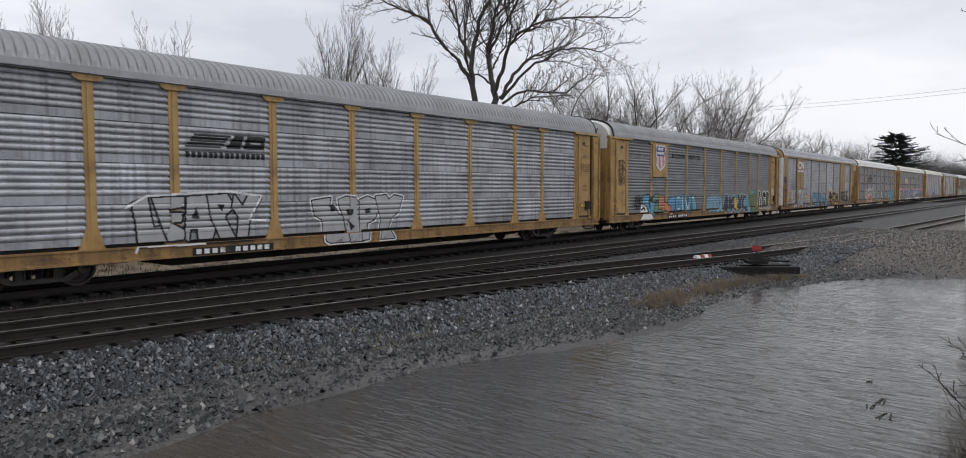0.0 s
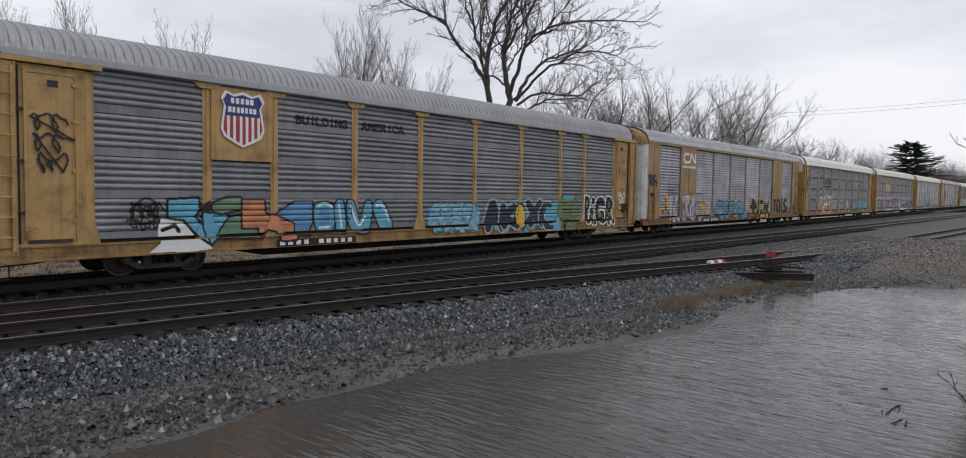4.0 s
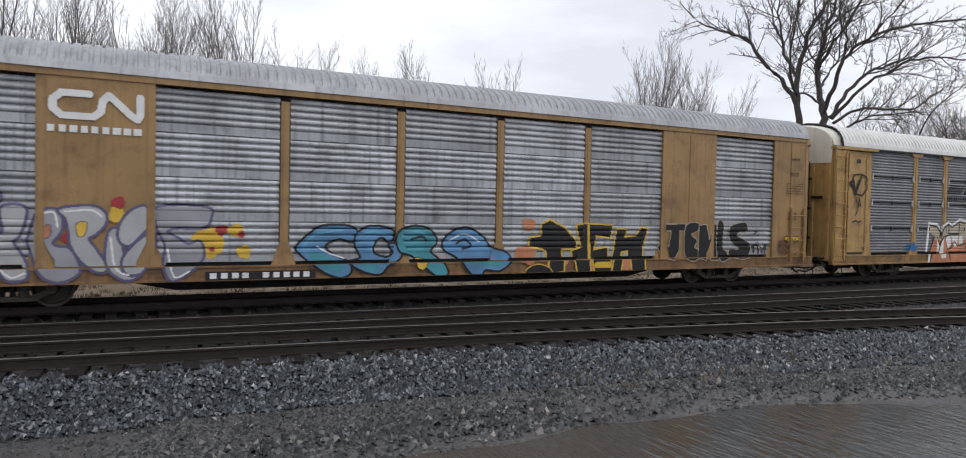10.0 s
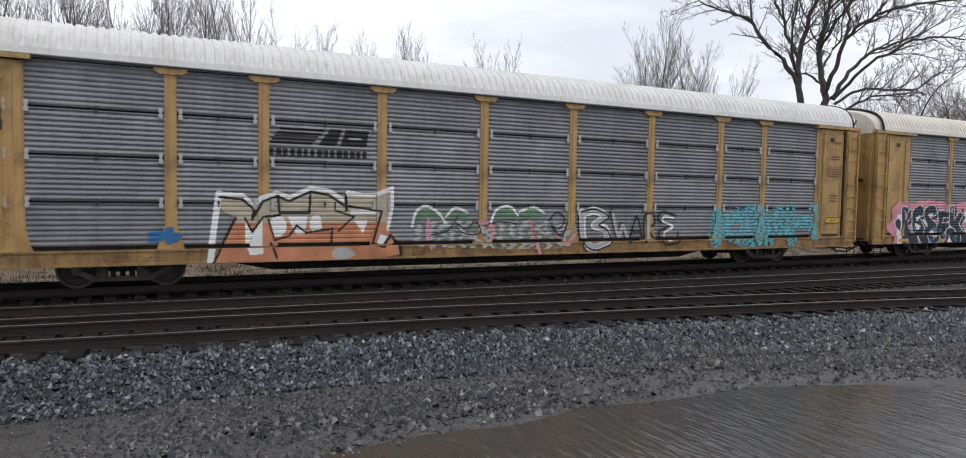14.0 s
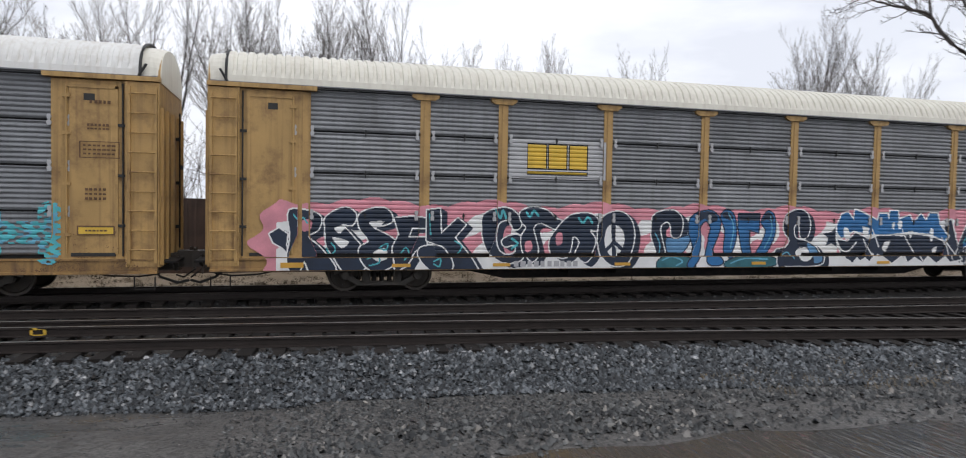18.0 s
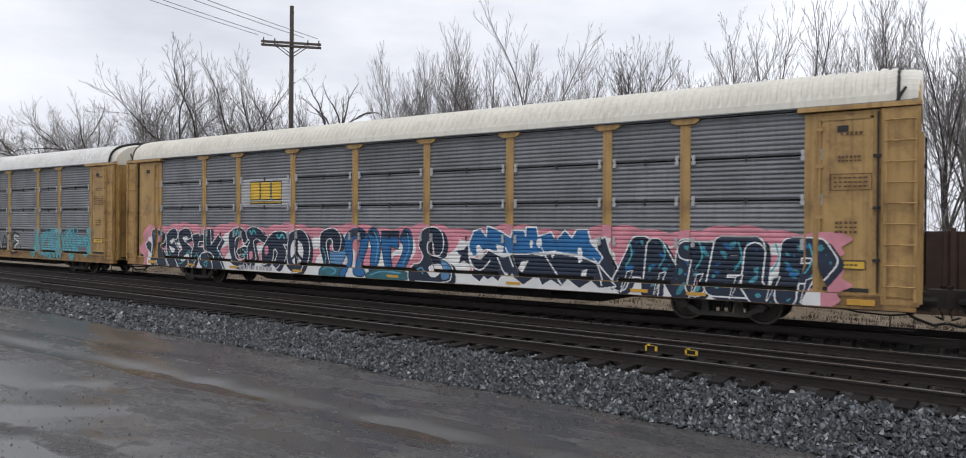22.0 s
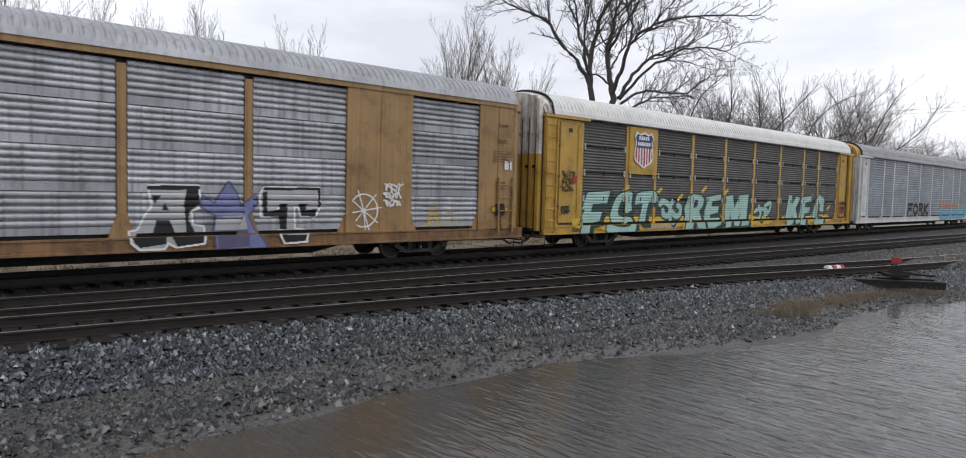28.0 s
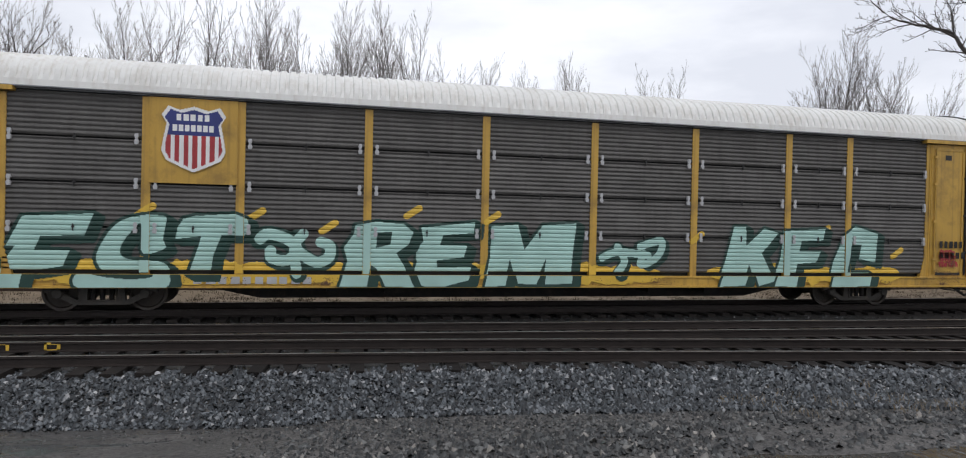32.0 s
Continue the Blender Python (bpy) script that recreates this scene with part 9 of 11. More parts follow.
S6["paint"] = [painting_g(S6), scrawl(S6, 22.55, 23.3, 1.6, 2.3, "white", 21, 3, 0.02), ribbon_mark(S6, 4.88, 6.68, 3.68, 4.58), number_board(S6, 7.95, 10.45, 0.5, 0.75), data_marks(S6, 26.7)]
S7["paint"] = [painting_h(S7), shield(S7, 6.0, 3.2, 4.68, 1.36), scrawl(S7, 0.95, 1.75, 2.15, 2.95, "blackpaint", 13, 3, 0.016), scrawl(S7, 1.62, 1.85, 2.5, 2.75, "red", 14, 3, 0.03), scrawl(S7, 0.95, 1.5, 1.35, 1.65, "blackpaint", 19, 2, 0.016), scrawl(S7, 26.6, 27.3, 1.2, 1.7, "red", 23, 3, 0.018)]
S8["paint"] = [plain_letters(S8, "FORK", 10.2, 15.2, 0.95, 1.95, "blackpaint", 0.13, "graffiti", "plain black painted capitals"), scrawl(S8, 17.8, 26.3, 0.7, 1.5, "skyblue", 17, 2, 0.12), scrawl(S8, 18.2, 25.0, 1.35, 1.95, "orange", 18, 1, 0.07), scrawl(S8, 3.2, 4.4, 1.05, 1.55, "greypaint", 15, 1, 0.04)]
S6["paint"].append(plain_letters(S6, "BI", 27.35, 27.75, 2.85, 3.15, "white", 0.035))
for i, k in ((9, "blue"), (10, "skyblue"), (11, "silver"), (12, "teal"), (13, "pink")):
    SPECS[i]["paint"] = [scrawl(SPECS[i], 5.0, 12.0, 0.9, 1.8, k, 20 + i, 3, 0.1), scrawl(SPECS[i], 14.0, 22.0, 0.9, 1.7, "blackpaint", 40 + i, 3, 0.08)]
for k, sp in enumerate(SPECS):
    if k < 8 and k != 4:
        sp["paint"].append(grime(sp, 300 + k))
    add_car(k, sp)


# ---- bare trees ----
def branch_mesh(name, branches, material):
    v, f = [], []
    for pts, r0, r1, level in branches:
        sides = 8 if level == 0 else 5 if level < 3 else 3
        k = len(v)
        n = len(pts)
        for i, p in enumerate(pts):
            d = (pts[min(i + 1, n - 1)] - pts[max(i - 1, 0)]).normalized()
            a = d.orthogonal().normalized()
            b = d.cross(a)
            r = r0 + (r1 - r0) * i / (n - 1)
            for j in range(sides):
                w = 6.2832 * j / sides
                q = p + r * (math.cos(w) * a + math.sin(w) * b)
                v.append((q.x, q.y, q.z))
        for i in range(n - 1):
            for j in range(sides):
                f.append((k + i * sides + j, k + i * sides + (j + 1) % sides, k + (i + 1) * sides + (j + 1) % sides, k + (i + 1) * sides + j))
    return mesh_of(name, v, f, material, smooth=True)


def tree(label, branches, at, mats=("bark", "twig"), group="", cut=2):
    t = root("tree", label, "tree", pose(*at), group)
    part("trunk", branch_mesh("trunk", [b for b in branches if b[3] < cut], M[mats[0]]), t)
    part("crown", branch_mesh("crown", [b for b in branches if b[3] >= cut], M[mats[1]]), t, "bare twigs and fine branches")
    return t


GZ = -0.4


def limb(rng, p, d, ln, r, level, last, gap, angle, ratio, bend, first=0.2, out=None, thick=0.008, crook=0.06, fine=0.0045):
    """A branch that wanders, tapers and bears side branches in turn; bend lifts (or droops) its course."""
    out = [] if out is None else out
    n = 1 if level > 2 and level == last else max(3 if level < 2 else 2, min(12, int(ln / (0.55, 0.4, 0.35, 0.3, 0.3)[min(level, 4)])))
    p, d = Vector(p), Vector(d).normalized()
    pts, dirs = [p], [d]
    w = Vector((0, 0, 0))
    for _ in range(n):
        w = w * 0.55 + Vector((rng.gauss(0, 1), rng.gauss(0, 1), rng.gauss(0, 1))) * crook * (1 if level < 2 else 1.4)
        d = (d + w + Vector((0, 0, bend / n))).normalized()
        pts.append(pts[-1] + d * (ln / n))
        dirs.append(d)
    out.append((pts, r, max(r * 0.16, fine), level))
    if level >= last:
        return out
    k = max(2, int(ln / gap[level] + 0.5))
    az = rng.uniform(0, 6.283)
    for j in range(k):
        u = min(1.0, first + (1 - first) * (j + rng.uniform(0.2, 0.9)) / k)
        i = min(int(u * n), n - 1)
        q = pts[i].lerp(pts[i + 1], u * n - i)
        az += 2.4 + rng.uniform(-0.6, 0.6)
        side = dirs[i].orthogonal().normalized()
        side.rotate(Matrix.Rotation(az, 3, dirs[i]))
        a = angle * rng.uniform(0.65, 1.25) * (1 - 0.35 * u)
        cl = ln * ratio[level] * (1 - 0.55 * u) * rng.uniform(0.65, 1.2)
        cr = min(r * (1 - 0.84 * u) * 0.62, 0.0035 + thick * cl)
        limb(rng, q, dirs[i] * math.cos(a) + side * math.sin(a), cl, max(cr, fine), level + 1, last, gap, angle, ratio, 0.35 + 0.2 * level, 0.15, out, thick, crook, fine)
    return out


# the large spreading tree beyond the train: two stems and long arching limbs, given as (across, height, depth)
ACROSS, ALONG = Vector((0.61, -0.79, 0)), Vector((0.79, 0.61, 0))


def course(points):
    """A smooth way through a few guide points."""
    p = [ACROSS * a + ALONG * b + Vector((0, 0, h)) for a, h, b in points]
    p = [p[0] * 2 - p[1]] + p + [p[-1] * 2 - p[-2]]
    out = []
    for i in range(1, len(p) - 2):
        for s in range(4):
            u = s / 4
            out.append(0.5 * (2 * p[i] + (p[i + 1] - p[i - 1]) * u + (2 * p[i - 1] - 5 * p[i] + 4 * p[i + 1] - p[i + 2]) * u * u + (3 * p[i] - p[i - 1] - 3 * p[i + 1] + p[i + 2]) * u ** 3))
    return out + [p[-2]]


def guided(rng, points, r0, r1, level, first, gap=0.42, reach=3.1):
    """A limb along guide points that bears finer branches from first (a share of its length) on."""
    pts = course(points)
    pts = [q + Vector((rng.gauss(0, 0.05), rng.gauss(0, 0.05), rng.gauss(0, 0.05))) * (i > 0) for i, q in enumerate(pts)]
    out = [(pts, r0, r1, level)]
    n = len(pts) - 1
    total = sum((b - a).length for a, b in zip(pts, pts[1:]))
    az = rng.uniform(0, 6.283)
    k = max(2, int(total * (1 - first) / gap))
    for j in range(k + 1):
        u = first + (1 - first) * (j + rng.uniform(0.1, 0.9)) / (k + 1)
        i = min(int(u * n), n - 1)
        d = (pts[i + 1] - pts[i]).normalized()
        q = pts[i].lerp(pts[i + 1], u * n - i)
        az += 2.4 + rng.uniform(-0.5, 0.5)
        side = d.orthogonal().normalized()
        side.rotate(Matrix.Rotation(az, 3, d))
        a = rng.uniform(0.5, 1.0)
        r = r0 + (r1 - r0) * u
        ln = reach * (1.15 - 0.6 * u) * rng.uniform(0.5, 1.35)
        out += [(p, x, t, l + level + 1) for p, x, t, l in limb(rng, q, d * math.cos(a) + side * math.sin(a), ln, min(r * 0.6, 0.015 + 0.015 * ln), 0, 3, (0.4, 0.28, 0.24), 0.75, (0.5, 0.5, 0.55), 0.4, 0.12, None, 0.016, 0.14, 0.01)]
    return out


rng = random.Random(12)
big = []
for points, r0, r1, first in (
        (((-0.55, -0.3, 0), (-0.55, 4.0, 0), (-0.75, 8.2, 0), (-1.15, 10.2, 0), (-1.2, 12.5, 0.2), (-0.8, 14.2, 0.4), (-0.35, 15.8, 0.5), (0.4, 17.2, 0.9), (1.4, 18.9, 1.2), (2.0, 20.2, 1.4)), 0.48, 0.03, 0.45),
        (((0.3, -0.3, 0), (0.3, 5.0, 0), (0.5, 8.3, 0), (0.5, 9.6, 0.1), (0.2, 11.2, 0.4), (0.05, 13.1, 0.8), (0.4, 14.9, 1.2), (0.75, 16.4, 1.5), (1.2, 18.0, 2.0), (1.1, 19.6, 2.3)), 0.52, 0.03, 0.45),
        (((-1.15, 10.3, 0), (-1.9, 11.6, -0.5), (-3.3, 13.2, -1.2), (-4.2, 14.6, -1.6), (-5.6, 15.1, -2.2), (-7.3, 15.8, -2.8), (-8.6, 17.2, -3.2)), 0.3, 0.025, 0.3),
        (((-1.15, 12.2, 0.1), (-2.0, 14.0, 0.8), (-2.5, 15.6, 1.2), (-3.0, 17.0, 1.5), (-3.4, 18.9, 1.8)), 0.22, 0.025, 0.25),
        (((-2.1, 14.2, 0.8), (-2.4, 16.6, 0.2), (-2.6, 18.2, -0.3), (-3.6, 19.6, -0.8)), 0.14, 0.02, 0.25),
        (((0.45, 9.7, 0), (1.0, 11.1, -0.8), (1.5, 12.7, -1.6), (2.3, 13.6, -2.4), (3.5, 14.0, -3.0), (5.8, 14.25, -4.0), (8.4, 14.0, -4.6), (9.8, 14.2, -4.8)), 0.28, 0.02, 0.3),
        (((0.9, 9.4, 0), (2.0, 11.2, 0.8), (3.2, 12.6, 1.6), (4.8, 13.2, 2.2), (6.4, 13.9, 2.6), (8.2, 15.0, 3.0)), 0.26, 0.02, 0.3),
        (((1.0, 9.3, 0), (2.6, 11.0, -1.0), (4.4, 12.1, -1.6), (6.1, 12.6, -2.0), (7.9, 12.3, -2.3), (8.5, 12.7, -2.4)), 0.2, 0.02, 0.3),
        (((1.1, 9.0, 0), (2.6, 10.0, 1.0), (4.6, 10.0, 1.8), (6.2, 10.2, 2.4), (7.0, 11.0, 2.6), (8.0, 11.5, 2.8)), 0.18, 0.02, 0.3),
        (((1.1, 8.0, 0), (2.4, 8.9, -0.8), (4.0, 9.3, -1.6), (6.3, 9.2, -2.2)), 0.17, 0.02, 0.25),
        (((0.3, 10.3, 0.2), (-0.4, 11.2, 1.6), (-1.4, 11.8, 2.8), (-1.9, 13.3, 3.6), (-2.7, 14.3, 4.4)), 0.16, 0.02, 0.3),
        (((0.1, 12.8, 0.7), (1.0, 14.4, 0.0), (1.9, 15.8, -0.6), (2.9, 17.2, -1.0), (4.4, 18.4, -1.3), (5.4, 19.3, -1.5)), 0.2, 0.02, 0.25),
        (((0.6, 15.6, 1.3), (1.9, 16.9, 1.9), (3.6, 17.6, 2.4), (5.0, 18.2, 2.8)), 0.12, 0.02, 0.2),
        (((1.45, 12.6, -1.6), (1.7, 14.0, -2.4), (1.2, 15.4, -3.0), (1.5, 17.0, -3.4), (2.2, 18.2, -3.8)), 0.15, 0.02, 0.25),
        (((2.9, 13.7, -2.7), (4.2, 15.3, -3.2), (5.4, 16.6, -3.4), (6.6, 17.6, -3.6)), 0.12, 0.02, 0.2),
        (((0.2, 11.3, 0.5), (0.6, 12.4, 2.4), (1.4, 14.2, 3.8), (1.6, 16.4, 4.8), (2.6, 18.2, 5.4)), 0.17, 0.02, 0.3),
        (((-1.15, 11.0, 0), (-1.6, 12.6, -1.6), (-1.4, 14.6, -2.8), (-1.0, 16.8, -3.6), (-1.2, 18.6, -4.0)), 0.17, 0.02, 0.3)):
    big += guided(rng, points, r0 * 0.6, r1, 0 if r0 > 0.4 else 1, first)
tree("large bare spreading deciduous tree behind the train", big, (40.9, 32, GZ), mats=("bark", "bark"), cut=3)


# bare trees of the row: fans of upright stems, slim leaders, crooked twiggy crowns, dead snags
def fan_tree(seed, h, n, split, lean, twigs):
    """Several upright stems that part low down and fill an oval crown with fine rising twigs."""
    rng = random.Random(seed)
    br = [([Vector((0, 0, -0.2)), Vector((0.03, 0, split * h * 0.5)), Vector((0, 0.04, split * h))], 0.13, 0.11, 0)]
    for q in range(n):
        a = 6.283 * q / n + rng.uniform(-0.5, 0.5)
        e = lean * rng.uniform(0.15, 1.0)
        z = split * h * rng.uniform(0.6, 1.0)
        ln = (h - z) * rng.uniform(0.86, 1.0) * (1 - 0.3 * (e / max(lean, 0.01)) ** 2) * (0.8 if q % 3 == 2 else 1.0)
        br += [(p, x, t, l + 1) for p, x, t, l in limb(rng, (0, 0, z), (math.cos(a) * math.sin(e), math.sin(a) * math.sin(e), math.cos(e)), ln, 0.05, 0, 3, (0.4 / twigs, 0.3 / twigs, 0.26), 0.6, (0.42, 0.52, 0.6), 0.12, 0.2, None, 0.006, 0.035, 0.005)]
    return br


def crooked_tree(seed, h, n, split, wide):
    """A short stem with spreading, kinked limbs and a rounded crown of dense twigs."""
    rng = random.Random(seed)
    br = [([Vector((0, 0, -0.2)), Vector((0.08, 0, split * h * 0.5)), Vector((0, 0.08, split * h))], 0.2, 0.15, 0)]
    for q in range(n):
        a = 6.283 * q / n + rng.uniform(-0.5, 0.5)
        e = wide * rng.uniform(0.1, 1.0)
        z = split * h * rng.uniform(0.75, 1.0)
        br += [(p, x, t, l + 1) for p, x, t, l in limb(rng, (0, 0, z), (math.cos(a) * math.sin(e), math.sin(a) * math.sin(e), math.cos(e)), (h - z) * rng.uniform(0.8, 1.0) * (1 - 0.3 * e), 0.07, 0, 3, (0.44, 0.33, 0.26), 0.75, (0.42, 0.52, 0.6), 0.35, 0.22, None, 0.008, 0.12, 0.0055)]
    return br


def snag_tree(seed, h):
    """A dead tree: thick kinked limbs and hardly a twig."""
    rng = random.Random(seed)
    br = [([Vector((0, 0, -0.2)), Vector((0.1, 0, h * 0.3)), Vector((0, 0.1, h * 0.6))], 0.26, 0.18, 0)]
    for q in range(7):
        a, e = 6.283 * q / 7 + rng.uniform(-0.4, 0.4), rng.uniform(0.2, 0.7)
        br += [(p, x, t, l + 1) for p, x, t, l in limb(rng, (0, 0, h * rng.uniform(0.5, 0.6)), (math.cos(a) * math.sin(e), math.sin(a) * math.sin(e), math.cos(e)), h * rng.uniform(0.28, 0.4), 0.08, 0, 2, (0.8, 0.7), 0.8, (0.45, 0.5), 0.4, 0.25, None, 0.03, 0.24)]
    return br


KINDS = dict(
    fan=[fan_tree(40, 12, 7, 0.34, 0.42, 1.0), fan_tree(41, 12, 9, 0.3, 0.5, 1.1), fan_tree(42, 12, 6, 0.42, 0.36, 1.0), fan_tree(43, 12, 8, 0.36, 0.46, 1.1)],
    slim=[fan_tree(50, 12, 3, 0.3, 0.3, 0.85), fan_tree(51, 12, 2, 0.4, 0.34, 0.8), fan_tree(52, 12, 4, 0.45, 0.4, 0.8)],
    crooked=[crooked_tree(60, 11, 8, 0.36, 0.85), crooked_tree(61, 11, 9, 0.42, 0.95)],
    spread=[crooked_tree(70, 13, 7, 0.3, 0.7), crooked_tree(71, 13, 9, 0.34, 0.8), crooked_tree(72, 13, 8, 0.3, 0.9)],
    snag=[snag_tree(80, 12)],
)
TREE_WORDS = dict(fan="bare tree with a fan of upright stems behind the tracks", slim="slender bare tree with thin forked stems behind the tracks", crooked="low bare tree with dense crooked twigs behind the tracks",
                  spread="bare spreading tree with a rounded twiggy crown behind the tracks", snag="dead tree with thick crooked limbs behind the tracks")
tree_meshes = {}


def row_tree(kind, i, x, y, top, wide, far, turn):
    """A tree of the row; alike trees share their meshes and differ in size and turn."""
    j = i % len(KINDS[kind])
    key = (kind, j, far)
    if key not in tree_meshes:
        br = KINDS[kind][j]
        zs = sorted(p.z for b in br for p in b[0])
        # far trees take the twig colour already paled for haze
        tree_meshes[key] = (branch_mesh("trunk", [b for b in br if b[3] < 2], M["bark"]), branch_mesh("crown", [b for b in br if b[3] >= 2], M["twig_haze" if far else "twig_dark" if kind in ("crooked", "snag") else "twig"]), zs[int(len(zs) * 0.997)])
    trunk, crown, h = tree_meshes[key]
    k = (top - GZ) / h
    t = root("tree", TREE_WORDS[kind], "tree", pose(x, y, GZ, 0, 0, turn) @ Matrix.Diagonal((k * wide, k * wide, k, 1)), "row of bare trees behind the tracks")
    part("trunk", trunk, t)
    part("crown", crown, t, "bare twigs and fine branches")


rng = random.Random(77)
# (kind, depth, width factor, distant, then x and height of each)
for kind, y, wide, far, spots in (
        ("fan", 32, 1.0, 0, ((-26.9, 12.7), (-23.4, 13.8), (-20.8, 12.4), (-2.3, 12.0), (-0.1, 10.9), (1.7, 11.8), (4.2, 12.1), (7.2, 10.2), (9.5, 9.5), (12.4, 10.0), (17.1, 10.3), (26.8, 12.8), (29.4, 11.8))),
        ("slim", 32.5, 1.0, 0, ((-28.9, 12.4), (-17.9, 14.6), (-15.4, 11.6), (-8.4, 12.2), (-6.6, 12.6), (-5.1, 13.0), (-12.4, 11.6), (32.4, 12.3), (35.0, 11.4), (47.8, 11.8), (50.5, 11.6))),
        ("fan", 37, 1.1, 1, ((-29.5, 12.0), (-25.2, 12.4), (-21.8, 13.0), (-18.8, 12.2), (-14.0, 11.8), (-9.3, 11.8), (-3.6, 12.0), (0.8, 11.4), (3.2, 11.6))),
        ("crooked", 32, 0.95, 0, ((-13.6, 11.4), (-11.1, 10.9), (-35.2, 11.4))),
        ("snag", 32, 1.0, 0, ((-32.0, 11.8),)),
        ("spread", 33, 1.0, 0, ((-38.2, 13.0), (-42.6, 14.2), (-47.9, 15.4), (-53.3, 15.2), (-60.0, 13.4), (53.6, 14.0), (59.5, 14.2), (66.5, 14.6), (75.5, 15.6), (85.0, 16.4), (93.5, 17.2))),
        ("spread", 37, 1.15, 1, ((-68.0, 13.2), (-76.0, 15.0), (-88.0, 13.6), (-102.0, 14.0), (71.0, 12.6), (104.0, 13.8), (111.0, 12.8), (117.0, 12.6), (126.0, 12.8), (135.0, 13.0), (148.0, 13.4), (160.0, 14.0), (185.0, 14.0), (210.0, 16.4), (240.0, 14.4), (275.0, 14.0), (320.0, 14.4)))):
    for i, (x, top) in enumerate(spots):
        row_tree(kind, i, x, y + rng.uniform(-0.4, 0.4), top, wide * rng.uniform(0.92, 1.1), far, rng.uniform(0, 360))


# low brush that closes the view under the trees, one tangle
def brush(name, label, spots, hi, material, seed, per=26):
    rng = random.Random(seed)
    br = []
    for x, y in spots:
        for _ in range(per):
            a = rng.uniform(0, 6.283)
            h = hi * rng.uniform(0.45, 1.0)
            b = Vector((x + rng.uniform(-1.6, 1.6), y + rng.uniform(-1.2, 1.2), GZ - 0.2))
            t = b + Vector((math.cos(a) * h * 0.3, math.sin(a) * h * 0.3, h))
            br.append(([b, b.lerp(t, 0.5) + Vector((rng.uniform(-0.2, 0.2), rng.uniform(-0.2, 0.2), 0)), t], 0.03, 0.008, 5))
            for _ in range(4):
                u = rng.uniform(0.35, 0.95)
                q = b.lerp(t, u)
                e = q + Vector((rng.uniform(-1, 1), rng.uniform(-1, 1), rng.uniform(0.1, 1))) * h * 0.25
                br.append(([q, q.lerp(e, 0.5), e], 0.014, 0.006, 5))
    return tagged(new(name, branch_mesh(name, br, M[material])), label, "brush", kind="stuff")


rng = random.Random(5)
brush("brush", "tangle of leafless brush behind the wall", [(x + rng.uniform(-1, 1), 29.5 + rng.uniform(-1, 2.5)) for x in np.arange(-70, 72, 2.4)], 6.2, "twig", 6, 20)
brush("brush", "dark leafless thicket along the bank behind the pole", [(x + rng.uniform(-1, 1), -0.5 - 0.02 * (x - 36) - abs(rng.gauss(0, 1.6))) for x in np.arange(36, 100, 0.6)], 3.6, "twig_dark", 16, 13)
brush("brush", "distant leafless woods beside the road", [(x + rng.uniform(-3, 3), -7 - 0.02 * x - abs(rng.gauss(0, 5))) for x in np.arange(85, 420, 4)], 8.0, "twig", 17, 12)
brush("brush", "distant band of leafless woods", [(x + rng.uniform(-3, 3), 60 + rng.uniform(-6, 14)) for x in np.arange(-260, 420, 7)], 8.5, "twig_haze", 8, 14)
brush("brush", "grey leafless woods beyond the far wagons", [(x + rng.uniform(-2, 2), 23 + rng.uniform(0, 7)) for x in np.arange(185, 430, 2.0)], 13, "bark", 21, 26)
brush("brush", "far leafless woods at the end of the line", [(rng.uniform(420, 520), rng.uniform(-30, 60)) for _ in range(60)], 17, "twig", 19, 14)


# the long rusty wall behind the train
def rust_wall():
    w = root("boundary_wall", "long rusty brown sheet-metal wall behind the tracks", "wall", kind="structure")
    s = Shape()
    s.box(0.0, 3.9, -0.03, 0.03, -0.7, 2.25)
    for i in range(13):
        x = 0.15 + i * 0.3
        s.box(x - 0.05, x + 0.05, -0.07, -0.03, -0.7, 2.2)
    panel = s.mesh("panel", M["rust"])
    s = Shape()
    s.box(-0.07, 0.07, -0.1, 0.08, -0.7, 2.36)
    post = s.mesh("post", M["rust"])
    for i in range(40):
        x = -80 + i * 4.0
        part("panel", panel, w, at=(x + 0.05, 26, 0))
        part("post", post, w, at=(x, 26, 0))


rust_wall()


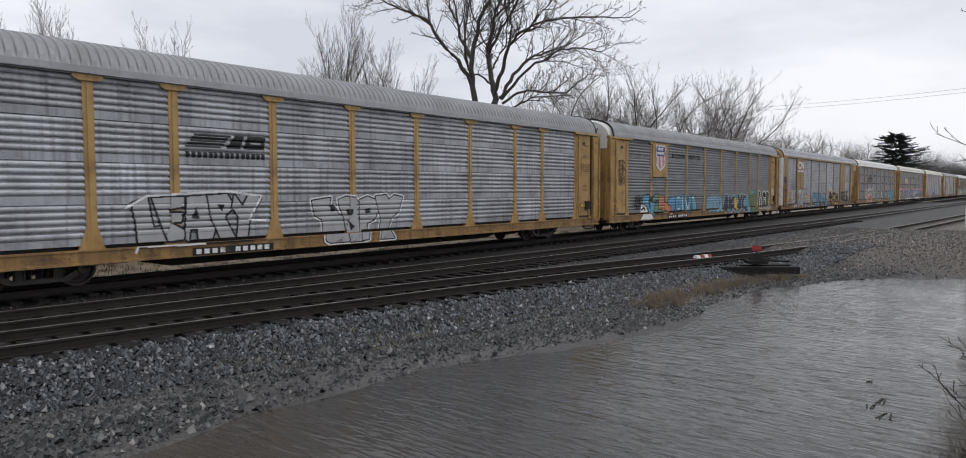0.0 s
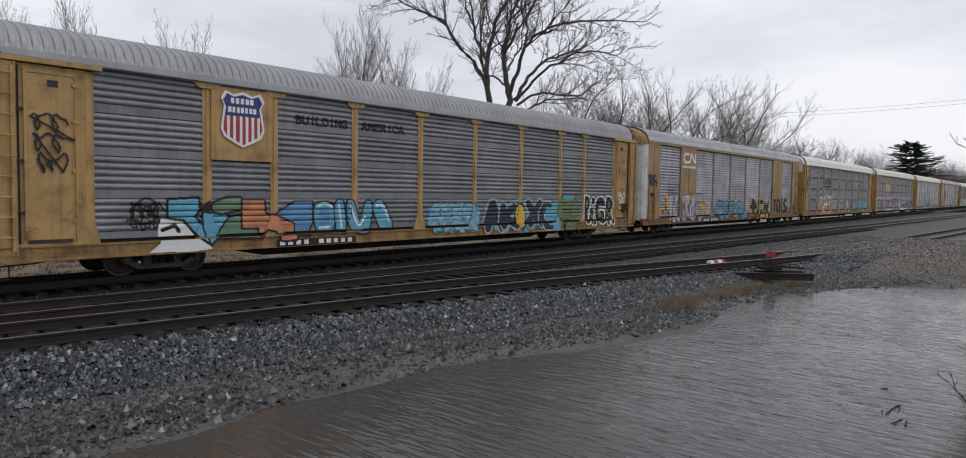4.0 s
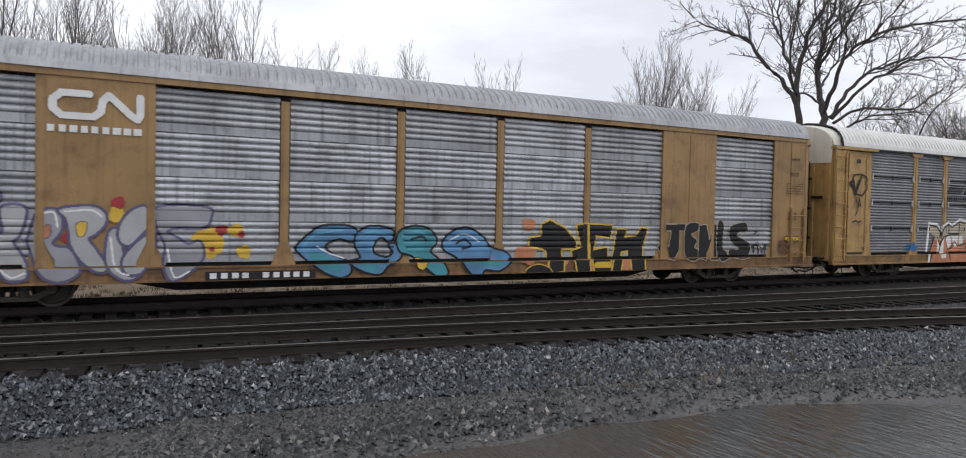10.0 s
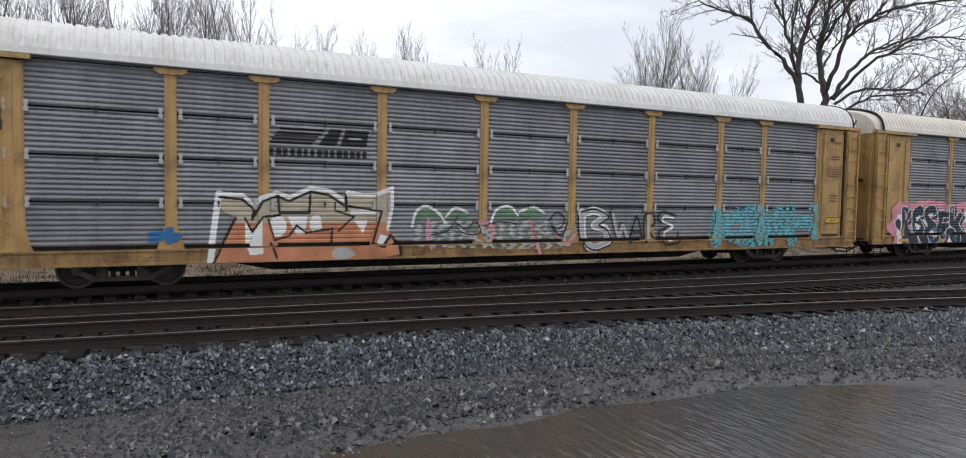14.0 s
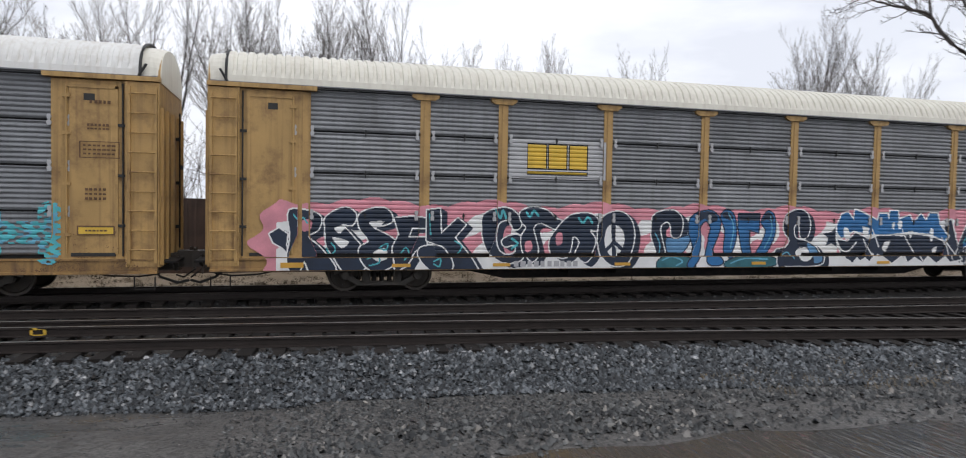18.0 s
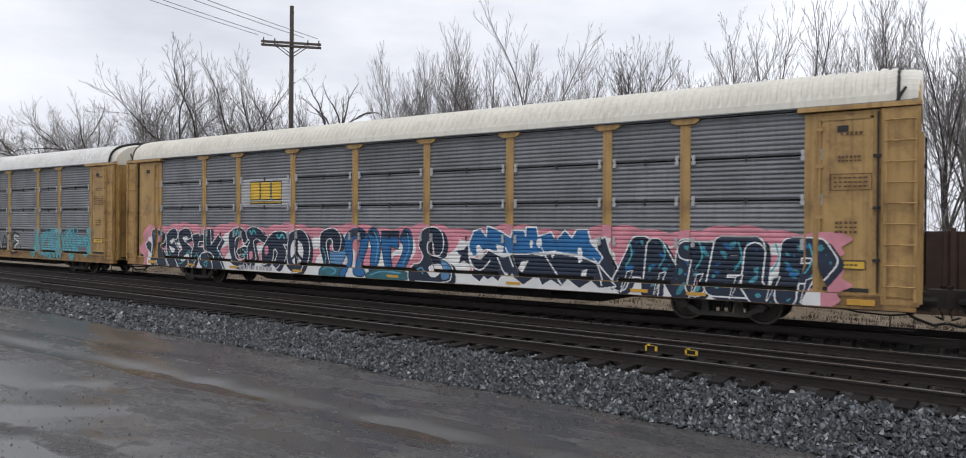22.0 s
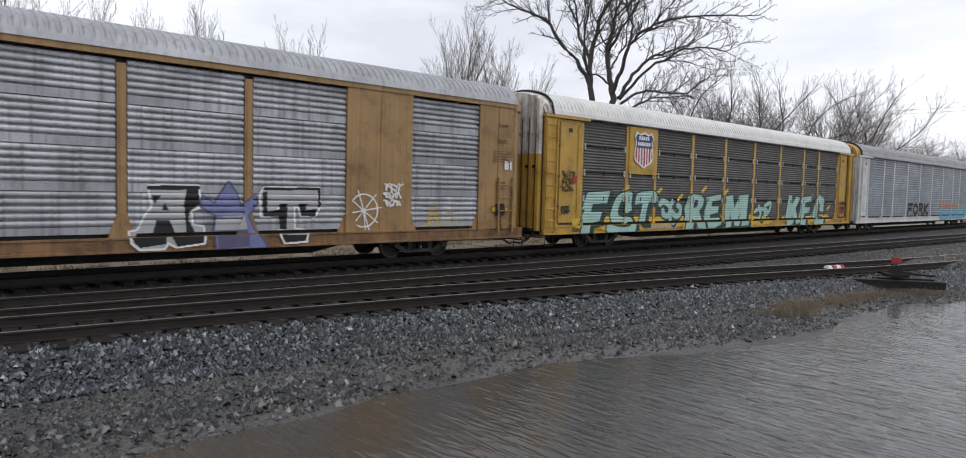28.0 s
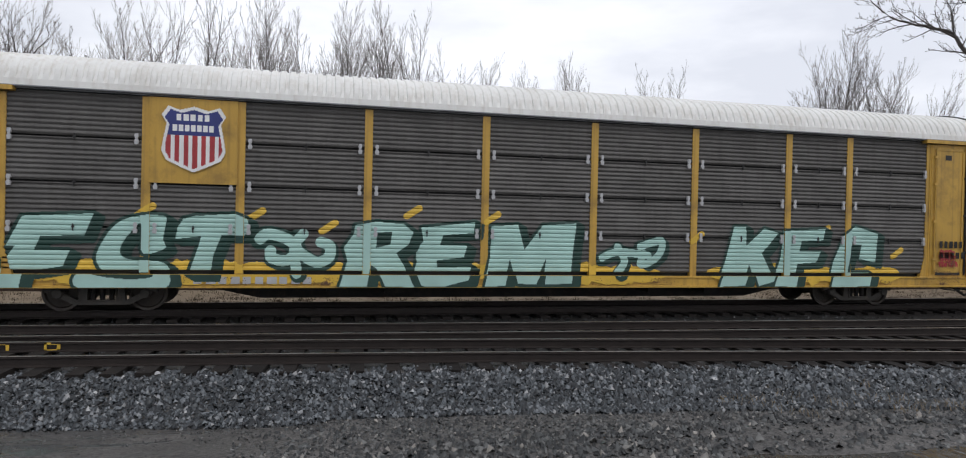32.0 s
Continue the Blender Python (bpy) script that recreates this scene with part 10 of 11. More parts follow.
# the dark evergreen far along the line
def evergreen(at, h):
    rng = random.Random(3)
    t = root("evergreen_tree", "dark green conifer with drooping boughs", "tree", pose(*at))
    s = Shape()
    s.tube([(0, 0, 0), (0.1, 0, h * 0.5), (0, 0, h)], 0.35, 8, 0.05)
    part("trunk", s.mesh("trunk", M["bark"]), t)
    v, f = [], []
    for i in range(300):
        u = rng.uniform(0.12, 0.98)
        z = h * u
        ln = (1 - u) ** 0.5 * h * 0.6 * rng.uniform(0.35, 1.2) + 0.4
        a = rng.uniform(0, 6.283)
        d = Vector((math.cos(a), math.sin(a), rng.uniform(-0.05, 0.3)))
        side = Vector((-math.sin(a), math.cos(a), 0))
        for j in range(16):
            q = Vector((0, 0, z)) + d * ln * (0.2 + 0.8 * j / 15)
            for sg in (-1, 1):
                e = q + side * sg * ln * 0.22 * (1.1 - j / 15) * rng.uniform(0.5, 1) + d * 0.25 + Vector((0, 0, rng.uniform(-0.3, 0.1)))
                k = len(v)
                wd = Vector((0, 0, 0.10)) + d * 0.07
                v += [tuple(q - wd), tuple(q + wd), tuple(e)]
                f.append((k, k + 1, k + 2))
    part("crown", mesh_of("crown", v, f, M["needles"]), t)


M["needles"] = mat("conifer_needles", (0.012, 0.022, 0.014), 0.8, var=0.4)
evergreen((172, 25, GZ), 14.5)


# ---- poles and wires ----
def utility_pole(label, at, h, r, arms, turn):
    p = root("utility_pole", label, "utility pole", pose(*at, 0, 0, turn))
    s = Shape()
    s.tube([(0, 0, -0.6), (0, 0, h * 0.5), (0, 0, h)], r, 12, r * 0.65)
    part("post", s.mesh("post", M["pole"]), p)
    for z, half in arms:
        s = Shape()
        s.box(-half, half, -r - 0.1, -r + 0.02, z - 0.07, z + 0.07)
        arm = part("crossarm", s.mesh("crossarm", M["pole"]), p)
        for sx in (-1, 1):
            b = Shape()
            b.tube([(sx * half * 0.5, -r - 0.04, z - 0.05), (0, -r - 0.02, z - 0.75)], 0.03, 5)
            part("brace", b.mesh("brace", M["pole"]), p)
        for u in (-0.92, -0.55, 0.55, 0.92):
            b = Shape()
            b.tube([(half * u, -r - 0.04, z + 0.07), (half * u, -r - 0.04, z + 0.26)], 0.045, 7, 0.03)
            part("insulator", b.mesh("insulator", M["blackpaint"]), arm)
    return p


utility_pole("tall weathered wooden utility pole with a crossarm beyond the train", (-36.05, 32, GZ), 17.1, 0.2, ((14.62, 1.9), (14.4, 1.9)), 45)
utility_pole("thick dark wooden utility pole beside the flooded hollow", (44, 0.7, -0.4), 21, 0.27, ((13.25, 1.9), (12.35, 1.0), (12.15, 1.0)), 65)
utility_pole("farther wooden utility pole with crossarms", (78, -0.5, -0.4), 14.4, 0.24, ((13.4, 1.1), (12.3, 1.3), (11.2, 1.3)), 65)
utility_pole("far wooden utility pole with crossarms", (112, -2.0, -0.4), 14, 0.22, ((13.0, 1.3), (11.8, 1.3)), 65)


def wire(a, b, sag, r=0.016):
    a, b = Vector(a), Vector(b)
    s = Shape()
    s.tube([a.lerp(b, t) - Vector((0, 0, sag * 4 * t * (1 - t))) for t in np.linspace(0, 1, 15)], r, 5)
    return s.mesh("overhead_wire", M["rubber"])


for i, (dx, dz) in enumerate(((-1.7, 0.0), (-0.9, 0.0), (1.0, 0.0), (1.8, 0.0))):
    tagged(new("overhead_wire", wire((-36.05 + dx * 0.75, 31.6 + dx * 0.75, 14.6), (-31 + dx * 0.7, -14 + dx, 15.5), 0.5)), "thin dark overhead wire from the pole across the tracks", "wire", "overhead wires")
for k in (-1, 1):
    for z in (13.1, 12.0):
        tagged(new("overhead_wire", wire((44, 0.7 + k * 1.6, z), (78, -0.5 + k * 1.1, z - 0.1), 0.9)), "thin dark overhead wire between the roadside poles", "wire", "overhead wires")
utility_pole("far wooden utility pole beyond the line", (136, 78, -0.5), 20, 0.2, ((19.0, 1.3),), 0)
utility_pole("far wooden utility pole beside the road", (151, 2, -0.5), 21.5, 0.2, ((20.6, 1.3),), 0)
for z in (18.6, 17.9):
    tagged(new("overhead_wire", wire((136, 78, z + 0.4), (151, 2, z + 1.9), 1.3, 0.02)), "thin dark overhead wire that crosses the line far off", "wire", "overhead wires")


# ---- things beside the track ----
def switch_stand():
    st = root("switch_stand", "black hand-thrown switch stand with red target on two long ties", "switch stand", pose(23.3, 7.0, -0.27, 0, 0, -52))
    for y in (-0.3, 0.45):
        s = Shape()
        s.box(-1.3, 1.2, y - 0.13, y + 0.13, -0.15, 0.07)
        part("tie", s.mesh("tie", M["black"]), st)
    s = Shape()
    s.box(-0.3, 0.3, -0.2, 0.3, 0.14, 0.24)
    s.hexa([(-0.2, -0.12), (0.2, -0.12), (0.2, 0.2), (-0.2, 0.2)], 0.24, [(-0.1, -0.06), (0.1, -0.06), (0.1, 0.12), (-0.1, 0.12)], 0.48)
    part("housing", s.mesh("housing", M["black"]), st)
    s = Shape()
    s.tube([(0, 0.0, 0.3), (0.5, -0.1, 0.24), (1.0, -0.15, 0.22)], 0.03, 8)
    part("lever", s.mesh("lever", M["black"]), st)
    s = Shape()
    s.tube([(0, 0.03, 0.45), (0, 0.03, 0.72)], 0.025, 8)
    part("spindle", s.mesh("spindle", M["black"]), st)
    s = Shape()
    s.prism_xz([(-0.13, 0.54), (0.1, 0.54), (0.16, 0.62), (0.12, 0.71), (-0.13, 0.72), (-0.15, 0.63)], -0.01, 0.02)
    part("target", s.mesh("target", M["red"]), st, "flat red metal target")
    s = Shape()
    s.tube([(-0.1, 0.05, 0.1), (0.55, 0.6, 0.12), (1.1, 1.2, 0.16)], 0.03, 8)
    part("throw_rod", s.mesh("throw_rod", M["rail"]), st)


switch_stand()


def derail():
    d = root("derail_block", "small red and white painted derail on the rail", "derail", pose(23.5, 8.85, -0.06, 0, 0, -12) @ Matrix.Diagonal((0.75, 0.7, 0.55, 1)))
    for x, k in ((-0.45, "white"), (-0.15, "red"), (0.15, "white"), (0.42, "red")):
        s = Shape()
        s.hexa([(x - 0.14, -0.14), (x + 0.14, -0.14), (x + 0.14, 0.14), (x - 0.14, 0.14)], 0.0, [(x - 0.12, -0.08), (x + 0.12, -0.08), (x + 0.12, 0.08), (x - 0.12, 0.08)], 0.16)
        part("block", s.mesh("block", M[k]), d, "white painted block" if k == "white" else "red painted block")


derail()


def notice_board():
    b = root("notice_board", "weathered white board on two posts with black scrawls", "sign", pose(41.7, 2.1, -0.35, 0, 0, -68))
    s = Shape()
    s.box(-0.8, 0.8, -0.02, 0.02, 0.75, 1.8)
    part("panel", s.mesh("panel", M["white"]), b)
    for x in (-0.68, 0.68):
        s = Shape()
        s.box(x - 0.04, x + 0.04, 0.02, 0.09, -0.3, 1.75)
        part("post", s.mesh("post", M["pole"]), b)
    rng = random.Random(4)
    for i in range(6):
        x = -0.55 + i * 0.2
        s = Shape()
        s.tube([(x - 0.05, -0.028, 1.3 + rng.uniform(0, 0.14)), (x + 0.02, -0.028, 1.66 + rng.uniform(-0.05, 0.05)), (x + 0.12, -0.028, 1.34), (x + 0.15, -0.028, 1.6), (x + 0.04, -0.028, 1.48)], 0.03, 4)
        part("scrawl", s.mesh("scrawl", M["blackpaint"]), b)
    s = Shape()
    s.box(-0.5, -0.1, -0.024, -0.02, 0.85, 0.9)
    part("scrawl", s.mesh("scrawl", M["blackpaint"]), b)


notice_board()
mk = root("leaning_marker", "leaning white painted marker post on the bank", "marker post", pose(44.5, 1.15, -0.5, 0, -24, -60))
s = Shape()
s.box(-0.06, 0.06, -0.04, 0.04, 0.0, 1.75)
part("post", s.mesh("post", M["white"]), mk)

# yellow paint marks on the web of the middle track's near rail
for i, x in enumerate((-5.35, -4.55)):
    s = Shape()
    y = float(y_front(x)) + GAUGE - 0.03
    for a, b, c, d in ((0, 0.04, 0, 0.15), (0.2, 0.25, 0, 0.15), (0.0, 0.25, 0.11, 0.15), (0.0, 0.25, -0.02, 0.03)):
        if not (i == 0 and c < 0):
            s.box(x + a, x + b, y - 0.012, y - 0.004, -0.16 + c, -0.16 + d)
    tagged(new("paint_mark", s.mesh("paint_mark", M["yellowpaint"])), "small yellow painted mark on the rail", "paint mark", "yellow rail marks")


# ---- ballast, gravel and grass ----
def stones(name, label, pts, sizes, material, seed):
    """Broken stones: squashed, turned octahedra with jittered corners, all in one mesh."""
    r = np.random.default_rng(seed)
    n = len(pts)
    base = np.array([(1, 0, 0), (0, 1, 0), (-1, 0, 0), (0, -1, 0), (0, 0, 1)], dtype=float)
    v = base[None] * r.uniform(0.6, 1.3, (n, 5, 1)) + r.uniform(-0.3, 0.3, (n, 5, 3))
    a = r.uniform(0, 6.283, n)
    b = r.uniform(-0.7, 0.7, n)
    ca, sa, cb, sb = np.cos(a), np.sin(a), np.cos(b), np.sin(b)
    x = v[..., 0] * cb[:, None] - v[..., 2] * sb[:, None]
    z = v[..., 0] * sb[:, None] + v[..., 2] * cb[:, None]
    y = v[..., 1]
    x, y = x * ca[:, None] - y * sa[:, None], x * sa[:, None] + y * ca[:, None]
    s = sizes[:, None]
    out = np.stack([x * s, y * s, z * s * 1.2], -1) + pts[:, None, :]
    tri = np.array([(0, 1, 4), (1, 2, 4), (2, 3, 4), (3, 0, 4)])
    f = (tri[None] + 5 * np.arange(n)[:, None, None]).reshape(-1, 3)
    me = bpy.data.meshes.new(name)
    me.vertices.add(n * 5)
    me.vertices.foreach_set("co", out.reshape(-1))
    me.loops.add(len(f) * 3)
    me.loops.foreach_set("vertex_index", f.reshape(-1).astype(np.int32))
    me.polygons.add(len(f))
    me.polygons.foreach_set("loop_start", np.arange(0, len(f) * 3, 3, dtype=np.int32))
    me.polygons.foreach_set("loop_total", np.full(len(f), 3, dtype=np.int32))
    me.materials.append(material)
    me.update(calc_edges=True)
    me.validate()
    return tagged(new(name, me), label, "gravel", kind="stuff")


def stone_material(name="broken_stone", k=1.0, tint=(1, 1, 1)):
    m = bpy.data.materials.new(name)
    m.use_nodes = True
    n, l = m.node_tree.nodes, m.node_tree.links
    b = n["Principled BSDF"]
    g = n.new("ShaderNodeNewGeometry")
    ramp = n.new("ShaderNodeValToRGB")
    e = ramp.color_ramp.elements
    e[0].position, e[0].color = 0.0, (0.010, 0.011, 0.013, 1)
    e[1].position, e[1].color = 1.0, (0.42, 0.42, 0.42, 1)
    for p, c in ((0.4, (0.0185, 0.022, 0.0248, 1)), (0.72, (0.066, 0.0745, 0.082, 1)), (0.93, (0.151, 0.164, 0.176, 1)), (0.988, (0.24, 0.24, 0.24, 1))):
        x = ramp.color_ramp.elements.new(p)
        x.color = c
    for q in ramp.color_ramp.elements:
        q.color = [c * k * t for c, t in zip(q.color[:3], tint)] + [1]
    l.new(g.outputs["Random Per Island"], ramp.inputs["Fac"])
    l.new(ramp.outputs["Color"], b.inputs["Base Color"])
    b.inputs["Roughness"].default_value = 0.38
    return m


M["stone"] = stone_material("broken_stone", 1.05)
M["gravel"] = stone_material("road_gravel", 0.85, (1.08, 1.0, 0.9))
M["stone_dark"] = mat("oily_ballast", (0.03, 0.028, 0.027), 0.6, var=0.5, scale=9.0)
R = np.random.default_rng(4)


def scatter(n, x0, x1, off0, off1, from_front=True, power=1.0):
    x = x0 + (x1 - x0) * R.random(n) ** power
    o = off0 + (off1 - off0) * R.random(n)
    y = y_front(x) + o if from_front else o
    return x, y


def with_height(x, y, lift):
    return np.stack([x, y, height(x, y) + lift], 1)


x, y = scatter(105000, -16, 32, -2.0, -0.25)
# the ends of the ties stay bare
bare = (y > y_front(x) - 0.62) & (np.abs((x + 30) % 0.53 - 0.265) > 0.265 - 0.135) & (R.random(len(x)) < 0.95)
x, y = x[~bare], y[~bare]
stones("ballast", "blue-grey broken ballast stone on the track shoulder", with_height(x, y, -0.012 + 0.05 * R.random(len(x)) ** 1.5), R.uniform(0.018, 0.055, len(x)) * np.clip(0.9 + 0.02 * x, 0.78, 1.0), M["stone"], 1)
x, y = scatter(12000, -60, -16, -1.95, -0.3)
stones("ballast", "blue-grey broken ballast stone farther along the shoulder", with_height(x, y, 0.01), R.uniform(0.03, 0.06, len(x)), M["stone"], 2)
x, y = scatter(26000, -25, 45, -0.3, 7.0)
stones("ballast", "dark ballast stone between the rails", with_height(x, y, -0.005), R.uniform(0.02, 0.045, len(x)), stone_material("bed_stone", 0.32), 3)
n = 190000
x = R.uniform(-14, 27, n)
y = R.uniform(0.8, 10.8, n)
d = y - shore(x)
strip = 0.25 + 0.75 * np.clip(0.5 + np.sin(1.7 * d + 0.25 * np.sin(0.6 * x)) + 0.6 * np.sin(0.9 * x + 2.1 * y), 0, 1)
keep = (y < y_front(x) - 1.45) & (d > -0.62) & (R.random(n) < np.where(x < -1, 0.06 + 0.6 * np.clip((y - y_front(x) + 3.0) / 1.4, 0, 1), strip))
stones("gravel", "fine dark gravel of the wet service road", with_height(x[keep], y[keep], 0.001), R.uniform(0.008, 0.026, keep.sum()) * R.choice((1.0, 1.0, 1.0, 1.7), keep.sum()) * np.where(x[keep] < -1, 0.5, 1.0) * np.where(d[keep] < 0.7, 1.5, 1.0), M["gravel"], 5)
x, y = R.uniform(25.5, 46, 16000), R.uniform(0.8, 9.6, 16000)
keep = (y - shore(x) > 0.1) & (y > 1.4)
stones("gravel", "grey-brown gravel heaped over the crossing", with_height(x[keep], y[keep], 0.002), R.uniform(0.015, 0.04, keep.sum()), stone_material("crossing_gravel", 1.3, (1.25, 1.0, 0.78)), 6)
x, y = scatter(120, -14, 27, -0.66, -0.3)
stones("stone_chips", "pale chips of stone along the rail", with_height(x, y, 0.03), R.uniform(0.014, 0.04, len(x)), M["silver"], 7)


def tufts(name, label, spots, h, seed, blades=26, material="straw"):
    r = random.Random(seed)
    v, f = [], []
    for x, y in spots:
        z = float(height(x, y)) - 0.02
        for _ in range(blades):
            bx, by = x + r.gauss(0, 0.12), y + r.gauss(0, 0.12)
            a = r.uniform(0, 6.283)
            hh = h * r.uniform(0.4, 1.1)
            dx, dy = math.cos(a) * hh * 0.45, math.sin(a) * hh * 0.45
            w = 0.006
            k = len(v)
            v += [(bx - w, by, z), (bx + w, by, z), (bx + dx * 0.5 + w * 0.7, by + dy * 0.5, z + hh * 0.75), (bx + dx * 0.5 - w * 0.7, by + dy * 0.5, z + hh * 0.75), (bx + dx, by + dy, z + hh)]
            f += [(k, k + 1, k + 2, k + 3), (k + 3, k + 2, k + 4)]
    return tagged(new(name, mesh_of(name, v, f, M[material])), label, "grass", kind="stuff")


M["straw"] = mat("dry_grass", (0.19, 0.145, 0.09), 0.8, var=0.35)
M["straw_dark"] = mat("dead_weeds", (0.085, 0.066, 0.042), 0.85, var=0.35)
rng = random.Random(9)
spots = []
for _ in range(150):
    x = rng.uniform(15.5, 24)
    spots.append((x, float(shore(np.array([x]))[0]) + abs(rng.gauss(0.15, 0.5))))
tufts("grass", "dry straw-coloured grass along the water's edge", spots, 0.3, 2)
tufts("grass", "thin dead weeds on the ballast foot", [(x, float(y_front(np.array([x]))[0]) - 1.75 + rng.gauss(0, 0.25)) for x in [rng.uniform(6, 26) for _ in range(110)]], 0.16, 3, 14)
tufts("grass", "matted dead grass on the bank", [(rng.uniform(6, 32), 0.75 - abs(rng.gauss(0, 1.3))) for _ in range(1300)], 0.2, 4, 22, "straw_dark")
tufts("grass", "dry straw-coloured grass on the bank", [(rng.uniform(24, 46), rng.uniform(-2.5, 1.0)) for _ in range(420)], 0.3, 5)
tufts("grass", "thin straw grass among the bushes", [(rng.uniform(8, 26), 0.7 - abs(rng.gauss(0, 0.9))) for _ in range(900)], 0.3, 15, 18)
tufts("grass", "dry matted grass beyond the main line", [(rng.uniform(-40, 50), rng.uniform(20.8, 25.5)) for _ in range(1800)], 0.13, 6, 14, "straw_dark")


M["cane_dark"] = mat("cane_dark", (0.03, 0.025, 0.022), 0.8, var=0.3)
M["cane_pale"] = mat("cane_pale", (0.2, 0.17, 0.13), 0.8, var=0.3)
# brown leaf litter on the bank
M["litter"] = mat("leaf_litter", (0.05, 0.037, 0.027), 0.85, var=0.5, scale=30)
x, y = R.uniform(5, 32, 16000), 0.85 - np.abs(R.normal(0, 1.3, 16000))
stones("leaf_litter", "brown leaf litter and broken twigs on the bank", with_height(x, y, 0.004), R.uniform(0.02, 0.05, 16000), M["litter"], 8)


# leafless bushes on the near bank
def bush(at, h, seed):
    r = random.Random(seed)
    b = root("bush", "leafless tangled bush on the bank above the water", "bush", pose(*at), "bushes on the bank")
    for _ in range(9):
        br = limb(r, (r.uniform(-0.7, 0.7), r.uniform(-0.5, 0.2), -0.1), (r.uniform(-1, 0.8), r.uniform(-0.7, 0.7), r.uniform(0.3, 1.3)), h * r.uniform(0.6, 1.3), 0.005 + 0.005 * h, 0, 3, (0.18 * h, 0.1 * h, 0.08 * h), 0.8, (0.55, 0.5, 0.5), r.uniform(-0.7, 0.3), 0.1)
        part("stem", branch_mesh("stem", br, M["twig_dark"]), b)


for i, (x, y, h) in enumerate(((7.2, -0.45, 0.7), (8.4, -0.35, 0.7), (9.6, -0.1, 0.7), (10.6, 0.0, 0.75), (11.6, -0.15, 0.8), (12.8, 0.0, 0.75), (14.2, 0.0, 0.8), (15.4, 0.0, 0.9), (17, -0.15, 0.9), (19, -0.4, 1.0), (21.5, -0.7, 1.2), (24.5, -1.0, 1.4), (29, -1.6, 2.2), (34, -1.4, 2.6), (39, -1.6, 3.4), (47, -1.8, 4.5), (53, -2.2, 6), (60, -3, 7), (70, -4, 8), (84, -5.5, 9))):
    bush((x, y, float(height(x, y))), h, 60 + i)


# arching canes that lean from the bank over the water
rng = random.Random(91)
for i in range(26):
    x = rng.uniform(8.5, 22)
    br = limb(rng, (0, 0, -0.05), (rng.uniform(-0.8, 0.5), rng.uniform(0.1, 0.7), rng.uniform(0.5, 1.1)), rng.uniform(0.45, 1.0), 0.009, 0, 2, (0.2, 0.14), 0.8, (0.5, 0.5), rng.uniform(-1.1, -0.3), 0.2)
    y = 0.42 - abs(rng.gauss(0, 0.5))
    cane = root("bramble_cane", "bare dark arching cane on the bank", "bramble", pose(x, y, float(height(x, y))), "brambles on the bank")
    part("stem", branch_mesh("stem", br, M["cane_dark" if i % 4 else "cane_pale"]), cane)


# a young bare tree on the bank, its long thin limbs reaching over the water
rng = random.Random(71)
br = [([Vector((0, 0, -0.2)), Vector((0.05, 0.05, 2.2)), Vector((0, 0.1, 4.6)), Vector((0.1, 0, 7.5))], 0.09, 0.03, 0)]
for z, dy, dz, ln in ((2.9, 1, -0.12, 2.9), (3.2, 1, 0.12, 2.3), (3.5, 0.9, 0.35, 2.2), (4.0, 1, 0.05, 2.0), (4.5, 1, -0.1, 2.1), (4.9, 1, 0.1, 2.3), (5.4, 0.9, 0.3, 1.9), (5.9, 1, 0.05, 2.0), (3.8, -0.6, 0.3, 2.0), (5.0, -0.5, 0.6, 2.0)):
    br += [(p, q, t, l + 1) for p, q, t, l in limb(rng, (0, 0.05, z), (rng.uniform(-0.35, 0.35), dy, dz), ln * 0.85, 0.013, 0, 2, (0.42, 0.35), 0.8, (0.35, 0.4), rng.uniform(-0.3, 0.3), 0.25)]
tree("young bare tree on the bank with thin outstretched limbs", br, (14.0, -1.15, float(height(14.0, -1.15))), mats=("twig_dark", "twig_dark"), cut=1)

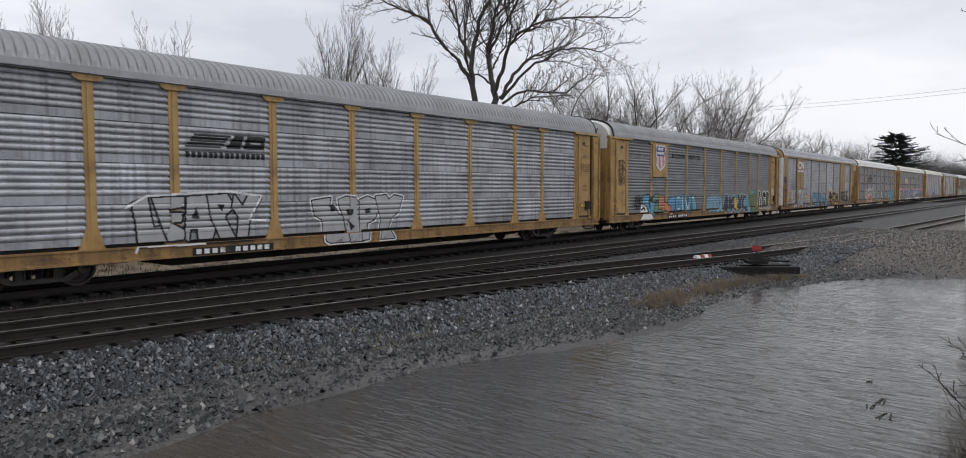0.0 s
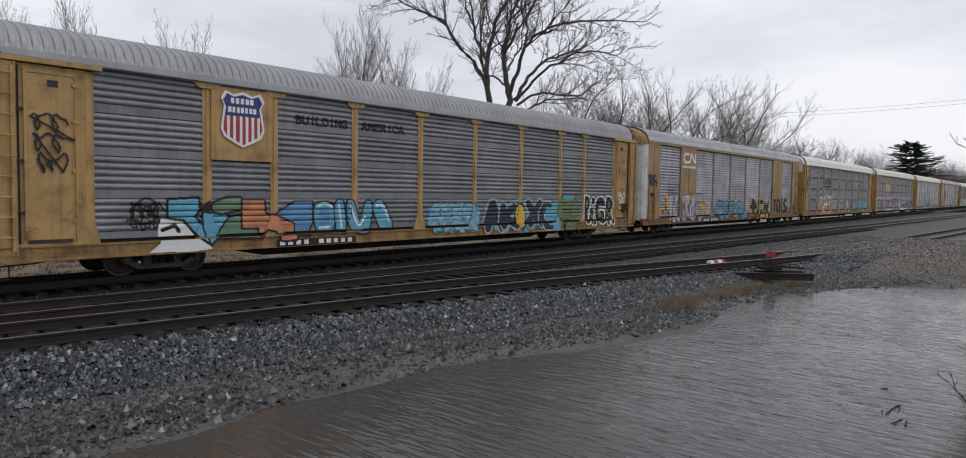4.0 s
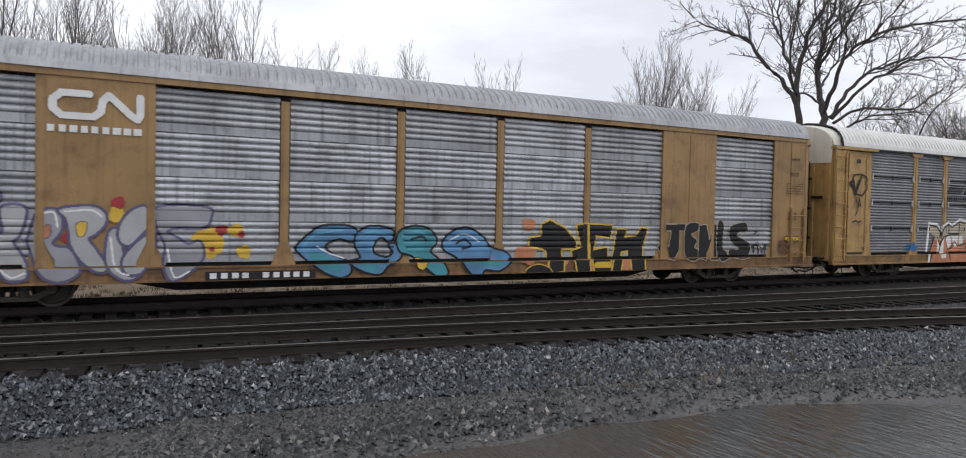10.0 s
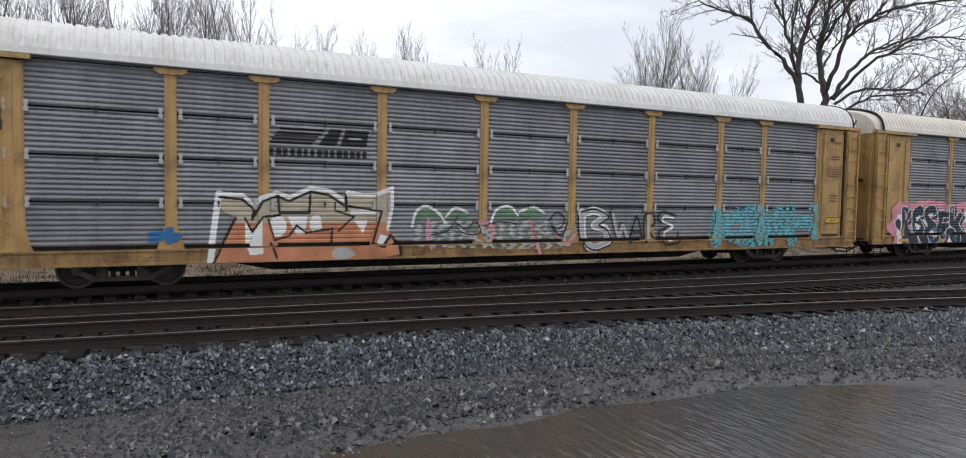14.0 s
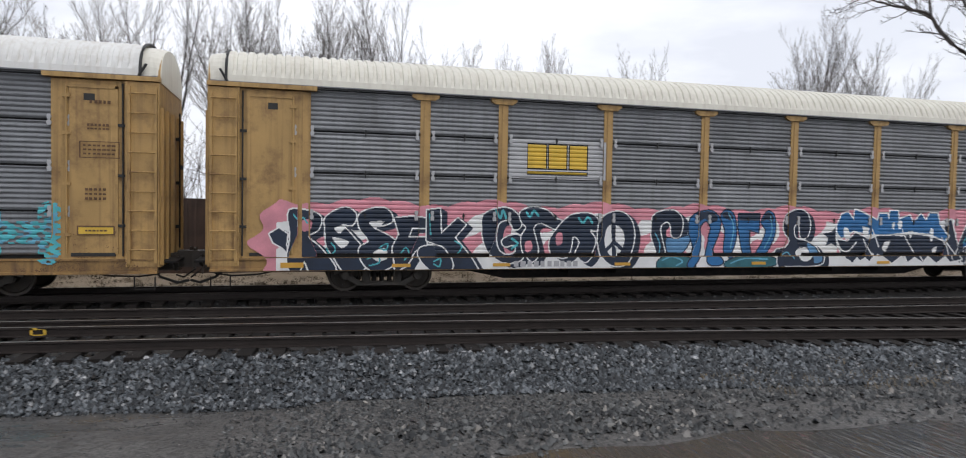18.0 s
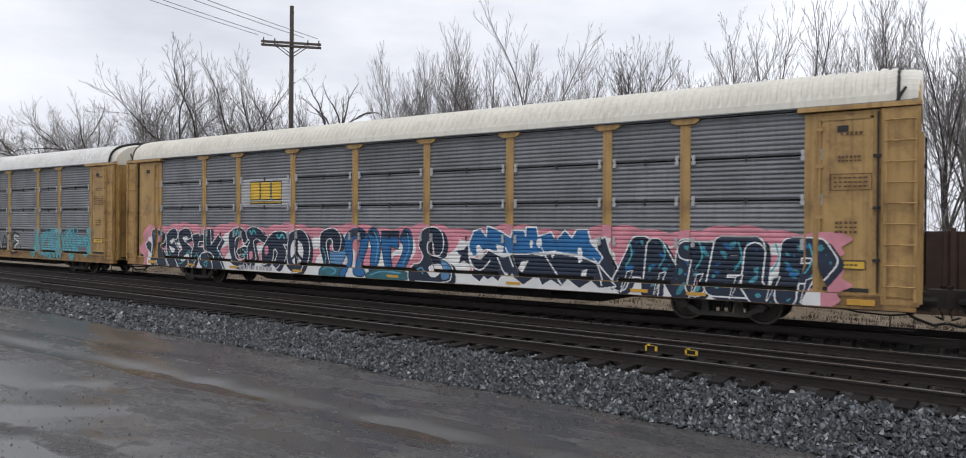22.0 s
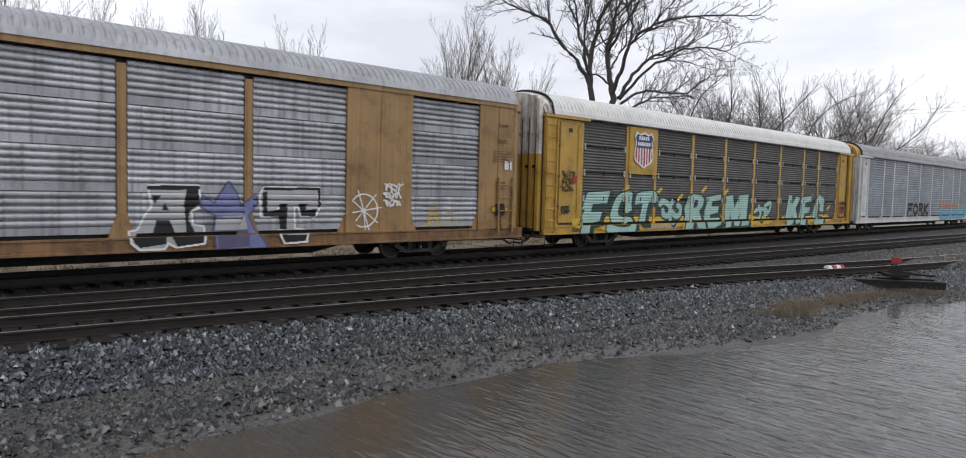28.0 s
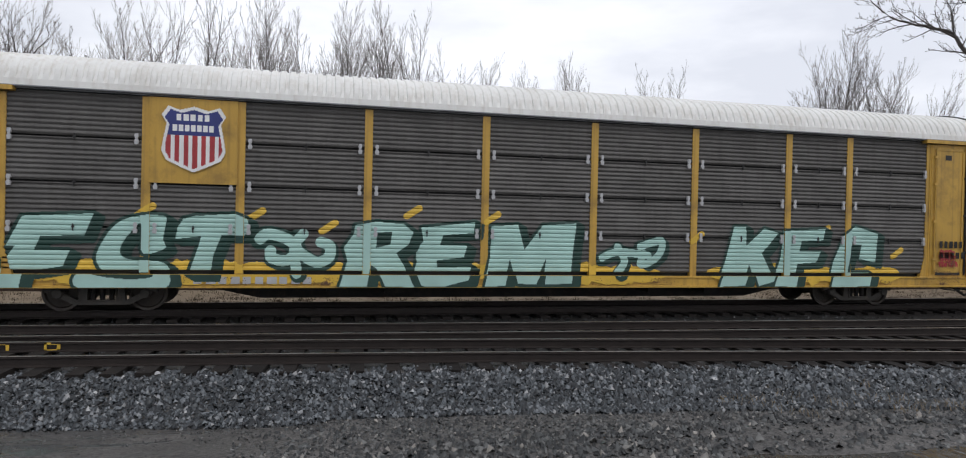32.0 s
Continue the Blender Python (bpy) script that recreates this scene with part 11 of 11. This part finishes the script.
# pale chips of stone and litter along the front track
r = random.Random(21)
for i in range(40):
    x = -13 + i * 0.98 + r.uniform(-0.3, 0.3)
    y = float(y_front(np.array([x]))[0]) + r.choice((-0.42, -0.45, -0.38, -0.5, 0.35, -0.9)) + r.uniform(-0.05, 0.05)
    q = Shape()
    a, b, c = r.uniform(0.04, 0.13), r.uniform(0.025, 0.055), r.uniform(0.008, 0.018)
    q.hexa([(-a, -b), (a, -b * 0.8), (a * 0.9, b), (-a * 0.7, b)], 0, [(-a * 0.6, -b * 0.6), (a * 0.7, -b * 0.5), (a * 0.5, b * 0.5), (-a * 0.4, b * 0.6)], c * 2)
    ob = new("stone_chip", q.mesh("stone_chip", M["silver"]))
    ob.matrix_basis = pose(x, y, float(height(x, y)) + 0.015, 0, 0, r.uniform(0, 180))
    tagged(ob, "pale chip of stone lying on the ballast", "stone", "pale stone chips")

# floating debris
for i, (x, y, q) in enumerate(((11.1, 1.48, 0.17), (10.4, 1.34, 0.2), (10.75, 1.55, 0.12), (12.05, 1.78, 0.07))):
    r = random.Random(i)
    sh = Shape()
    for _ in range(3):
        a, c = r.uniform(-0.5, 0.3), r.uniform(-0.06, 0.06)
        sh.tube([(math.cos(a) * q * r.uniform(0.5, 1), math.sin(a) * q * 0.5 + c, 0.004), (0, c, r.uniform(0.004, 0.025)), (-math.cos(a) * q * r.uniform(0.5, 1), -math.sin(a) * q * 0.5 + c, 0.003)], r.uniform(0.004, 0.012), 5)
    ob = new("driftwood", sh.mesh("driftwood", M["bark"]))
    ob.location = (x, y, WATER_Z)
    tagged(ob, "dark clump of twigs floating in the water", "driftwood", "floating twigs")


# ---- movement ----
def lead(t):
    """Where the first wagon's left end stands at t seconds."""
    return lerp_curve(t, TRAIN)


TRAIN = [(0, 2.29), (16, -105.774), (32, -213.838)]


def motions():
    times = [t for t, _ in TRAIN]
    spin = [i / 15 for i in range(481)]
    for k, car, wheels in CARS:
        walk(car, [(t, pose(float(lead(t)) + k * PITCH, MAIN_MID, 0)) for t in times])
        if k < 9:
            for w in wheels:
                o = w.location.copy()
                walk(w, [(t, pose(o.x, o.y, o.z, 0, -math.degrees((lead(0) - lead(t)) / WHEEL_R), 0)) for t in spin])


motions()
